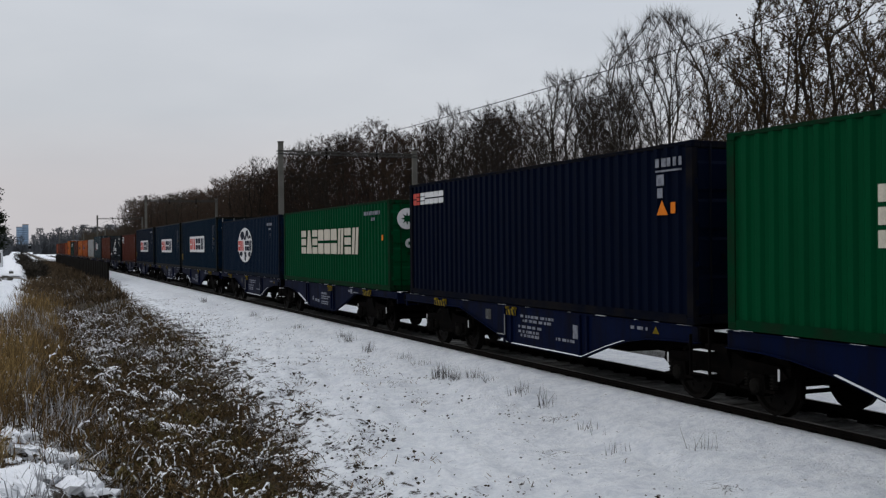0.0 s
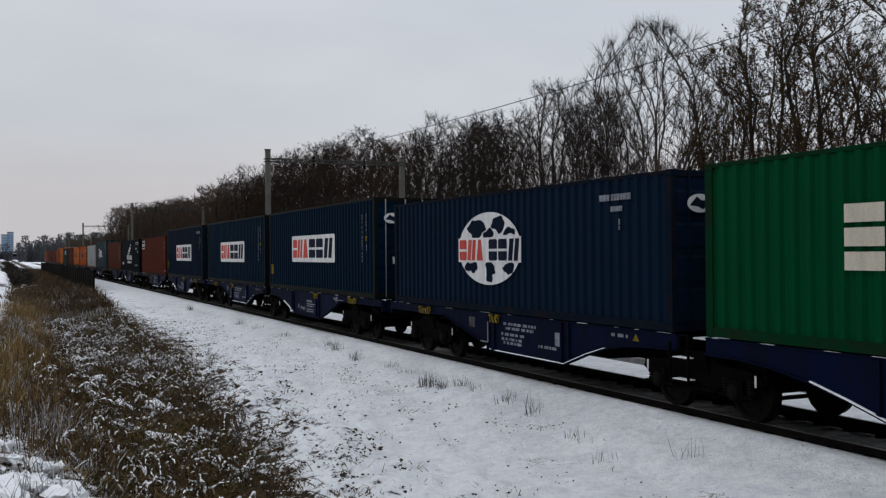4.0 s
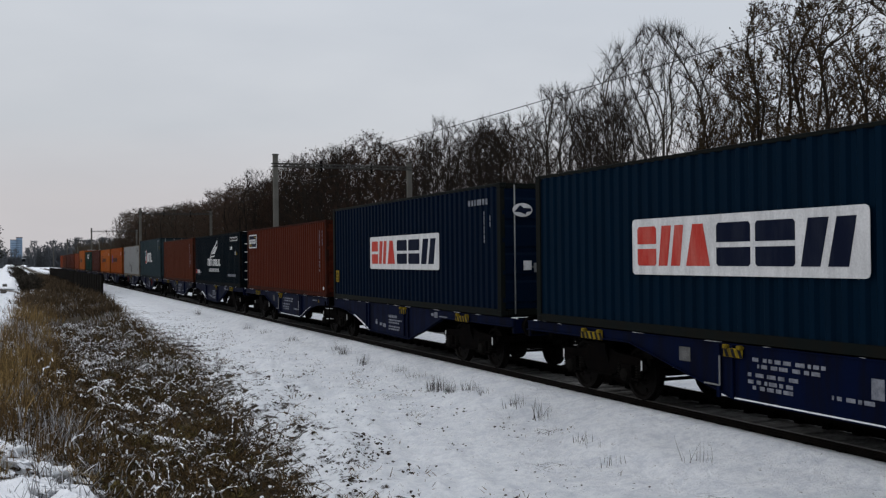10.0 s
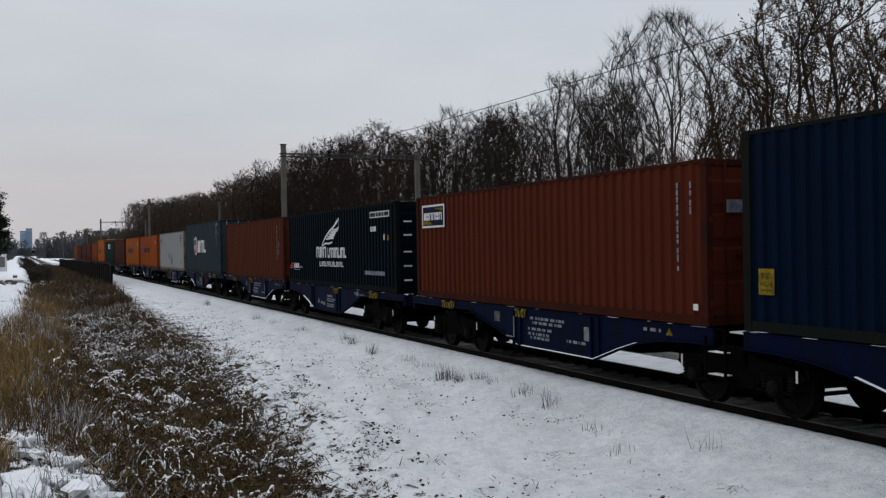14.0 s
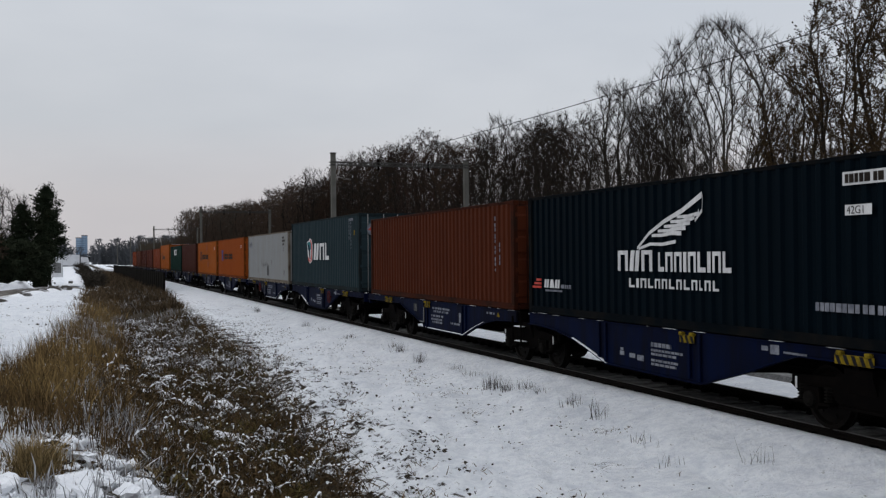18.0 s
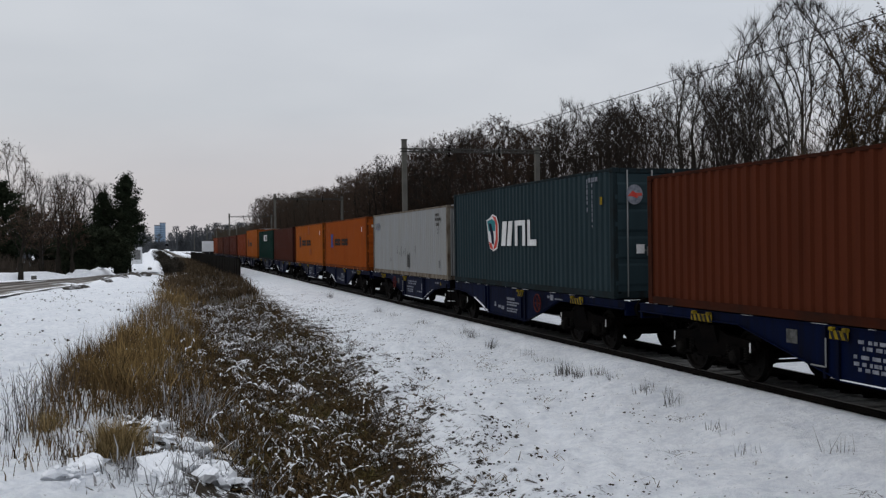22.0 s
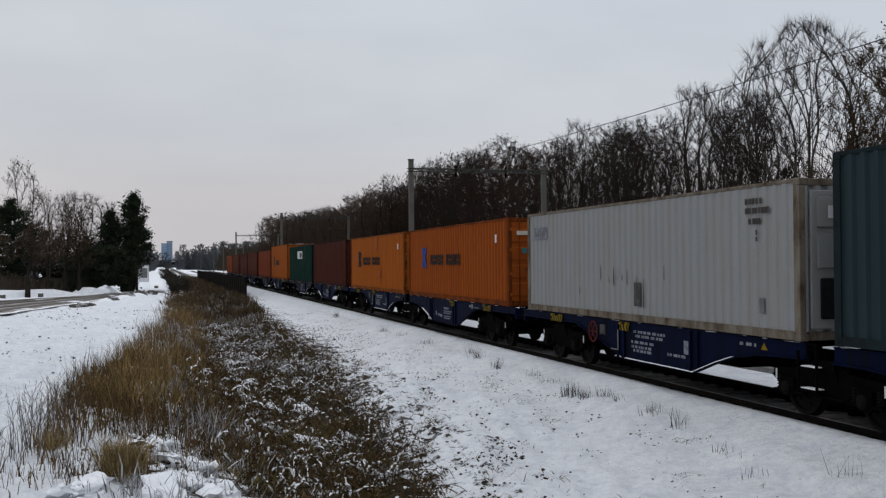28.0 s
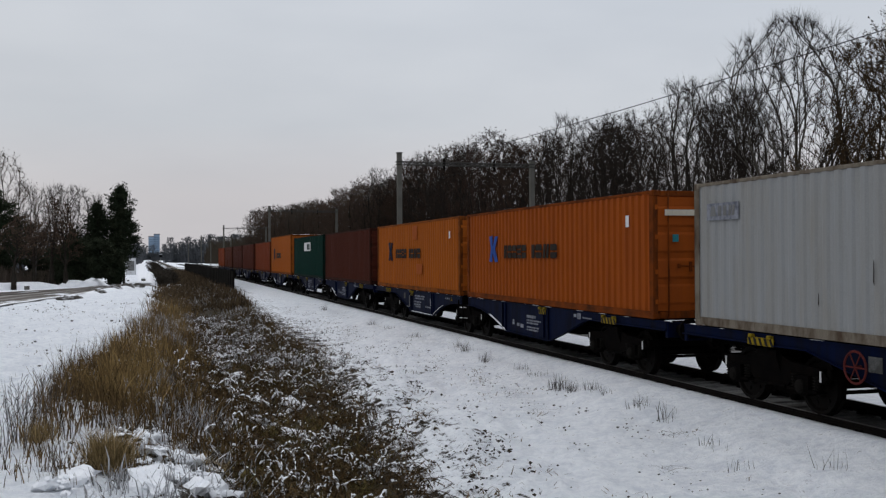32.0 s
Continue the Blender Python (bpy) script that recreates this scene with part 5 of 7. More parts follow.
def grow(rng, start, way, length, r, level, out, spread, lift, kids, droop=0.0, bare=0.22):
    """A slightly curving branch with side branches set round it; out[level] collects its pieces."""
    n = (6, 4, 2, 1, 1)[level]
    p, w = Vector(start), Vector(way).normalized()
    pts, ways = [p.copy()], []
    for k in range(n):
        w = (w + Vector((rng.gauss(0, 0.06), rng.gauss(0, 0.06), rng.gauss(0, 0.03) + lift - droop * k))).normalized()
        q = p + w * (length / n)
        ra, rb = r * (1 - 0.80 * k / n), r * (1 - 0.80 * (k + 1) / n)
        out[level].append((tuple(p), tuple(q), ra, rb))
        p = q
        pts.append(p.copy())
        ways.append(w.copy())
    if level + 1 >= len(out):
        return
    turn = rng.uniform(0, 6.283)
    for k in range(kids[level]):
        low = bare if level == 0 else 0.20
        u = min(low + (0.98 - low) * ((k + rng.random()) / kids[level]) ** (1.0 if level == 0 else 0.72), 0.98)
        i = min(int(u * n), n - 1)
        at = pts[i].lerp(pts[i + 1], u * n - i)
        turn += 2.4 + rng.gauss(0, 0.25)
        s1 = ways[i].orthogonal().normalized()
        side = s1 * math.cos(turn) + ways[i].cross(s1) * math.sin(turn)
        a = spread * rng.uniform(0.75, 1.3)
        kid = (ways[i] * math.cos(a) + side * math.sin(a)).normalized()
        grow(rng, at, kid, length * rng.uniform(0.42, 0.66) * (1.22 - 0.75 * u), max(r * 0.50 * (1 - 0.55 * u), 0.003), level + 1, out, spread, lift, kids, droop)


def leaf_bits(rng, segs, share, size):
    """Small folded leaves near the ends of twigs."""
    V, F = [], []
    for a, b, _, _ in segs:
        if rng.random() > share:
            continue
        c = Vector(a).lerp(Vector(b), rng.uniform(0.3, 1.0))
        s = size * rng.uniform(0.6, 1.3)
        x = Vector((rng.gauss(0, 1), rng.gauss(0, 1), rng.gauss(0, 1))).normalized() * s
        y = Vector((rng.gauss(0, 1), rng.gauss(0, 1), rng.gauss(0, 1))).normalized() * s * 0.6
        i = len(V)
        V += [tuple(c - x), tuple(c + y), tuple(c + x), tuple(c - y)]
        F.append((i, i + 1, i + 2, i + 3))
    return V, F


M["bark"] = surface("dark_bark", (0.020, 0.017, 0.014), 0.9, 0.0, (0.038, 0.033, 0.027), 0.6, 2, 25, 0.25, 0.4)
M["palebark"] = surface("grey_bark", (0.050, 0.045, 0.038), 0.9, 0.0, (0.085, 0.078, 0.066), 0.6, 2, 25, 0.25, 0.4)
M["twig"] = surface("brown_twigs", (0.022, 0.018, 0.015), 0.9, 0.0, (0.036, 0.029, 0.024), 0.6, 1.5, 20, 0.2, 0)
M["redtwig"] = surface("reddish_twigs", (0.040, 0.026, 0.018), 0.9, 0.0, (0.030, 0.022, 0.017), 0.6, 1.0, 20, 0.25, 0, hue=0.010)
M["leaftwig"] = surface("twigs_with_withered_leaves", (0.050, 0.033, 0.017), 0.9, 0.0, (0.026, 0.020, 0.014), 0.7, 1.0, 14, 0.3, 0)
# far twigs are lightened in colour to stand for distance haze
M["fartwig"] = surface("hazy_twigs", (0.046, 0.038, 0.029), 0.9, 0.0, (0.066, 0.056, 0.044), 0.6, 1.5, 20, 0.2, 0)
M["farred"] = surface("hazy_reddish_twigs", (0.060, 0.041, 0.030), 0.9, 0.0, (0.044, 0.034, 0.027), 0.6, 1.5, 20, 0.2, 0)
# wood furthest off: grey-blue haze of the distance put into its colour
M["hazewood"] = surface("frosted_wood", (0.075, 0.079, 0.086), 0.95, 0.0, (0.11, 0.117, 0.127), 0.6, 0.1, 3, 0.2, 0)
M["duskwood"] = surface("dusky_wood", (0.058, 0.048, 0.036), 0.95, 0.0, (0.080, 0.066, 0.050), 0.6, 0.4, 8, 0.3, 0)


def bare_tree(seed, height, stems, fan, kids, mats, label, leaves=0.0, spread=0.50, lift=0.04, r=0.11, tip=0.008, bole=0.0, lobe=0.05):
    """A leafless tree of several stems that fan out, as high as it is told. Returns the thing, at the origin."""
    rng = random.Random(seed)
    root = empty("bare_tree", (0, 0, 0), label=label, category="tree", group="bare trees beyond the railway")
    out = [[] for _ in range(len(kids) + 1)]
    if bole:
        out[0].append(((0, 0, 0), (0.05, 0, bole), r * 1.7, r * 1.35))
    for k in range(stems):
        a = 6.283 * k / stems + rng.uniform(-0.5, 0.5)
        f = fan * rng.uniform(0.35, 1.1) if k else 0.05
        s = (0.0 if bole else 0.35) * min(k, 1)
        grow(rng, (s * math.cos(a), s * math.sin(a), max(bole - 0.1, 0)), (f * math.cos(a), f * math.sin(a), 1), (8.0 - bole) * rng.uniform(0.74, 1.0), r * rng.uniform(0.75, 1.0),
             0, out, spread, lift, kids, 0.0, 0.12 if bole else 0.36)
    top = max(b[2] for lev in out for a, b, c, d in lev)
    q = height / top
    out = [[((a[0] * q, a[1] * q, a[2] * q - 0.25), (b[0] * q, b[1] * q, b[2] * q - 0.25), max(c, tip), max(d, tip * 0.6)) for a, b, c, d in lev] for lev in out]
    tubes("trunk", out[0] + out[1], mats[0], root, "dark bare trunk and limbs", 4)
    fine = out[2] if len(out) > 2 else out[-1]
    V, F = thorns(out[3]) if len(out) > 3 else ([], [])
    if leaves:
        lv, lf = leaf_bits(rng, out[-1], leaves, lobe)
        F = F + [[q + len(V) for q in f] for f in lf]
        V = V + lv
    ex = (V, F) if V else None
    tubes("crown", fine, mats[1], root, "crown of fine twigs", 3, ex)
    return root


def crown_shape(kind, u):
    """Half width of a crown at the share u of its depth, from the lowest bough to the top."""
    if kind == "vase":
        return 0.30 + 0.70 * math.sin(math.pi * min(0.12 + 0.80 * u, 1.0)) ** 0.8 if u < 0.97 else 0.25
    return max(math.sin(math.pi * (0.10 + 0.86 * u)), 0.0) ** 0.55


def wood_tree(seed, height, low, radius, kind, stems, points, twigs, steep, mats, label, leaves=0, leaf=0.05, tip=0.006, long=0.55):
    """A leafless tree grown towards points spread through its crown, so that it keeps a full, rounded outline. Returns the thing, at the origin."""
    rng = random.Random(seed)
    root = empty("bare_tree", (0, 0, 0), label=label, category="tree", group="bare trees beyond the railway")
    at, above, tipped = [], [], []

    def node(p, parent):
        at.append(p)
        above.append(parent)
        return len(at) - 1
    base = node((0.0, 0.0, -0.3), -1)
    for k in range(stems):
        a = 6.283 * k / stems + rng.uniform(-0.6, 0.6)
        reach = radius * (rng.uniform(0.35, 0.75) if kind == "vase" else rng.uniform(0.15, 0.45)) if stems > 1 else 0.1
        fork = node((0.05 * math.cos(a), 0.05 * math.sin(a), low * height * rng.uniform(0.25, 0.55)), base) if kind == "vase" else node((0.35 * math.cos(a), 0.35 * math.sin(a), -0.2), base)
        top, last = height * rng.uniform(0.62, 0.80), fork
        x0, y0, z0 = at[fork]
        for q in range(1, 9):
            u = q / 8
            r = reach * u ** 1.2
            last = node((x0 + r * math.cos(a) + rng.gauss(0, 0.035), y0 + r * math.sin(a) + rng.gauss(0, 0.035), z0 + (top - z0) * u), last)
    goals = []
    while len(goals) < points:
        u = rng.random() ** 0.8
        r = radius * crown_shape(kind, u) * rng.uniform(0.0, 1.0) ** 0.42
        a = rng.uniform(0, 6.283)
        lobe = 1 + 0.16 * math.sin(3 * a + 5 * u + seed) + 0.10 * math.sin(7 * a + seed * 2)
        goals.append((r * lobe * math.cos(a), r * lobe * math.sin(a), height * (low + (0.99 - low) * u) * (1 - 0.10 * (r / radius) ** 2)))
    # a few long boughs to the outside first, then the rest joins the nearest wood
    goals.sort(key=lambda g: -math.hypot(g[0] / radius, (g[2] / height - low) * 1.4))
    boughs = [g for g in goals[:len(goals) // 3] if rng.random() < 0.22]
    rest = [g for g in goals if g not in boughs]
    rng.shuffle(boughs)
    rng.shuffle(rest)
    P, D = np.zeros((len(at) + 9 * points, 3)), np.zeros((len(at) + 9 * points, 3))
    n = len(at)
    P[:n] = at
    for k in range(1, n):
        D[k] = P[k] - P[above[k]]
    D[:n] /= np.linalg.norm(D[:n], axis=1)[:, None] + 1e-9
    for g in boughs + rest:
        g = np.array(g)
        d = g - P[:n]
        far, flat = np.sqrt((d ** 2).sum(1)) + 1e-6, np.hypot(d[:, 0], d[:, 1])
        bend = 1 - (d * D[:n]).sum(1) / far
        cost = far * (1 + 1.8 * bend) + 3.0 * np.maximum(steep * flat - d[:, 2], 0)
        cost[0] += 50
        q = int(cost.argmin())
        p, run = P[q].copy(), far[q]
        c = p + D[q] * run * 0.34
        steps, last = max(2, min(5, int(run / 0.9))), q
        for k in range(1, steps + 1):
            u = k / steps
            e = p * (1 - u) ** 2 + c * 2 * u * (1 - u) + g * u * u
            last = node(tuple(e), last)
            P[n], D[n] = e, (e - P[above[last]]) / (np.linalg.norm(e - P[above[last]]) + 1e-9)
            n += 1
        tipped.append(last)
    load = [0] * len(at)
    for k in tipped:
        load[k] += 1
    for k in range(len(at) - 1, 0, -1):
        load[above[k]] += load[k]
    thick = [tip * 1.05 * max(c, 1) ** 0.48 for c in load]
    limbs, fine = [], []
    for k in range(1, len(at)):
        row = (at[above[k]], at[k], min(thick[above[k]], thick[k] * 1.35), thick[k])
        (limbs if load[k] > 6 else fine).append(row)
    spikes = []
    for k in tipped:
        g = Vector(at[k])
        run = (g - Vector(at[above[k]])).normalized()
        for q in range(twigs):
            w = (run * 0.9 + Vector((g.x, g.y, 0)).normalized() * 0.15 + Vector((rng.gauss(0, 0.38), rng.gauss(0, 0.38), rng.gauss(0.30, 0.30)))).normalized()
            c = Vector(at[above[k]]).lerp(g, rng.uniform(0.1, 1.0))
            spikes.append((tuple(c), tuple(c + w * long * rng.uniform(0.35, 1.15)), tip * 0.95, 0))
    V, F = thorns(spikes)
    if leaves:
        lv, lf = leaf_bits(rng, [x for x in spikes for _ in range(int(leaves) or 1)], min(leaves, 1.0), leaf)
        F = F + [[q + len(V) for q in f] for f in lf]
        V = V + lv
    tubes("trunk", limbs, mats[0], root, "dark bare trunk and limbs", 5)
    tubes("crown", fine, mats[1], root, "crown of fine twigs", 3, (V, F))
    return root


def scatter_trees():
    wide, few = "tall bare tree with a wide vase of grey-brown branches", "bare tree with clusters of withered brown leaves"
    many, red = "many-stemmed bare tree behind the railway", "bare tree with dense reddish-brown twigs"
    far, farred = "slender bare tree far along the railway", "slender bare tree with reddish twigs far along the railway"
    bt, br, bl = (M["bark"], M["twig"]), (M["bark"], M["redtwig"]), (M["bark"], M["leaftwig"])
    near = [
        wood_tree(1, 10.0, 0.24, 2.9, "vase", 9, 1100, 10, 1.2, (M["palebark"], M["twig"]), wide, 0, 0.04, 0.0050, 0.55),
        wood_tree(2, 10.0, 0.20, 2.4, "round", 5, 620, 8, 0.9, bl, few, 2, 0.042, 0.0060, 0.45),
        wood_tree(3, 10.0, 0.26, 2.1, "round", 4, 370, 9, 1.0, bt, many, 0.30, 0.045, 0.0060, 0.55),
        wood_tree(4, 10.0, 0.32, 2.2, "round", 3, 370, 9, 0.8, br, red, 0.95, 0.055, 0.0054, 0.55),
        wood_tree(5, 10.0, 0.28, 2.4, "round", 4, 370, 9, 0.8, br, red, 0.60, 0.055, 0.0054, 0.55),
        wood_tree(6, 10.0, 0.30, 2.0, "round", 4, 370, 9, 1.1, bt, many, 0.12, 0.045, 0.0060, 0.55),
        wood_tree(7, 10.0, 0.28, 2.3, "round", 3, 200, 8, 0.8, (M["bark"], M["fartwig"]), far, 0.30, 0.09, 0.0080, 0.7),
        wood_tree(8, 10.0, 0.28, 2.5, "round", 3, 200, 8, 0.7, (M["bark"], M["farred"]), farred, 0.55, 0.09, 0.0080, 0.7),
    ]
    rng = random.Random(21)

    def put(kind, x, y, h, wide=1.0):
        t = copy_thing(near[kind], pose(x, y, float(ground_z(x, y)), 0, 0, rng.uniform(0, 360)))
        t.scale = (h / 10 * wide * rng.uniform(0.95, 1.15), h / 10 * wide * rng.uniform(0.95, 1.15), h / 10)
    for kind, x, y, h in NEAR_TREES:
        put(kind, x, y, h)
    # the edge of the wood and the rows behind it
    for row, x0, y0, step in ((0, 26.5, 50.5, 2.7), (1, 29.5, 58.0, 3.0), (2, 34.0, 74.0, 6.2)):
        y = y0
        while y < 256:
            h = float(np.interp(y, WOOD_Y, WOOD_H)) + 0.5 * math.sin(y * 0.23)
            h *= rng.uniform(0.90, 1.06) + 0.02 * row
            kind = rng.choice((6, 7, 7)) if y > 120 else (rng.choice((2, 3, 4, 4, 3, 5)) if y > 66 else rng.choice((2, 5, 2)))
            put(kind, x0 + rng.uniform(-1.2, 1.2) - 0.006 * max(y - 150, 0), y, h, 1.05)
            y += step * rng.uniform(0.75, 1.25) * (1 + y / 400)
    for k, t in enumerate(near):
        t.location = (48.0 + k * 4, 14.0 + k * 3.0, float(ground_z(48, 20)))


WOOD_Y, WOOD_H = (48, 60, 75, 95, 125, 160, 225, 256), (12.0, 11.3, 12.5, 13.4, 13.0, 12.4, 13.6, 14.6)
NEAR_TREES = ((0, 27.0, 37.7, 13.5), (1, 26.3, 29.3, 12.6), (1, 26.6, 26.6, 12.4), (1, 25.4, 30.8, 11.2), (5, 28.5, 33.6, 9.8), (2, 27.6, 42.3, 11.2), (5, 29.0, 44.0, 11.4), (2, 27.0, 45.2, 12.2), (2, 27.4, 40.3, 9.0), (5, 29.5, 47.5, 11.0), (5, 28.4, 36.0, 8.2),
              (5, 27.5, 48.0, 12.4), (1, 25.5, 23.0, 12.5), (2, 24.8, 20.0, 11.0), (1, 27.0, 16.0, 12.0), (5, 31.5, 30.5, 11.0),
              (2, 30.8, 48.5, 11.4), (5, 31.0, 52.0, 11.6), (3, 29.2, 54.5, 11.2), (4, 30.0, 60.0, 11.6), (5, 31.8, 64.0, 12.0), (4, 32.6, 69.0, 12.2))
scatter_trees()


def thicket():
    """Thin upright growth under and between the trees."""
    rng = np.random.RandomState(5)
    segs = []
    for k in range(4200):
        y = 47 + 290 * rng.rand() ** 1.2
        x = 24.0 + 16 * rng.rand() ** 1.4
        if x / y > 0.30 and rng.rand() < 0.85:
            continue
        h = rng.uniform(1.4, 4.8) * (0.6 if y < 70 else 1.0)
        z = float(np.interp(x, PROFILE_X, PROFILE_Z)) - 0.1
        lx, ly = rng.normal(0, 0.10, 2)
        m = (x + lx * h * 0.5, y + ly * h * 0.5, z + h * 0.55)
        segs.append(((x, y, z), m, 0.022, 0.014))
        e = (m[0] + rng.normal(0, 0.10) * h, m[1] + rng.normal(0, 0.10) * h, z + h)
        segs.append((m, e, 0.014, 0.006))
        for q in range(3):
            u = rng.uniform(0.3, 0.95)
            c = tuple(np.array(m) * (1 - u) + np.array(e) * u)
            segs.append((c, (c[0] + rng.normal(0, 0.25), c[1] + rng.normal(0, 0.25), c[2] + rng.uniform(0.3, 1.0)), 0.010, 0.005))
    return tagged(tubes("undergrowth", segs, M["duskwood"]), "dense leafless undergrowth of the wood", "undergrowth", kind="stuff")


thicket()


def far_wood(name, pts, h, seed, label, mat="duskwood"):
    """A distant wood: a ragged mass of crowns on a line of places."""
    rng = random.Random(seed)
    segs = []
    for (xa, ya), (xb, yb) in zip(pts[:-1], pts[1:]):
        n = max(8, int(math.hypot(xb - xa, yb - ya) / 1.1))
        for k in range(n):
            u = k / n
            for depth in range(3):
                x, y = xa + (xb - xa) * u + rng.uniform(-3, 3), ya + (yb - ya) * u + rng.uniform(-3, 3)
                hh = h * rng.uniform(0.6, 1.05) * (0.9 + 0.2 * math.sin(k * 0.13))
                top = (x + rng.gauss(0, 0.5), y, hh * 0.55)
                segs.append(((x, y, -1), top, 0.16, 0.12))
                for q in range(4):
                    a = x + rng.uniform(-1.5, 1.5)
                    segs.append(((a, y, -1), (a + rng.uniform(-1, 1), y, hh * rng.uniform(0.3, 0.6)), 0.28, 0.16))
                for q in range(10):
                    a = rng.uniform(0, 6.28)
                    e = (top[0] + math.cos(a) * h * 0.20 * rng.random(), top[1] + math.sin(a) * h * 0.2 * rng.random(), hh * rng.uniform(0.62, 1.0))
                    segs.append((top if q % 2 else (x, y, hh * 0.3), e, 0.11, 0.05))
    return tagged(tubes(name, segs, M[mat]), label, "wood", kind="stuff")


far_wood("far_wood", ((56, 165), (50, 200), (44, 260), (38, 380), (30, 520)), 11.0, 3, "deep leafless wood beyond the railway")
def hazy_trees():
    """Rounded bare crowns down the line and along the road, distance haze put into their pale colour."""
    kinds = [wood_tree(90 + k, 10.0, 0.10, 3.2 + 0.5 * k, "round", 3, 100, 9, 0.45, (M["hazewood"], M["hazewood"]), "distant bare tree with a hazy rounded crown", 0, 0.05, 0.055, 1.1) for k in (0, 1)]
    rng = random.Random(44)
    for pts, h, step in ((((10.5, 565), (18, 560), (30, 540), (60, 600)), 14.5, 4.0), (((-3, 420), (-8, 300), (-14, 210), (-30, 150)), 9.0, 11.0), (((-60, 900), (0, 1000), (80, 900)), 14.0, 11.0)):
        for (xa, ya), (xb, yb) in zip(pts[:-1], pts[1:]):
            n = max(2, int(math.hypot(xb - xa, yb - ya) / step))
            for k in range(n):
                u = (k + rng.random()) / n
                q = h / 10 * rng.uniform(0.75, 1.08)
                t = copy_thing(rng.choice(kinds), pose(xa + (xb - xa) * u + rng.uniform(-1.5, 1.5), ya + (yb - ya) * u + rng.uniform(-1.5, 1.5), 0.0, 0, 0, rng.uniform(0, 360)))
                t.scale = (q * 1.1, q * 1.1, q)
                t["group"] = "hazy trees in the distance"
    for k, t in enumerate(kinds):
        t.location = (8.0 + 9 * k, 575.0, 0.0)
        t["group"] = "hazy trees in the distance"


hazy_trees()
# low growth in the same wood colour that has the haze in it
far_wood("far_wood", ((10.5, 570), (18, 566), (30, 548), (60, 606)), 10.5, 4, "distant leafless undergrowth along the line", "hazewood")
far_wood("far_wood", ((-60, 905), (0, 1005), (80, 905)), 9.0, 8, "low line of bushes on the horizon", "hazewood")


# ---------------------------------------------------------------- grass, weeds and snow clods
def blades(name, places, rng, h0, h1, width, lean, bend, mat, label):
    """Many curved blades in one mesh. places: x, y, scale rows."""
    n = len(places)
    x, y, s = places.T
    z = np.interp(x, PROFILE_X, PROFILE_Z) - 0.03
    h = rng.uniform(h0, h1, n) * s
    a = rng.uniform(0, 6.283, n)
    dx, dy = rng.normal(0, lean, n) * h, rng.normal(0, lean, n) * h
    bx, by = rng.normal(0, bend, n) * h, rng.normal(0, bend, n) * h
    w = width * rng.uniform(0.6, 1.3, n)
    wx, wy = np.cos(a) * w, np.sin(a) * w
    rows = []
    for u, taper in ((0.0, 1.0), (0.55, 0.8), (1.0, 0.15)):
        cx = x + dx * u + bx * u * u
        cy = y + dy * u + by * u * u
        cz = z + h * u * (1 - 0.15 * u * (np.abs(bx) + np.abs(by)) / (h + 1e-6))
        rows.append(np.stack([cx - wx * taper, cy - wy * taper, cz], -1))
        rows.append(np.stack([cx + wx * taper, cy + wy * taper, cz], -1))
    V = np.stack(rows, 1).reshape(-1, 3)
    b = (np.arange(n) * 6)[:, None]
    F = np.concatenate([b + np.array([[0, 1, 3, 2]]), b + np.array([[2, 3, 5, 4]])], 0)
    me = bpy.data.meshes.new(name)
    me.from_pydata(V.tolist(), [], F.tolist())
    me.materials.append(mat)
    return tagged(new(name, me), label, "grass", kind="stuff")


def straw(name, c1, c2):
    """Dry blades, each of its own shade."""
    m = bpy.data.materials.new(name)
    m.use_nodes = True
    n, l = m.node_tree.nodes, m.node_tree.links
    geo, mix = n.new("ShaderNodeNewGeometry"), n.new("ShaderNodeValToRGB")
    mix.color_ramp.elements[0].color, mix.color_ramp.elements[1].color = (*c1, 1), (*c2, 1)
    l.new(geo.outputs["Random Per Island"], mix.inputs[0])
    b = n["Principled BSDF"]
    l.new(mix.outputs[0], b.inputs["Base Color"])
    b.inputs["Roughness"].default_value = 0.85
    b.inputs["Specular IOR Level"].default_value = 0.1
    return m


M["ochre"] = straw("ochre_straw", (0.036, 0.024, 0.010), (0.345, 0.232, 0.095))
M["pale"] = straw("pale_ochre_straw", (0.05, 0.036, 0.015), (0.40, 0.29, 0.14))
M["umber"] = straw("umber_stalks", (0.020, 0.0135, 0.007), (0.165, 0.105, 0.046))
M["moss"] = straw("mossy_grass", (0.020, 0.019, 0.006), (0.150, 0.115, 0.038))
M["snowblade"] = straw("snow_laden_stalks", (0.10, 0.085, 0.07), (0.80, 0.81, 0.84))
M["frosted"] = straw("frosted_stalks", (0.03, 0.025, 0.02), (0.72, 0.73, 0.76))
M["duskstalk"] = straw("dusky_stalks", (0.026, 0.019, 0.012), (0.120, 0.084, 0.048))
M["greystalk"] = straw("grey_stalks", (0.030, 0.028, 0.028), (0.17, 0.160, 0.158))


def clumped(rng, n, y0, y1, xa, xb, size, power=1.0):
    """Places gathered in clumps between two lines that follow the ditch."""
    k = max(1, n // size)
    cy = y0 + (y1 - y0) * rng.rand(k) ** power
    u = rng.rand(k)
    cx = (1 - u) * xa(cy) + u * xb(cy)
    i = rng.randint(0, k, n)
    sp = 0.10 + 0.004 * cy[i]
    return np.stack([cx[i] + rng.normal(0, 1, n) * sp, cy[i] + rng.normal(0, 1, n) * sp * 1.6, rng.uniform(0.6, 1.15, k)[i]], -1)


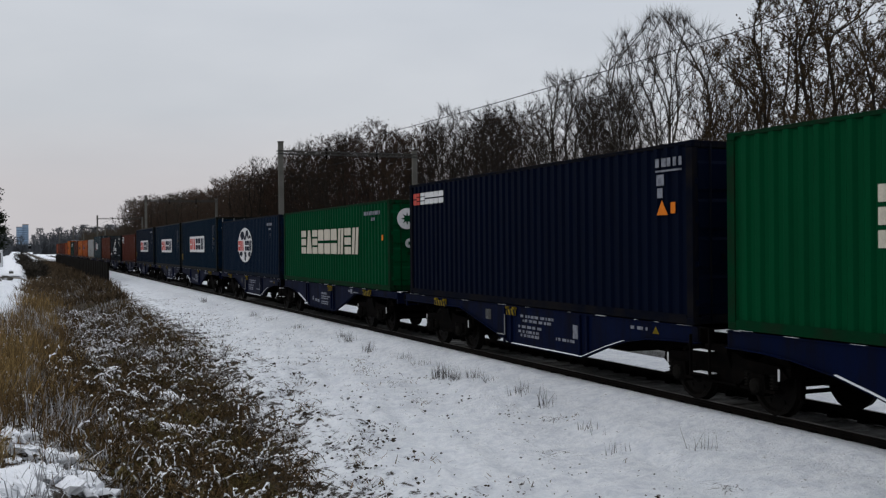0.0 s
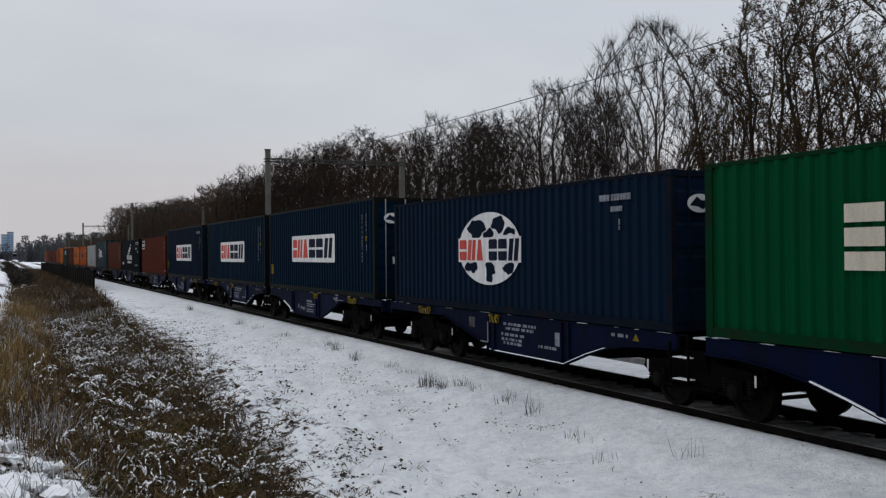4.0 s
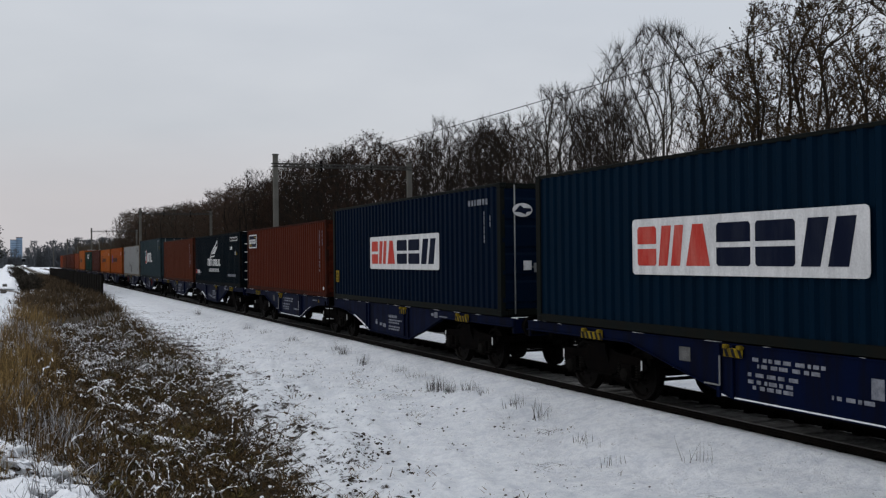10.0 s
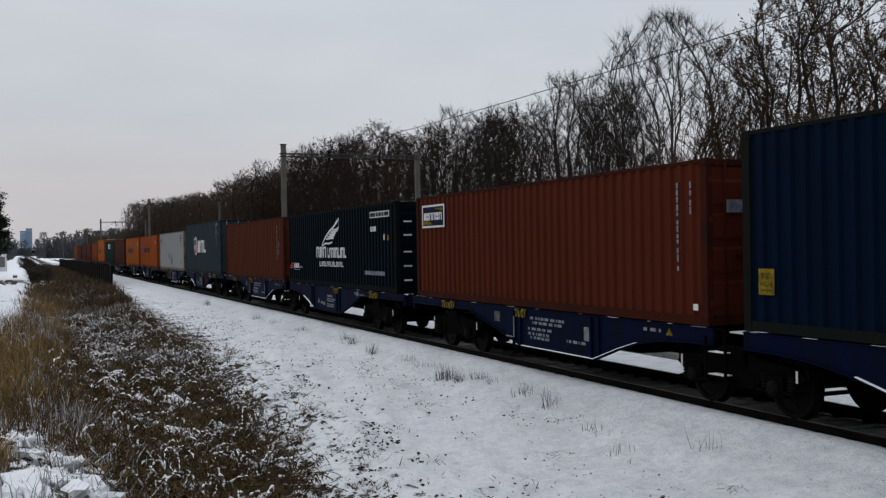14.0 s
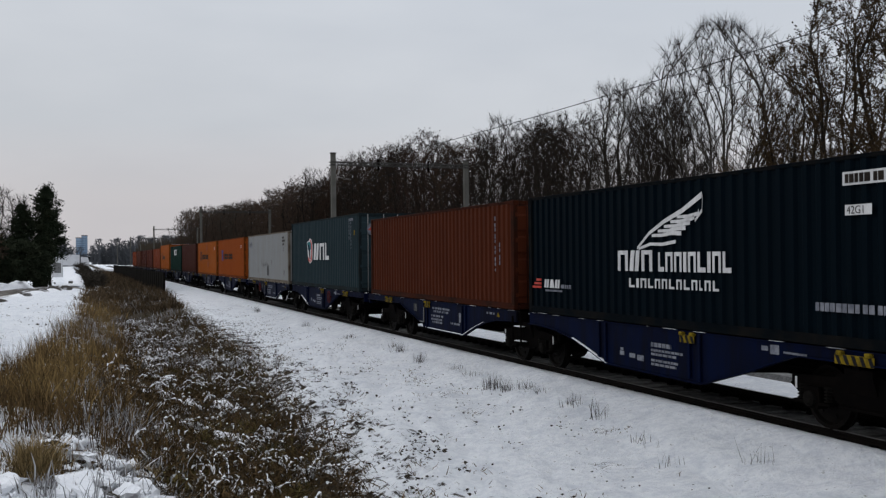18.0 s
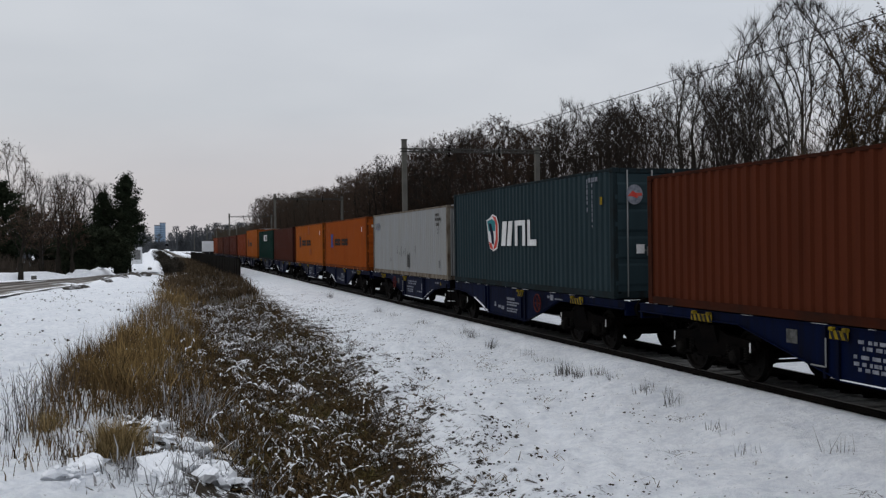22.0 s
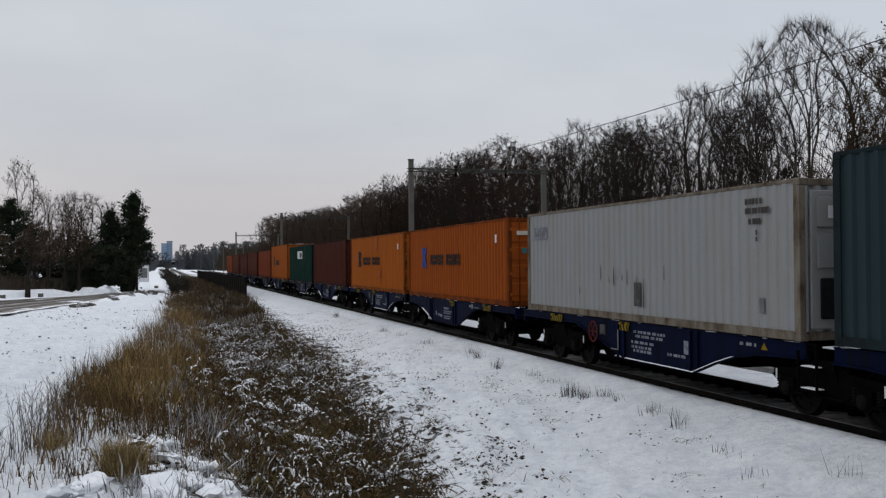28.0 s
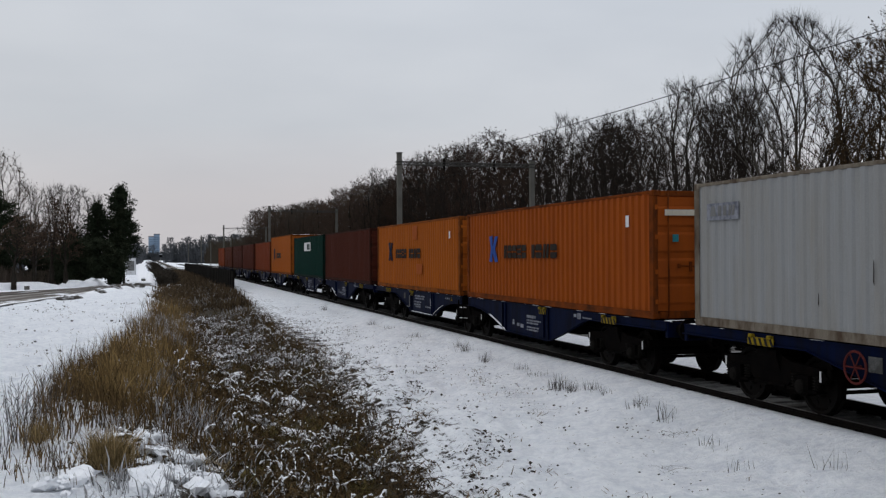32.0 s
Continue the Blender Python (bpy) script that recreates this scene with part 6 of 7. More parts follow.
def spots(rng, rows):
    """Clumps at given places: x, y, how many, spread, size."""
    return np.concatenate([np.stack([x + rng.normal(0, s, n), y + rng.normal(0, s * 1.5, n), np.full(n, q) * rng.uniform(0.75, 1.1, n)], -1) for x, y, n, s, q in rows])


def patchy(rng, p, scale, keep):
    """Thins places by a slow pattern, so that gaps of snow stay between them."""
    v = np.array([noise.noise(Vector((x / scale, y / scale / 1.6, 3.3))) for x, y, _ in p])
    return p[v > keep + rng.normal(0, 0.06, len(p))]


def meadow():
    rng = np.random.RandomState(12)
    mid = lambda y: band_left(y) + (band_right(y) - band_left(y)) * 0.42
    crest = lambda y: band_left(y) + 0.35
    # the near bank: round pale tufts, then ochre grass in separate clumps, denser further off
    p = spots(rng, ((-0.44, 11.9, 1100, 0.13, 1.0), (-1.35, 13.5, 260, 0.10, 0.7), (0.75, 12.6, 200, 0.10, 0.6)))
    blades("pale_tuft", p, rng, 0.22, 0.50, 0.0042, 0.20, 0.30, M["pale"], "round tufts of pale ochre grass")
    p = np.concatenate([spots(rng, ((-0.1, 16.7, 300, 0.25, 0.9), (0.4, 17.7, 280, 0.25, 0.9), (-0.6, 16.6, 260, 0.22, 0.9), (-0.9, 17.6, 500, 0.24, 1.0), (-0.45, 18.4, 600, 0.28, 1.1),
                                    (0.0, 20.2, 500, 0.30, 1.0), (-0.6, 20.5, 500, 0.30, 1.0), (0.9, 16.6, 160, 0.16, 0.6), (-0.2, 23.5, 600, 0.4, 1.1), (0.4, 26.5, 600, 0.5, 1.0))),
                        clumped(rng, 6500, 21, 78, crest, lambda y: mid(y) - 0.4, 150, 1.2)])
    p = patchy(rng, p, 0.42, -0.06)
    blades("dry_grass", p, rng, 0.24, 0.72, 0.008, 0.15, 0.24, M["ochre"], "tall dry ochre grass on the ditch bank")
    p = np.concatenate([spots(rng, ((-1.3, 15.6, 40, 0.16, 0.9), (-1.15, 16.4, 60, 0.16, 1.0), (-0.8, 16.9, 120, 0.2, 0.9), (-1.2, 18.6, 90, 0.2, 1.0), (-0.3, 16.2, 120, 0.25, 0.8), (0.5, 14.5, 70, 0.2, 0.6), (0.9, 15.6, 260, 0.3, 0.7), (0.6, 17.4, 300, 0.3, 0.9), (1.3, 18.2, 300, 0.35, 0.7),
                                    (1.0, 20.0, 350, 0.4, 0.9), (1.5, 22.0, 350, 0.4, 0.8), (1.4, 15.0, 220, 0.3, 0.5), (-0.8, 15.2, 120, 0.22, 0.8), (-0.3, 14.6, 160, 0.25, 0.7), (0.1, 15.5, 220, 0.25, 0.8), (-0.5, 16.2, 240, 0.25, 0.9), (0.4, 14.0, 140, 0.25, 0.6), (-1.0, 14.2, 50, 0.2, 0.7),
                                    (-0.9, 11.4, 70, 0.18, 0.45), (-0.1, 11.3, 60, 0.2, 0.4), (-1.2, 12.4, 80, 0.18, 0.5), (0.2, 12.2, 80, 0.2, 0.5), (-1.5, 11.4, 60, 0.2, 0.5))),
                        clumped(rng, 7500, 18, 95, lambda y: band_left(y) + 0.1, mid, 60, 1.2)])
    blades("brown_stalks", p, rng, 0.20, 0.62, 0.007, 0.18, 0.20, M["umber"], "dead brown stalks among the grass")
    # the ditch: moss and matted grass under dark scrub
    inner = lambda y: band_left(y) + np.interp(y, (10, 14, 20), (3.4, 2.7, 1.9))
    p = patchy(rng, clumped(rng, 42000, 10.3, 90, inner, lambda y: band_right(y) - 0.1, 90, 1.6), 0.8, -0.25)
    blades("ditch_grass", p, rng, 0.05, 0.20, 0.010, 0.7, 0.7, M["moss"], "matted olive-green grass and moss in the ditch")
    p = patchy(rng, clumped(rng, 34000, 10.5, 110, inner, lambda y: band_right(y) + 0.25, 60, 1.6), 0.45, 0.0)
    blades("ditch_scrub", p, rng, 0.10, 0.36, 0.010, 0.45, 0.6, M["umber"], "matted dark scrub in the ditch")
    p = np.concatenate([spots(rng, ((0.2, 18.6, 200, 0.22, 1.0), (0.7, 16.0, 160, 0.22, 0.9), (1.2, 14.0, 70, 0.3, 0.8), (0.6, 19.8, 140, 0.25, 0.9), (-0.3, 14.6, 90, 0.25, 0.7), (0.9, 17.2, 160, 0.2, 0.9), (1.7, 15.4, 60, 0.3, 0.7))),
                        clumped(rng, 800, 10.0, 34, lambda y: band_left(y) + 0.9, lambda y: band_left(y) + 3.0, 35, 1.3)])
    blades("frosted_stalks", p, rng, 0.12, 0.44, 0.008, 0.22, 0.25, M["frosted"], "stalks crusted with snow")
    p = patchy(rng, clumped(rng, 13000, 10.0, 42, lambda y: band_left(y) + 1.0, lambda y: band_right(y) + 0.3, 22, 1.4), 0.40, 0.08)
    blades("snowy_scrub", p, rng, 0.04, 0.17, 0.012, 0.7, 0.5, M["snowblade"], "low scrub laden with snow")
    p = clumped(rng, 4500, 28, 95, lambda y: band_left(y) + 0.5, lambda y: band_right(y) - 0.3, 25, 1.1)
    blades("frosted_stalks", p, rng, 0.15, 0.45, 0.012, 0.22, 0.2, M["frosted"], "stalks crusted with snow further along the bank")
    # thin weeds at the outer edge of the bank
    p = np.concatenate([spots(rng, ((-1.62, 13.0, 26, 0.12, 1.0), (-1.5, 14.2, 26, 0.14, 1.0), (-1.5, 15.4, 40, 0.15, 1.0), (-0.9, 11.3, 30, 0.16, 0.6), (0.1, 10.9, 26, 0.2, 0.5))),
                        clumped(rng, 420, 12.5, 42, lambda y: band_left(y) - 0.3, lambda y: band_left(y) + 0.4, 12, 1.1)])
    blades("thin_weeds", p, rng, 0.2, 0.62, 0.004, 0.14, 0.12, M["greystalk"], "thin dark weeds standing in the snow")
    p = np.concatenate([spots(rng, ((-1.75, 12.2, 10, 0.14, 0.9), (-1.6, 13.4, 12, 0.16, 1.1), (-1.4, 14.6, 18, 0.16, 1.1), (-1.3, 15.8, 36, 0.16, 1.1), (-1.25, 17.2, 60, 0.2, 1.1), (-1.25, 18.8, 80, 0.22, 1.2), (-1.0, 20.8, 80, 0.25, 1.2))),
                        clumped(rng, 900, 13, 45, lambda y: band_left(y) - 0.15, lambda y: band_left(y) + 0.6, 16, 1.1)])
    blades("dark_weeds", p, rng, 0.25, 0.68, 0.006, 0.16, 0.15, M["umber"], "dark dead weeds standing at the edge of the bank")
    # far scrub along the screen fence
    p = clumped(rng, 14000, 60, 230, lambda y: band_left(y) + 0.2, lambda y: np.minimum(band_right(y), 6.8), 60, 1.2)
    blades("far_scrub", p, rng, 0.25, 0.7, 0.03, 0.3, 0.3, M["duskstalk"], "brown scrub along the screen fence")
    # stalks lying about on the snow of the verge
    p = patchy(rng, clumped(rng, 9000, 9.2, 45, lambda y: band_right(y) - 0.7, lambda y: band_right(y) + 1.3, 9, 1.2), 0.45, 0.16)
    blades("snow_litter", p, rng, 0.03, 0.13, 0.010, 0.9, 0.8, M["umber"], "dark leaves and stalks poking out of the snow")
    p = patchy(rng, clumped(rng, 6000, 9.2, 60, lambda y: band_right(y) + 0.5, lambda y: 9.2 + 0 * y, 5, 1.2), 0.6, 0.30)
    blades("snow_litter", p, rng, 0.02, 0.08, 0.008, 1.0, 0.8, M["umber"], "scattered stalks poking out of the snow")
    # flattened grass along the old path
    p = spots(rng, [(7.6 + 0.7 * math.sin(k * 2.3), 9.5 + 1.55 * k + 0.5 * math.sin(k * 5.1), 26, 0.10 + 0.004 * k, 1.0) for k in range(34)])
    blades("flattened_grass", p, rng, 0.03, 0.06, 0.006, 3.0, 2.0, M["greystalk"], "flattened grey grass lying on the snow")
    p = clumped(rng, 700, 12, 60, lambda y: -9.0 + 0 * y, lambda y: band_left(y) - 0.6, 5, 1.0)
    blades("snow_litter", p, rng, 0.03, 0.10, 0.008, 0.8, 0.6, M["umber"], "scattered stalks poking out of the snow field")


meadow()


def brambles():
    """Arching canes over the ditch, with snow caught along some of them."""
    rng = random.Random(77)
    canes, caps, leaves = [], [], []
    for k in range(3400):
        y = 10.2 + 42 * rng.random() ** 1.6
        u = rng.random()
        x0 = float(band_left(y)) + float(np.interp(y, (10, 14, 20), (3.0, 2.4, 1.7)))
        x = x0 + (float(band_right(y)) + 0.15 - x0) * u
        if noise.noise(Vector((x / 0.9, y / 1.4, 7.7))) < -0.22:
            continue
        laden = noise.noise(Vector((x / 0.7, y / 0.8, 1.3))) > 0.24
        a, reach, h = rng.uniform(0, 6.283), rng.uniform(0.25, 0.8), rng.uniform(0.12, 0.42)
        z = float(ground_z(x, y)) - 0.03
        last = (x, y, z)
        for q in range(1, 7):
            v = q / 6
            p = (x + reach * v * math.cos(a) + rng.gauss(0, 0.015), y + reach * v * math.sin(a) + rng.gauss(0, 0.015), z + h * math.sin(math.pi * min(v * 0.85, 1)) + rng.gauss(0, 0.01))
            canes.append((last, p, 0.0055, 0.0045))
            if laden and 1 < q < 6 and rng.random() < 0.8:
                r = rng.uniform(0.008, 0.021) * (1 + y / 60)
                a1, m1, b1 = Vector(last), Vector(last).lerp(Vector(p), rng.uniform(0.3, 0.7)), Vector(last).lerp(Vector(p), rng.uniform(0.8, 1.1))
                m1 += Vector((rng.gauss(0, 0.012), rng.gauss(0, 0.012), r * 0.7))
                caps.append((tuple(a1), tuple(m1), r * 0.15, r))
                caps.append((tuple(m1), tuple(b1), r, r * 0.1))
            elif rng.random() < 0.8:
                leaves.append((last, p, 0, 0))
            last = p
    V, F = leaf_bits(rng, leaves + leaves, 0.9, 0.034)
    tagged(tubes("bramble_thicket", canes, M["bramble"], None, "", 3, (V, F)), "dark tangled brambles with withered leaves in the ditch", "brambles", kind="stuff")
    tagged(tubes("bramble_snow", caps, M["snow"]), "snow caught along the bramble canes", "snow", kind="stuff")


M["bramble"] = straw("bramble_canes", (0.014, 0.010, 0.005), (0.110, 0.070, 0.032))
brambles()


def crumbs(name, p, r, up, rng, mat, label, category, flat=0.5):
    """Many small angular bits in one mesh. p: x, y, scale rows."""
    base = np.array(((1, 0, 0), (-1, 0, 0), (0, 1, 0), (0, -1, 0), (0, 0, 1), (0, 0, -1), (0.6, 0.6, 0.5), (-0.6, -0.6, 0.5)), float)
    tri = np.array(((0, 6, 4), (6, 2, 4), (2, 1, 4), (1, 7, 4), (7, 3, 4), (3, 0, 4), (0, 2, 6), (2, 0, 5), (1, 2, 5), (3, 1, 5), (0, 3, 5), (1, 3, 7)))
    n = len(p)
    a = rng.uniform(0, 6.283, n)
    size = r * p[:, 2] * rng.uniform(0.5, 1.5, n)
    v = base[None] * rng.uniform(0.55, 1.3, (n, 8, 1)) * size[:, None, None]
    v[:, :, 0] *= rng.uniform(0.9, 2.2, n)[:, None]
    v[:, :, 2] *= flat
    x = v[:, :, 0] * np.cos(a)[:, None] - v[:, :, 1] * np.sin(a)[:, None]
    y = v[:, :, 0] * np.sin(a)[:, None] + v[:, :, 1] * np.cos(a)[:, None]
    z = v[:, :, 2] + (np.interp(p[:, 0], PROFILE_X, PROFILE_Z) + up * rng.rand(n))[:, None]
    V = np.stack([x + p[:, 0:1], y + p[:, 1:2], z], -1).reshape(-1, 3)
    F = (tri[None] + (np.arange(n) * 8)[:, None, None]).reshape(-1, 3)
    me = bpy.data.meshes.new(name)
    me.from_pydata(V.tolist(), [], F.tolist())
    me.materials.append(mat)
    return tagged(new(name, me), label, category, kind="stuff")


def litter():
    rng = np.random.RandomState(31)
    p = patchy(rng, clumped(rng, 3000, 9.6, 48, lambda y: band_left(y) + 0.8, band_right, 12, 1.4), 0.5, 0.22)
    crumbs("snow_crumbs", p, 0.024, 0.16, rng, M["snow"], "crumbs of snow caught on the ditch scrub", "snow", 1.0)
    p = clumped(rng, 500, 9.6, 40, lambda y: band_right(y) - 0.9, lambda y: band_right(y) + 0.4, 10, 1.3)
    crumbs("snow_crumbs", p, 0.026, 0.10, rng, M["snow"], "crumbs of snow along the edge of the ditch", "snow", 0.9)
    M["leafdark"] = straw("dark_leaves", (0.010, 0.008, 0.006), (0.045, 0.034, 0.024))
    p = patchy(rng, clumped(rng, 5000, 9.0, 45, lambda y: band_right(y) - 0.6, lambda y: band_right(y) + 1.8, 3, 1.3), 0.40, 0.18)
    crumbs("fallen_leaves", p, 0.021, 0.03, rng, M["leafdark"], "dark fallen leaves on the snowy verge", "leaves", 0.8)
    p = patchy(rng, clumped(rng, 2600, 9.0, 50, lambda y: band_right(y) + 0.8, lambda y: 9.5 + 0 * y, 2, 1.2), 0.8, 0.06)
    crumbs("fallen_leaves", p, 0.016, 0.02, rng, M["leafdark"], "dark fallen leaves scattered beside the track", "leaves", 0.7)
    p = clumped(rng, 420, 12.0, 60, lambda y: -9.0 + 0 * y, lambda y: band_left(y) - 0.5, 3, 1.0)
    crumbs("fallen_leaves", p, 0.026, 0.02, rng, M["leafdark"], "dark leaves scattered on the snow field", "leaves", 0.9)
    p = clumped(rng, 60, 10.5, 14, lambda y: -1.0 + 0 * y, lambda y: 1.2 + 0 * y, 4, 1.0)
    crumbs("fallen_leaves", p, 0.06, 0.06, rng, M["leafdark"], "dark leaves between the clods of snow", "leaves", 0.5)


litter()


def tuft(x, y, h, n, seed):
    rng = np.random.RandomState(seed)
    p = np.stack([x + rng.normal(0, 0.07 + 0.05 * h, n), y + rng.normal(0, 0.16, n), rng.uniform(0.6, 1.1, n)], -1)
    ob = blades("grass_tuft", p, rng, h * 0.5, h, 0.006, 0.16, 0.12, M["greystalk"], "tuft of grey dry grass in the snow")
    ob["category"] = "grass tuft"
    ob["group"] = "tufts beside the track"


for k, (x, y, h, n) in enumerate(((8.6, 51.2, 0.5, 50), (8.65, 40.0, 0.3, 30), (8.6, 36.5, 0.35, 40), (8.65, 33.0, 0.3, 30), (8.69, 27.9, 0.42, 80), (8.6, 27.0, 0.40, 70),
                                  (8.55, 25.2, 0.35, 40), (8.6, 22.6, 0.30, 30), (8.5, 21.4, 0.28, 30), (8.27, 19.7, 0.38, 70), (8.35, 19.1, 0.34, 50), (8.55, 18.5, 0.36, 55),
                                  (8.6, 18.0, 0.3, 30), (8.41, 16.25, 0.42, 40), (8.48, 15.3, 0.5, 22), (8.41, 10.9, 0.42, 16), (8.0, 13.2, 0.22, 14), (7.6, 11.8, 0.2, 12))):
    tuft(x, y, h, n, 40 + k)


def tall_weed(x, y, h, seed):
    rng = random.Random(seed)
    out = [[], [], []]
    z = float(ground_z(x, y)) - 0.05
    for k in range(2):
        grow(rng, (x + rng.gauss(0, 0.03), y, z), (rng.gauss(0, 0.06), rng.gauss(0, 0.06), 1), h * rng.uniform(0.7, 1), 0.007, 0, out, 0.5, 0.02, (6, 2))
    ob = tubes("tall_weed", [(a, b, max(c * 0.8, 0.0035), max(d, 0.0025)) for lev in out for a, b, c, d in lev], M["greystalk"])
    tagged(ob, "tall dead weed with short side shoots", "weed", "weeds along the ditch")


for k, (x, y, h) in enumerate(((4.65, 29.3, 0.95), (4.1, 21.5, 0.6), (3.6, 17.0, 0.5), (4.9, 26.0, 0.45), (-1.75, 13.0, 0.75), (-1.6, 14.0, 0.8), (-1.5, 15.2, 0.7), (-1.85, 12.4, 0.6),
                               (5.2, 36.0, 0.6), (4.9, 41.0, 0.7))):
    tall_weed(x, y, h, 70 + k)


def snow_clods():
    """Lumps of snow caught on the scrub and along the bank."""
    rng = random.Random(9)
    base = []
    for s in range(6):
        bm = bmesh.new()
        bmesh.ops.create_icosphere(bm, subdivisions=2, radius=1.0)
        for v in bm.verts:
            q = v.co * (1 + 0.95 * noise.noise(v.co * 1.9 + Vector((s * 9, 0, 0))) + 0.5 * noise.noise(v.co * 4.5 + Vector((0, s * 5, 0))))
            v.co = Vector((q.x, q.y, q.z * 0.5))
        me = bpy.data.meshes.new("snow_lump")
        bm.to_mesh(me)
        bm.free()
        me.materials.append(M["snow"])
        base.append(me)

    def put(x, y, r, up=0.0, flat=1.0):
        ob = new("snow_lump", base[rng.randrange(6)])
        ob.matrix_basis = Matrix.LocRotScale((x, y, float(ground_z(x, y)) + up), Euler((rng.uniform(-0.6, 0.6), rng.uniform(-0.6, 0.6), rng.uniform(0, 6.28))),
                                             (r * rng.uniform(0.8, 1.5), r * rng.uniform(0.8, 1.4), r * flat))
        tagged(ob, "lump of snow lying on the ditch scrub", "snow lump", "lumps of snow on the scrub")
    for k in range(45):
        y = 9.8 + 36 * rng.random() ** 1.7
        u = rng.random()
        x = float((1 - u) * band_left(y) + u * band_right(y))
        put(x, y, rng.uniform(0.022, 0.055) * (0.8 + y / 40), rng.uniform(0.0, 0.10), 0.9)
    for cx, cy, n, w in ((0.5, 11.5, 10, 0.30), (0.0, 10.7, 6, 0.45), (-1.0, 11.2, 4, 0.4), (0.4, 12.6, 5, 0.3), (-0.1, 13.4, 4, 0.3), (2.8, 22.6, 8, 0.35), (2.4, 18.6, 5, 0.4), (1.9, 27.6, 7, 0.4)):
        for k in range(n):
            put(cx + rng.gauss(0, w), cy + rng.gauss(0, w), rng.uniform(0.08, 0.20), 0.0, 0.9)


snow_clods()

# ---------------------------------------------------------------- road and its surroundings
M["slush"] = surface("slushy_asphalt", (0.30, 0.285, 0.27), 0.75, 0.0, (0.15, 0.135, 0.12), 0.9, 0.5, 12, 0.15, 0.3, (1.0, 0.15, 1.0))
M["needle"] = surface("dark_needles", (0.018, 0.025, 0.015), 0.9, 0.0, (0.034, 0.038, 0.022), 0.6, 1.2, 10, 0.35, 0)
M["evergreen"] = surface("dull_evergreen_leaves", (0.022, 0.029, 0.018), 0.8, 0.0, (0.050, 0.055, 0.034), 0.6, 1.0, 10, 0.35, 0)
M["rustleaf"] = straw("withered_leaves", (0.022, 0.016, 0.012), (0.082, 0.053, 0.035))
M["duskleaf"] = straw("dusky_leaves", (0.016, 0.014, 0.011), (0.060, 0.050, 0.038))
M["hedgewood"] = surface("brown_hedge_wood", (0.100, 0.080, 0.064), 0.95, 0.0, (0.13, 0.106, 0.086), 0.6, 0.4, 8, 0.3, 0)
M["glassblue"] = surface("bluish_facade", (0.20, 0.27, 0.35), 0.5, 0.0, (0.12, 0.17, 0.24), 0.7, 0.2, 2, 0.1, 0)
M["fencewood"] = surface("tarred_boards", (0.009, 0.008, 0.007), 0.9, 0.0, (0.018, 0.016, 0.013), 0.6, 1.0, 20, 0.3, 0.3)
M["lorrywhite"] = surface("white_lorry_panel", (0.62, 0.63, 0.65), 0.5, 0.0, (0.45, 0.45, 0.46), 0.4, 0.8, 20, 0.06, 0.02)
M["brickgrey"] = surface("grey_brown_masonry", (0.16, 0.14, 0.13), 0.9, 0.0, (0.10, 0.09, 0.085), 0.6, 0.5, 6, 0.2, 0)

ROAD = (((-17.5, 0), (-27, 0)), ((-12.5, 25), (-22, 30)), ((-8.15, 48.75), (-14.6, 64)), ((-6.65, 56.3), (-12.3, 73.5)), ((-4.55, 67), (-9.0, 78.2)), ((-2.9, 77.2), (-5.4, 82.5)),
        ((-1.2, 88), (-3.6, 90)), ((0.9, 89), (-1.9, 91)))


def make_road():
    bm = bmesh.new()
    rows = []
    for (ax, ay), (bx, by) in ROAD:
        rows.append([bm.verts.new((ax + (bx - ax) * k / 6, ay + (by - ay) * k / 6, float(ground_z(ax + (bx - ax) * k / 6, ay)) + 0.05)) for k in range(7)])
    for p, q in zip(rows[:-1], rows[1:]):
        for k in range(6):
            bm.faces.new((p[k], p[k + 1], q[k + 1], q[k]))
    bmesh.ops.recalc_face_normals(bm, faces=bm.faces)
    ob = link("road", bm, M["slush"])
    if ob.data.polygons[0].normal.z < 0:
        ob.data.flip_normals()
    tagged(ob, "slushy grey road between snow banks", "road", kind="structure")


make_road()


def road_bands():
    """Dark wheel tracks and ridges of packed snow along the road."""
    def band(name, a, b, mat, label, lift):
        bm = bmesh.new()
        rows = []
        for k in range(41):
            i = min(int(k / 40 * 5.999), 5)
            w = k / 40 * 6 - i
            p = [[ROAD[i][s][c] * (1 - w) + ROAD[i + 1][s][c] * w for c in (0, 1)] for s in (0, 1)]
            j = 0.012 * math.sin(k * 1.7) + 0.008 * math.sin(k * 4.1)
            rows.append([bm.verts.new((p[0][0] + (p[1][0] - p[0][0]) * (f + j), p[0][1] + (p[1][1] - p[0][1]) * (f + j), float(ground_z(p[0][0], 0)) + lift)) for f in (a, b)])
        for p, q in zip(rows[:-1], rows[1:]):
            bm.faces.new((p[0], p[1], q[1], q[0]))
        ob = link(name, bm, mat)
        if ob.data.polygons[0].normal.z < 0:
            ob.data.flip_normals()
        tagged(ob, label, "road", kind="structure")
    for a, b in ((0.16, 0.25), (0.34, 0.43), (0.58, 0.68), (0.78, 0.86)):
        band("wheel_track", a, b, M["wettrack"], "dark wet wheel track on the slushy road", 0.062)
    for a, b in ((0.01, 0.06), (0.94, 0.99)):
        band("snow_ridge", a, b, M["snow"], "ridge of packed snow on the road", 0.068)


M["wettrack"] = surface("wet_asphalt", (0.12, 0.105, 0.092), 0.6, 0.0, (0.20, 0.19, 0.18), 0.5, 0.8, 12, 0.2, 0.2)
road_bands()


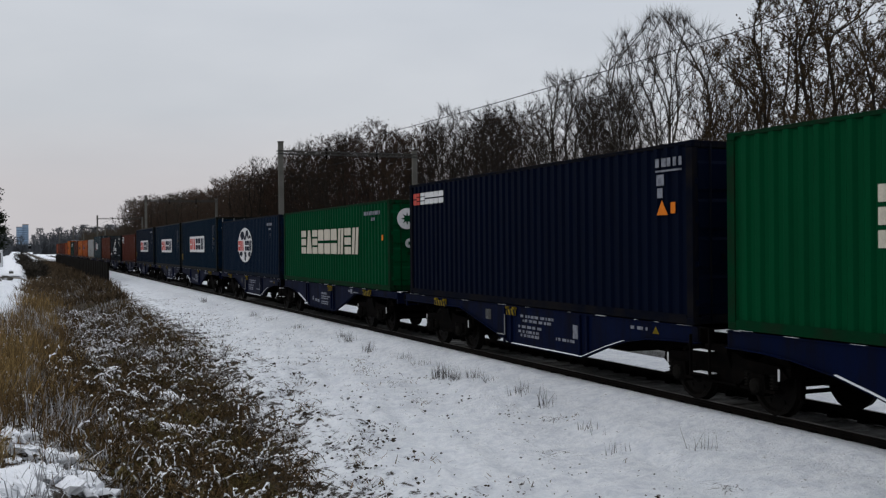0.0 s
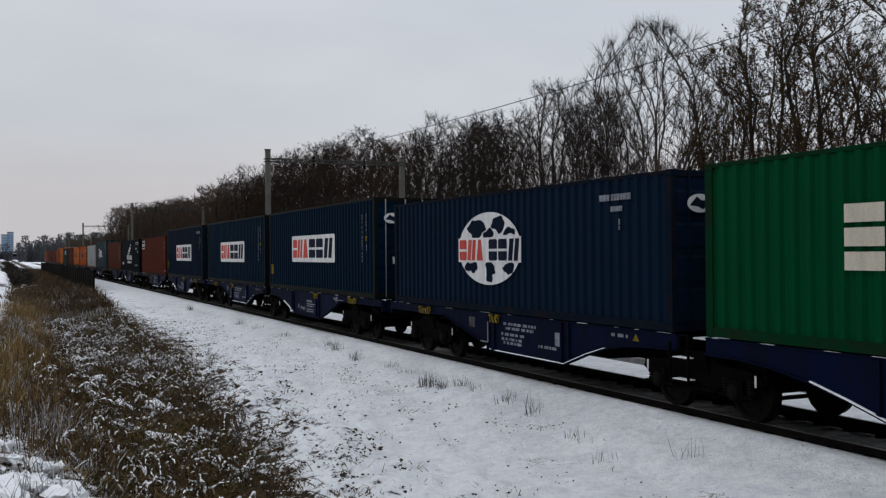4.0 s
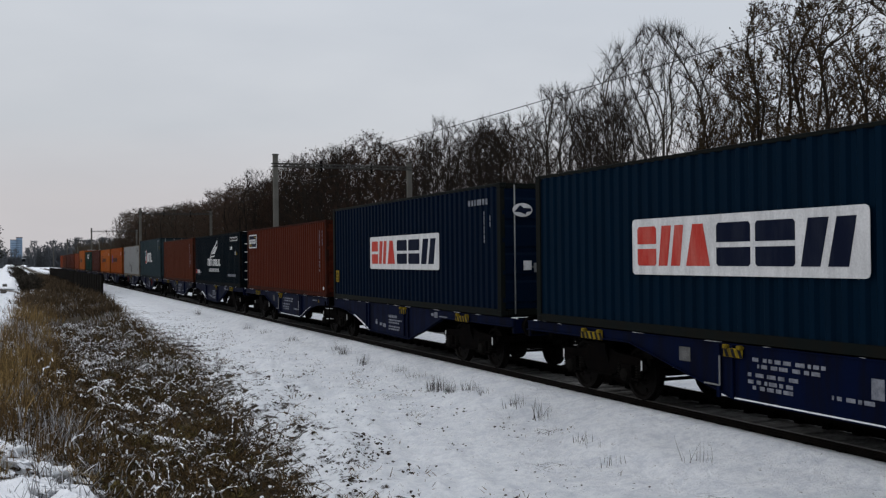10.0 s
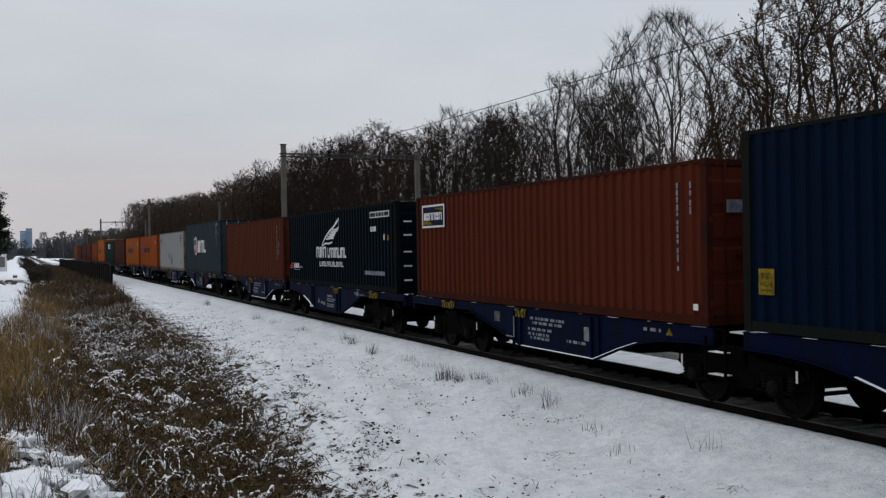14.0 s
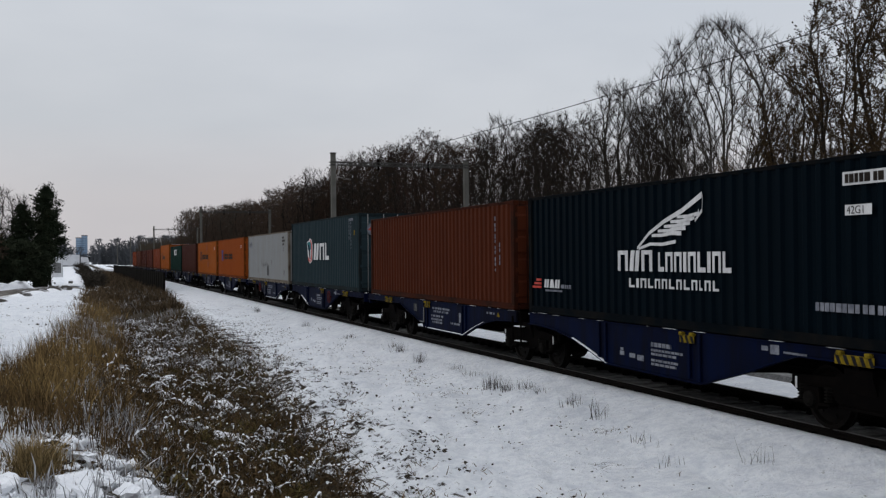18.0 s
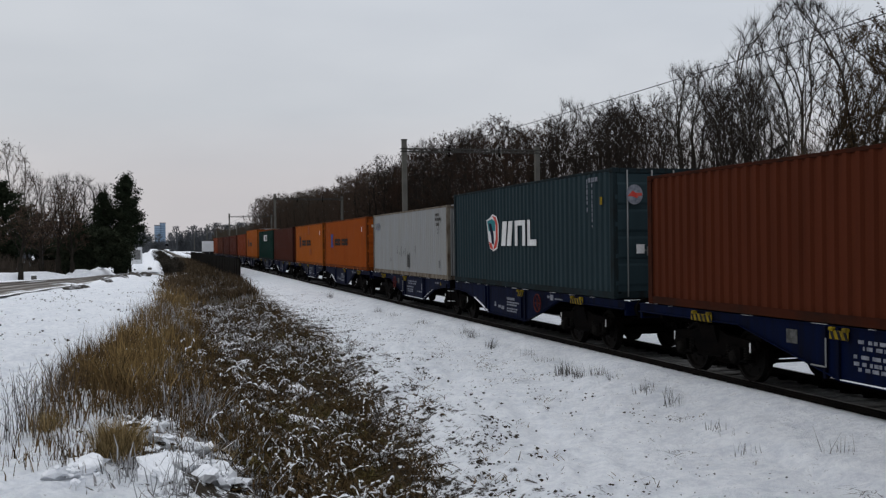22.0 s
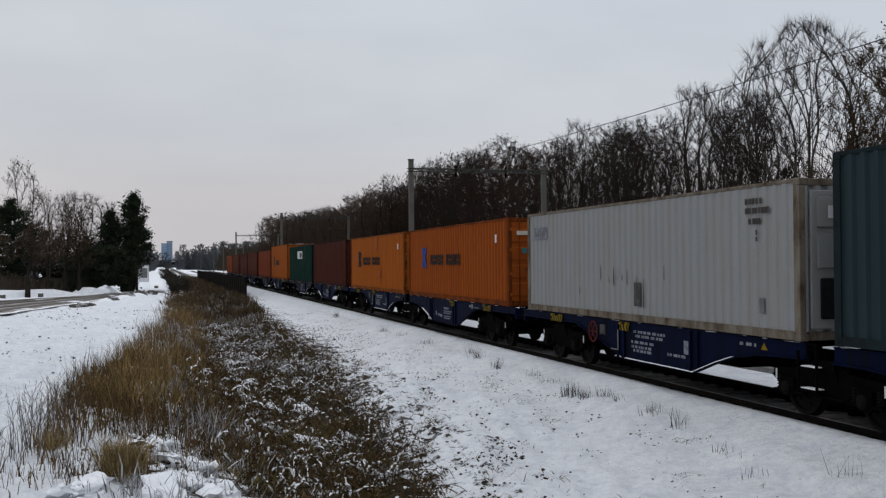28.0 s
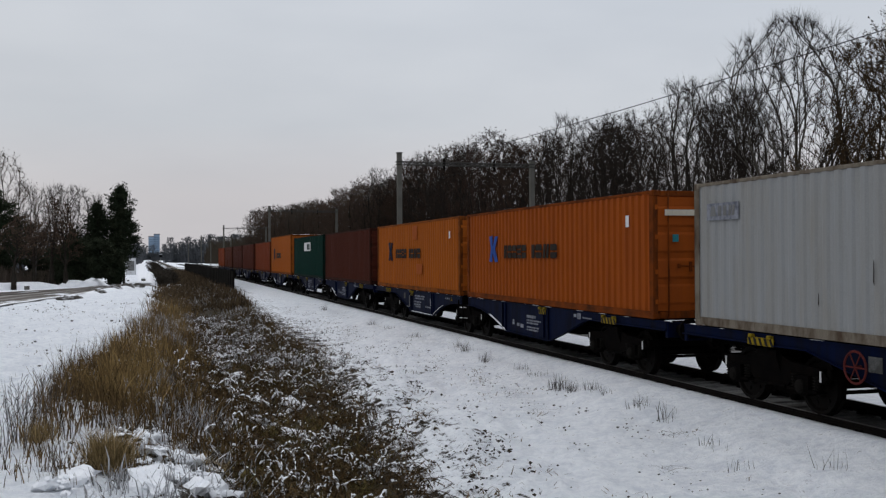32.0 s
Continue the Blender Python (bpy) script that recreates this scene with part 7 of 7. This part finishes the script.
def snowy_lane():
    """The lane that runs on down to the far crossing, still white."""
    bm = bmesh.new()
    rows = [[bm.verts.new((x, y, 0.31)) for x in (a, (a + b) / 2, b)] for a, b, y in ((-1.15, 0.25, 90), (-1.3, 0.05, 113), (-2.5, -0.9, 210), (-4.6, -1.6, 320), (-7.0, -3.6, 550))]
    for p, q in zip(rows[:-1], rows[1:]):
        for k in range(2):
            bm.faces.new((p[k], p[k + 1], q[k + 1], q[k]))
    bmesh.ops.recalc_face_normals(bm, faces=bm.faces)
    ob = link("lane", bm, M["snow"])
    if ob.data.polygons[0].normal.z < 0:
        ob.data.flip_normals()
    tagged(ob, "straight snow-covered lane leading into the distance", "lane", kind="structure")


snowy_lane()


def ploughed_bank(name, pts, h, w, seed):
    """A heap of ploughed snow along a line."""
    rng = random.Random(seed)
    bm = bmesh.new()
    rows = []
    for k, (x, y) in enumerate(pts):
        s = 0.15 if k in (0, len(pts) - 1) else rng.uniform(0.7, 1.15)
        z = float(ground_z(x, y))
        rows.append([bm.verts.new((x + w * (j / 4 - 1) * 1.0, y + rng.uniform(-0.2, 0.2), z - 0.1 + s * h * (1 - (j / 4 - 1) ** 2))) for j in range(9)])
    for p, q in zip(rows[:-1], rows[1:]):
        for k in range(8):
            bm.faces.new((p[k], p[k + 1], q[k + 1], q[k]))
    bmesh.ops.recalc_face_normals(bm, faces=bm.faces)
    bmesh.ops.subdivide_edges(bm, edges=bm.edges[:], cuts=1, use_grid_fill=True, smooth=0.5)
    for v in bm.verts:
        v.co.z += 0.06 * noise.noise(v.co * 1.3)
    tagged(link(name, bm, M["snow"], smooth=True), "ploughed bank of snow beside the road", "snow bank", "snow banks along the road")


ploughed_bank("snow_bank", [(-22 + k * 1.9, 77.5 + k * 1.15) for k in range(9)], 0.72, 1.7, 1)
ploughed_bank("snow_bank", [(-6.6 + k * 0.55, 87.0 - 0.3 * k) for k in range(6)], 0.75, 1.3, 2)
ploughed_bank("snow_bank", [(-4.2 + k * 0.5, 68.5 + k * 2.1) for k in range(7)], 0.28, 0.7, 3)
ploughed_bank("snow_bank", [(-4.9 + k * 0.2, 62.5 + k * 0.8) for k in range(5)], 0.30, 0.7, 4)
ploughed_bank("snow_bank", [(-0.2 + k * 0.02, 95 + k * 6) for k in range(12)], 0.4, 0.6, 5)


# ---------------------------------------------------------------- screen beside the track
def screen_fence():
    root = empty("screen_fence", (0, 0, 0), label="long dark boarded screen fence beside the track", category="fence")
    x, y0, y1, step = 7.0, 89.0, 215.0, 2.8
    post = bay = cap = None
    n = int((y1 - y0) / step)
    for k in range(n + 1):
        y = y0 + k * step
        if post is None:
            post = part("post", box(-0.08, 0.08, -0.08, 0.08, -0.75, 1.36, bevel=0.01), M["fencewood"], root)
            post.location = (x, y, 0)
        else:
            twin(post, root, pose(x, y, 0))
        if k == n:
            break
        if bay is None:
            o = []
            for j in range(8):
                z = -0.6 + j * 0.235
                o += [(0.03, z), (0.03, z + 0.222), (0.012, z + 0.222), (0.012, z + 0.235)]
            bm = prism(o + [(-x, z) for x, z in reversed(o)], "y", 0.02, step - 0.02)
            bay = part("board_panel", bm, M["fencewood"], root)
            bay.location = (x, y, 0)
            cap = part("cap_rail", box(-0.06, 0.06, 0, step, 1.285, 1.325, bevel=0.01), M["fencewood"], root)
            cap.location = (x, y, 0)
        else:
            twin(bay, root, pose(x, y, 0))
            twin(cap, root, pose(x, y, 0))


screen_fence()


# ---------------------------------------------------------------- trees by the road
def clump_tree(name, seed, height, clear, radius, mat, label, n_limb=60, per=60, size=0.16, shape="cone", leaf_share=1.0, group="", trunk_r=0.14):
    """A trunk with limbs whose ends carry many small leaf pieces."""
    rng = random.Random(seed)
    root = empty(name, (0, 0, 0), label=label, category="tree", group=group or "trees beside the road")
    segs = [((0, 0, -0.2), (rng.gauss(0, 0.1), rng.gauss(0, 0.1), height * 0.5), trunk_r, trunk_r * 0.6),
            ((0, 0, height * 0.48), (rng.gauss(0, 0.15), rng.gauss(0, 0.15), height * 0.96), trunk_r * 0.62, 0.02)]
    V, F = [], []
    for k in range(n_limb):
        u = (k + rng.random()) / n_limb
        z = clear + (height - clear) * u
        if shape == "cone":
            rr = radius * (1 - u) ** 0.75 * rng.uniform(0.35, 1.25) + 0.12
            rise = -0.12 * rr
        elif shape == "pine":
            rr = radius * math.sin(math.pi * (0.15 + 0.8 * u)) * rng.uniform(0.45, 1.15)
            rise = 0.25 * rr
        else:
            rr = radius * math.sqrt(max(1 - (2 * u - 1) ** 2, 0.08)) * rng.uniform(0.5, 1.1)
            rise = 0.5 * rr
        a = rng.uniform(0, 6.283)
        tip = (rr * math.cos(a), rr * math.sin(a), z + rise + (rng.gauss(0, 0.25) if shape != "round" else 0))
        segs.append(((0, 0, z - 0.1 - (0.3 * rr if shape == "round" else 0)), tip, 0.035, 0.010))
        for q in range(per):
            if rng.random() > leaf_share:
                continue
            w = rng.random() ** 0.6
            c = Vector((tip[0] * w, tip[1] * w, (z - 0.1) * (1 - w) + tip[2] * w))
            s = size * 1.5 * (0.45 + 0.55 * w)
            c += Vector((rng.gauss(0, s), rng.gauss(0, s), rng.gauss(0, s * 0.7)))
            e = Vector((rng.gauss(0, 1), rng.gauss(0, 1), rng.gauss(0, 0.7))).normalized() * size * rng.uniform(0.5, 1.2)
            f = Vector((rng.gauss(0, 1), rng.gauss(0, 1), rng.gauss(0, 1))).normalized() * size * rng.uniform(0.25, 0.55)
            i = len(V)
            V += [tuple(c - e), tuple(c + f), tuple(c + e), tuple(c - f)]
            F.append((i, i + 1, i + 2, i + 3))
    tubes("trunk", segs[:2], M["bark"], root, "trunk", 6)
    tubes("crown", segs[2:], mat, root, "crown of many small leaf pieces", 3, (V, F))
    return root


def at_ground(t, x, y):
    t.location = (x, y, float(ground_z(x, y)))
    return t


pine, fir = "dark green pine beside the road", "bulky dark green fir beside the road"
at_ground(clump_tree("pine_tree", 31, 7.7, 1.4, 3.2, M["needle"], pine, 110, 110, 0.16, "pine"), -12.4, 92.0)
at_ground(clump_tree("fir_tree", 32, 8.3, 2.4, 1.5, M["needle"], fir, 90, 110, 0.16, "pine"), -2.5, 91.0)
at_ground(clump_tree("fir_tree", 33, 7.0, 0.8, 2.2, M["needle"], fir, 90, 100, 0.16, "cone"), -4.4, 92.0)
at_ground(clump_tree("fir_tree", 34, 6.6, 2.8, 1.5, M["needle"], fir, 70, 90, 0.16, "cone"), -2.2, 93.0)
at_ground(clump_tree("fir_tree", 35, 4.6, 0.4, 2.0, M["needle"], fir, 70, 90, 0.16, "cone"), -6.4, 93.0)
bush = "dense dark evergreen shrub beside the road"
for k, (x, y, h, r) in enumerate(((-3.2, 89.3, 3.4, 1.2), (-4.3, 89.0, 3.8, 1.5), (-5.6, 89.4, 3.8, 1.6), (-6.9, 90.0, 3.2, 1.5), (-2.7, 90.8, 4.4, 0.9), (-7.6, 92.0, 3.0, 1.7), (-9.4, 93.4, 3.0, 1.8), (-12.6, 93.0, 3.0, 1.8))):
    at_ground(clump_tree("evergreen_shrub", 50 + k, h, 0.1, r, M["evergreen"], bush, 60, 100, 0.13, "round", 1.0, "shrubs beside the road", 0.06), x, y)
withered = "young roadside tree with withered brown leaves"
for k, (x, y, h, r) in enumerate(((-10.13, 83.6, 6.3, 1.9), (-9.4, 91.5, 6.0, 1.7), (-7.73, 87.3, 7.6, 2.0), (-6.6, 86.6, 5.8, 1.5), (-13.4, 88.0, 5.6, 1.8), (-8.9, 86.0, 5.4, 1.5))):
    t = at_ground(bare_tree(60 + k, h, 1, 0.05, (16, 8, 5), (M["bark"], M["rustleaf"]), withered, 0.85, 0.72, 0.045, 0.13, 0.008, 2.0, 0.10), x, y)
    t["group"] = "young trees along the road"
for k, (x, y, h, r) in enumerate(((-12.1, 96.0, 11.9, 2.5), (-6.2, 97.0, 8.9, 1.8), (-4.9, 99.0, 8.4, 1.7), (-8.2, 99.0, 9.2, 2.0), (-9.4, 97.0, 8.8, 2.1), (-7.2, 96.0, 9.0, 1.9),
                                  (-11.0, 98.0, 9.4, 2.0), (-16.5, 97.0, 9.0, 2.2), (-19.5, 95.0, 8.4, 2.2))):
    at_ground(wood_tree(80 + k, h, 0.18, r, "round", 3, 260, 8, 0.9, (M["bark"], M["leaftwig"] if k == 0 else M["twig"]), "bare tree behind the roadside shrubs", 0.5 if k == 0 else 0.05, 0.07, 0.0075, 0.75), x, y)["group"] = "trees beside the road"


for k, (x, y, h, r) in enumerate(((0.95, 97.0, 1.0, 0.6), (1.2, 102.0, 1.2, 0.7), (1.0, 108.0, 1.2, 0.7), (1.5, 114.0, 1.4, 0.8), (2.1, 128.0, 1.7, 1.0), (1.5, 134.0, 1.7, 1.0), (0.9, 140.0, 1.8, 1.0), (0.6, 148.0, 1.7, 1.0), (2.6, 122.0, 1.5, 0.9), (0.4, 158.0, 1.8, 1.1))):
    at_ground(clump_tree("lane_shrub", 90 + k, h, 0.05, r, M["duskleaf"], "dark leafless shrub beside the snowy lane", 40, 40, 0.10, "round", 1.0, "shrubs beside the lane", 0.04), x, y)["category"] = "shrub"


def slush_heap(x, y, w, h, seed):
    """A low lump of dirty ploughed snow."""
    bm = bmesh.new()
    bmesh.ops.create_icosphere(bm, subdivisions=3, radius=1.0)
    for v in bm.verts:
        k = 1 + 0.5 * noise.noise(v.co * 1.7 + Vector((seed * 7, 0, 0))) + 0.3 * noise.noise(v.co * 4.0 + Vector((0, seed * 3, 0)))
        v.co = Vector((v.co.x * w * k, v.co.y * w * 0.6 * k, v.co.z * h * k))
    ob = link("slush_lump", bm, M["dirtysnow"], smooth=True)
    ob.location = (x, y, float(ground_z(x, y)))
    tagged(ob, "low lump of dirty grey slush beside the road", "slush heap", "lumps of slush along the road")


M["dirtysnow"] = surface("dirty_slush", (0.085, 0.078, 0.070), 0.85, 0.0, (0.62, 0.63, 0.65), 0.9, 1.6, 12, 0.2, 0.6, (1, 1, 1), 0.0, (0.50, 0.60))
for k, (x, y, w, h) in enumerate(((-4.55, 61.0, 0.55, 0.22), (-4.1, 61.6, 0.35, 0.18), (-2.4, 75.5, 0.5, 0.30), (-1.7, 79.0, 0.55, 0.35), (-1.0, 81.0, 0.5, 0.3), (-3.2, 71.0, 0.4, 0.2))):
    slush_heap(x, y, w, h, k)


def hedge():
    rng = np.random.RandomState(8)
    segs = []
    for k in range(3200):
        x = -24 + 17.5 * rng.rand()
        y = 93.5 + rng.normal(0, 0.8) + 0.1 * x
        h = rng.uniform(0.9, 1.7) + 1.1 * np.clip((-10.5 - x) / 4, 0, 1)
        e = (x + rng.normal(0, 0.25), y + rng.normal(0, 0.25), h)
        m = (x + rng.normal(0, 0.12), y + rng.normal(0, 0.12), h * 0.55)
        segs += [((x, y, -0.1), m, 0.022, 0.015), (m, e, 0.015, 0.008), (m, (m[0] + rng.normal(0, 0.3), m[1] + rng.normal(0, 0.3), h * rng.uniform(0.6, 1.0)), 0.012, 0.007)]
    tagged(tubes("brown_hedge", segs, M["hedgewood"]), "brown leafless hedge behind the road", "hedge", kind="stuff")


hedge()


def garden_fence():
    root = empty("garden_fence", (0, 0, 0), label="low grey-brown board fence behind the road", category="fence")
    for k in range(9):
        x = -9.6 + k * 0.55
        p = part("board_panel", box(x, x + 0.52, 91.6, 91.66, 0.0, 1.45), M["duskwood"], root)
        part("post", box(x - 0.05, x + 0.02, 91.55, 91.7, -0.1, 1.5), M["duskwood"], root)


garden_fence()


def lamp_post(x, y, h):
    root = empty("street_lamp", (x, y, float(ground_z(x, y))), label="slim grey street lamp beside the road", category="street lamp", group="lamps along the road")
    part("pole", rod(bmesh.new(), (0, 0, -0.2), (0, 0, h), 0.05, 8, 0.035), M["steelgrey"], root)
    part("arm", rod(bmesh.new(), (0, 0, h - 0.05), (0.35, 0, h + 0.05), 0.025, 6), M["steelgrey"], root)
    part("lantern", box(0.25, 0.6, -0.1, 0.1, h + 0.04, h + 0.16, bevel=0.03), M["steelgrey"], root)


lamp_post(-8.95, 88.0, 3.4)
for k, (x, y) in enumerate(((-11.4, 80.0), (-9.0, 82.0), (-0.6, 99.0))):
    b = empty("bollard", (x, y, float(ground_z(x, y))), label="short grey bollard capped with snow", category="bollard", group="bollards along the road")
    part("stump", rod(bmesh.new(), (0, 0, -0.1), (0, 0, 0.32), 0.20, 10), M["concrete"], b)
    part("snow_cap", rod(bmesh.new(), (0, 0, 0.32), (0, 0, 0.44), 0.21, 10, 0.10), M["snow"], b, "cap of snow")

board = empty("notice_board", (-2.45, 140.0, 0.0), label="white notice board on two posts beside the road", category="sign")
part("panel", box(-0.65, 0.65, -0.03, 0.03, 0.25, 2.45, bevel=0.01), M["lorrywhite"], board)
part("panel_picture", box(-0.45, 0.45, -0.04, -0.0305, 0.8, 2.1), M["patchgrey"], board)
for px in (-0.6, 0.6):
    part("post", rod(bmesh.new(), (px, 0, -0.2), (px, 0, 2.4), 0.04, 6), M["galv"], board)


# ---------------------------------------------------------------- distance
# pane colour kept pale: the haze of the distance is put into it
M["towerpane"] = surface("hazy_window_band", (0.11, 0.155, 0.215), 0.4, 0.0, (0.14, 0.19, 0.25), 0.5, 0.2, 2, 0.1, 0)


def tower_block(x, y, w, d, h, floors, label):
    root = empty("tower_block", (x, y, 0), label=label, category="tower block", group="towers on the skyline")
    part("wall", box(-w / 2, w / 2, -d / 2, d / 2, 0, h), M["glassblue"], root)
    part("roof", box(-w / 2 - 0.3, w / 2 + 0.3, -d / 2 - 0.3, d / 2 + 0.3, h, h + 1.0), M["brickgrey"], root)
    pane = None
    for f in range(floors):
        z = 3 + f * (h - 5) / floors
        for k in range(4):
            xx = -w / 2 + (k + 0.5) * w / 4
            if pane is None:
                pane = part("window", box(-w * 0.10, w * 0.10, -0.06, 0.06, 0.0, 1.5), M["towerpane"], root)
                pane.location = (xx, -d / 2 - 0.04, z)
            else:
                twin(pane, root, pose(xx, -d / 2 - 0.04, z))


tower_block(1.75, 1500, 7.5, 14, 32.5, 9, "bluish grey tower block on the skyline")
tower_block(9.6, 1506, 8.0, 14, 36.0, 10, "taller bluish grey tower block on the skyline")


def far_house(x, y, w, d, h, label):
    root = empty("far_building", (x, y, 0), label=label, category="building", group="low buildings in the distance")
    part("wall", box(-w / 2, w / 2, -d / 2, d / 2, -0.5, h), M["brickgrey"], root)
    part("roof", prism([(-w / 2 - 0.4, h), (w / 2 + 0.4, h), (0, h + w * 0.22)], "y", -d / 2 - 0.3, d / 2 + 0.3), M["snow"], root, "snow-covered roof")
    pane = None
    for k in range(max(2, int(w / 3))):
        xx = -w / 2 + 1.2 + k * (w - 2.4) / max(1, int(w / 3) - 1)
        if pane is None:
            pane = part("window", box(-0.5, 0.5, -0.05, 0.05, 0, 1.2), M["mark_navy"], root)
            pane.location = (xx, -d / 2 - 0.03, 1.0)
        else:
            twin(pane, root, pose(xx, -d / 2 - 0.03, 1.0))


far_house(-9.0, 1150, 14, 10, 5.0, "low snow-roofed building far down the road")
far_house(26, 1180, 18, 10, 6.0, "low snow-roofed building beyond the crossing")


def crossing_light(x, y):
    root = empty("crossing_signal", (x, y, 0), label="dark crossing signal on a pole", category="signal", group="signals at the level crossing")
    part("pole", rod(bmesh.new(), (0, 0, -0.2), (0, 0, 3.2), 0.06, 6), M["galv"], root)
    part("head", box(-0.35, 0.35, -0.1, 0.1, 2.6, 3.3, bevel=0.03), M["black"], root)
    part("snow_cap", box(-0.36, 0.36, -0.12, 0.12, 3.3, 3.36), M["snow"], root)


crossing_light(2.6, 262)
strip("crossing_road", -60, 60, 256, 266, -0.2, 0.0, M["slush"], "snowy road of the level crossing", 4, 0.0)


def lorry():
    """A white box lorry that crosses the line far away."""
    root = empty("lorry", (-82.2, 260, 0.1), label="white box lorry driving over the far crossing", category="lorry")
    part("box_body", box(-5.6, 1.7, -1.25, 1.25, 1.0, 3.6, bevel=0.04), M["lorrywhite"], root, "white box body")
    part("chassis", box(-5.4, 3.6, -0.5, 0.5, 0.75, 0.98), M["black"], root)
    cab = part("cab", prism([(2.0, 0.6), (3.9, 0.6), (3.95, 1.7), (3.6, 2.9), (2.0, 3.1)], "y", -1.2, 1.2), M["lorrywhite"], root, "white cab")
    part("windscreen", prism([(3.97, 1.75), (3.99, 1.75), (3.66, 2.75), (3.64, 2.75)], "y", -1.05, 1.05), M["mark_navy"], cab)
    wheels = []
    for x in (-4.4, -3.3, 2.9):
        for y in (-1.05, 1.05):
            w = part("wheel", rod(rod(bmesh.new(), (0, -0.14, 0), (0, 0.14, 0), 0.5, 14), (0, -0.16, 0), (0, 0.16, 0), 0.22, 8), M["black"], root)
            w.location = (x, y, 0.5)
            wheels.append((w, x, y))
    return root, wheels


LORRY, LORRY_WHEELS = lorry()
TRAVEL = (
    (0, -55.70), (0.5, -52.22), (1, -48.81), (1.5, -45.43), (2, -42.09), (2.5, -38.79), (3, -35.52), (3.5,
    -32.29), (4, -29.10), (4.5, -25.96), (5, -22.87), (5.5, -19.83), (6, -16.85), (6.5, -13.92), (7, -11.05),
    (7.5, -8.23), (8, -5.46), (8.5, -2.73), (9, -0.06), (9.5, 2.58), (10, 5.19), (10.5, 7.76), (11, 10.29), (11.5,
    12.80), (12, 15.28), (12.5, 17.74), (13, 20.17), (13.5, 22.57), (14, 24.94), (14.5, 27.28), (15, 29.60),
    (15.5, 31.88), (16, 34.12), (16.5, 36.33), (17, 38.49), (17.5, 40.62), (18, 42.70), (18.5, 44.75), (19,
    46.75), (19.5, 48.71), (20, 50.63), (20.5, 52.51), (21, 54.36), (21.5, 56.17), (22, 57.96), (22.5, 59.71),
    (23, 61.45), (23.5, 63.16), (24, 64.85), (24.5, 66.52), (25, 68.17), (25.5, 69.79), (26, 71.39), (26.5,
    72.96), (27, 74.48), (27.5, 75.97), (28, 77.40), (28.5, 78.77), (29, 80.07), (29.5, 81.31), (30, 82.47),
    (30.5, 83.58), (31, 84.65), (31.5, 85.71), (32, 86.81),
)


def motions():
    """The train rolls past, slowing down; its wheels turn with it."""
    for i, (box_root, _) in BOXES.items():
        walk(box_root, [(t, pose(FACE, berth(i) - s, DECK)) for t, s in TRAVEL])
    ts, ss = [t for t, _ in TRAVEL], [s for _, s in TRAVEL]
    s0, s1 = ss[0], ss[-1]
    n = int((s1 - s0) / (WHEEL * radians(80))) + 1
    stops = [(float(np.interp(s0 + (s1 - s0) * k / n, ss, ts)), s0 + (s1 - s0) * k / n) for k in range(n + 1)]
    for k, (root, spun) in WAGONS.items():
        at = berth(2 * k + 1) - 0.41
        walk(root, [(t, pose(MID, at - s, 0)) for t, s in TRAVEL])
        for ws in spun:
            walk(ws, [(t, pose(0, ws["axle_at"], WHEEL, math.degrees((s - s0) / WHEEL))) for t, s in stops])
    drive = [(t, 5.55 + 4.5 * (t - 19.5)) for t in range(0, 25, 2)] + [(26.0, 32.0), (28.0, 33.6), (32.0, 34.0)]
    walk(LORRY, [(t, pose(x, 260, 0.1)) for t, x in drive])
    dt, dx = [t for t, _ in drive], [x for _, x in drive]
    turn = [(k / 6, math.degrees((float(np.interp(k / 6, dt, dx)) - dx[0]) / 0.5)) for k in range(193)]
    for w, x, y in LORRY_WHEELS:
        walk(w, [(t, pose(x, y, 0.5, 0, a, 0)) for t, a in turn])


motions()
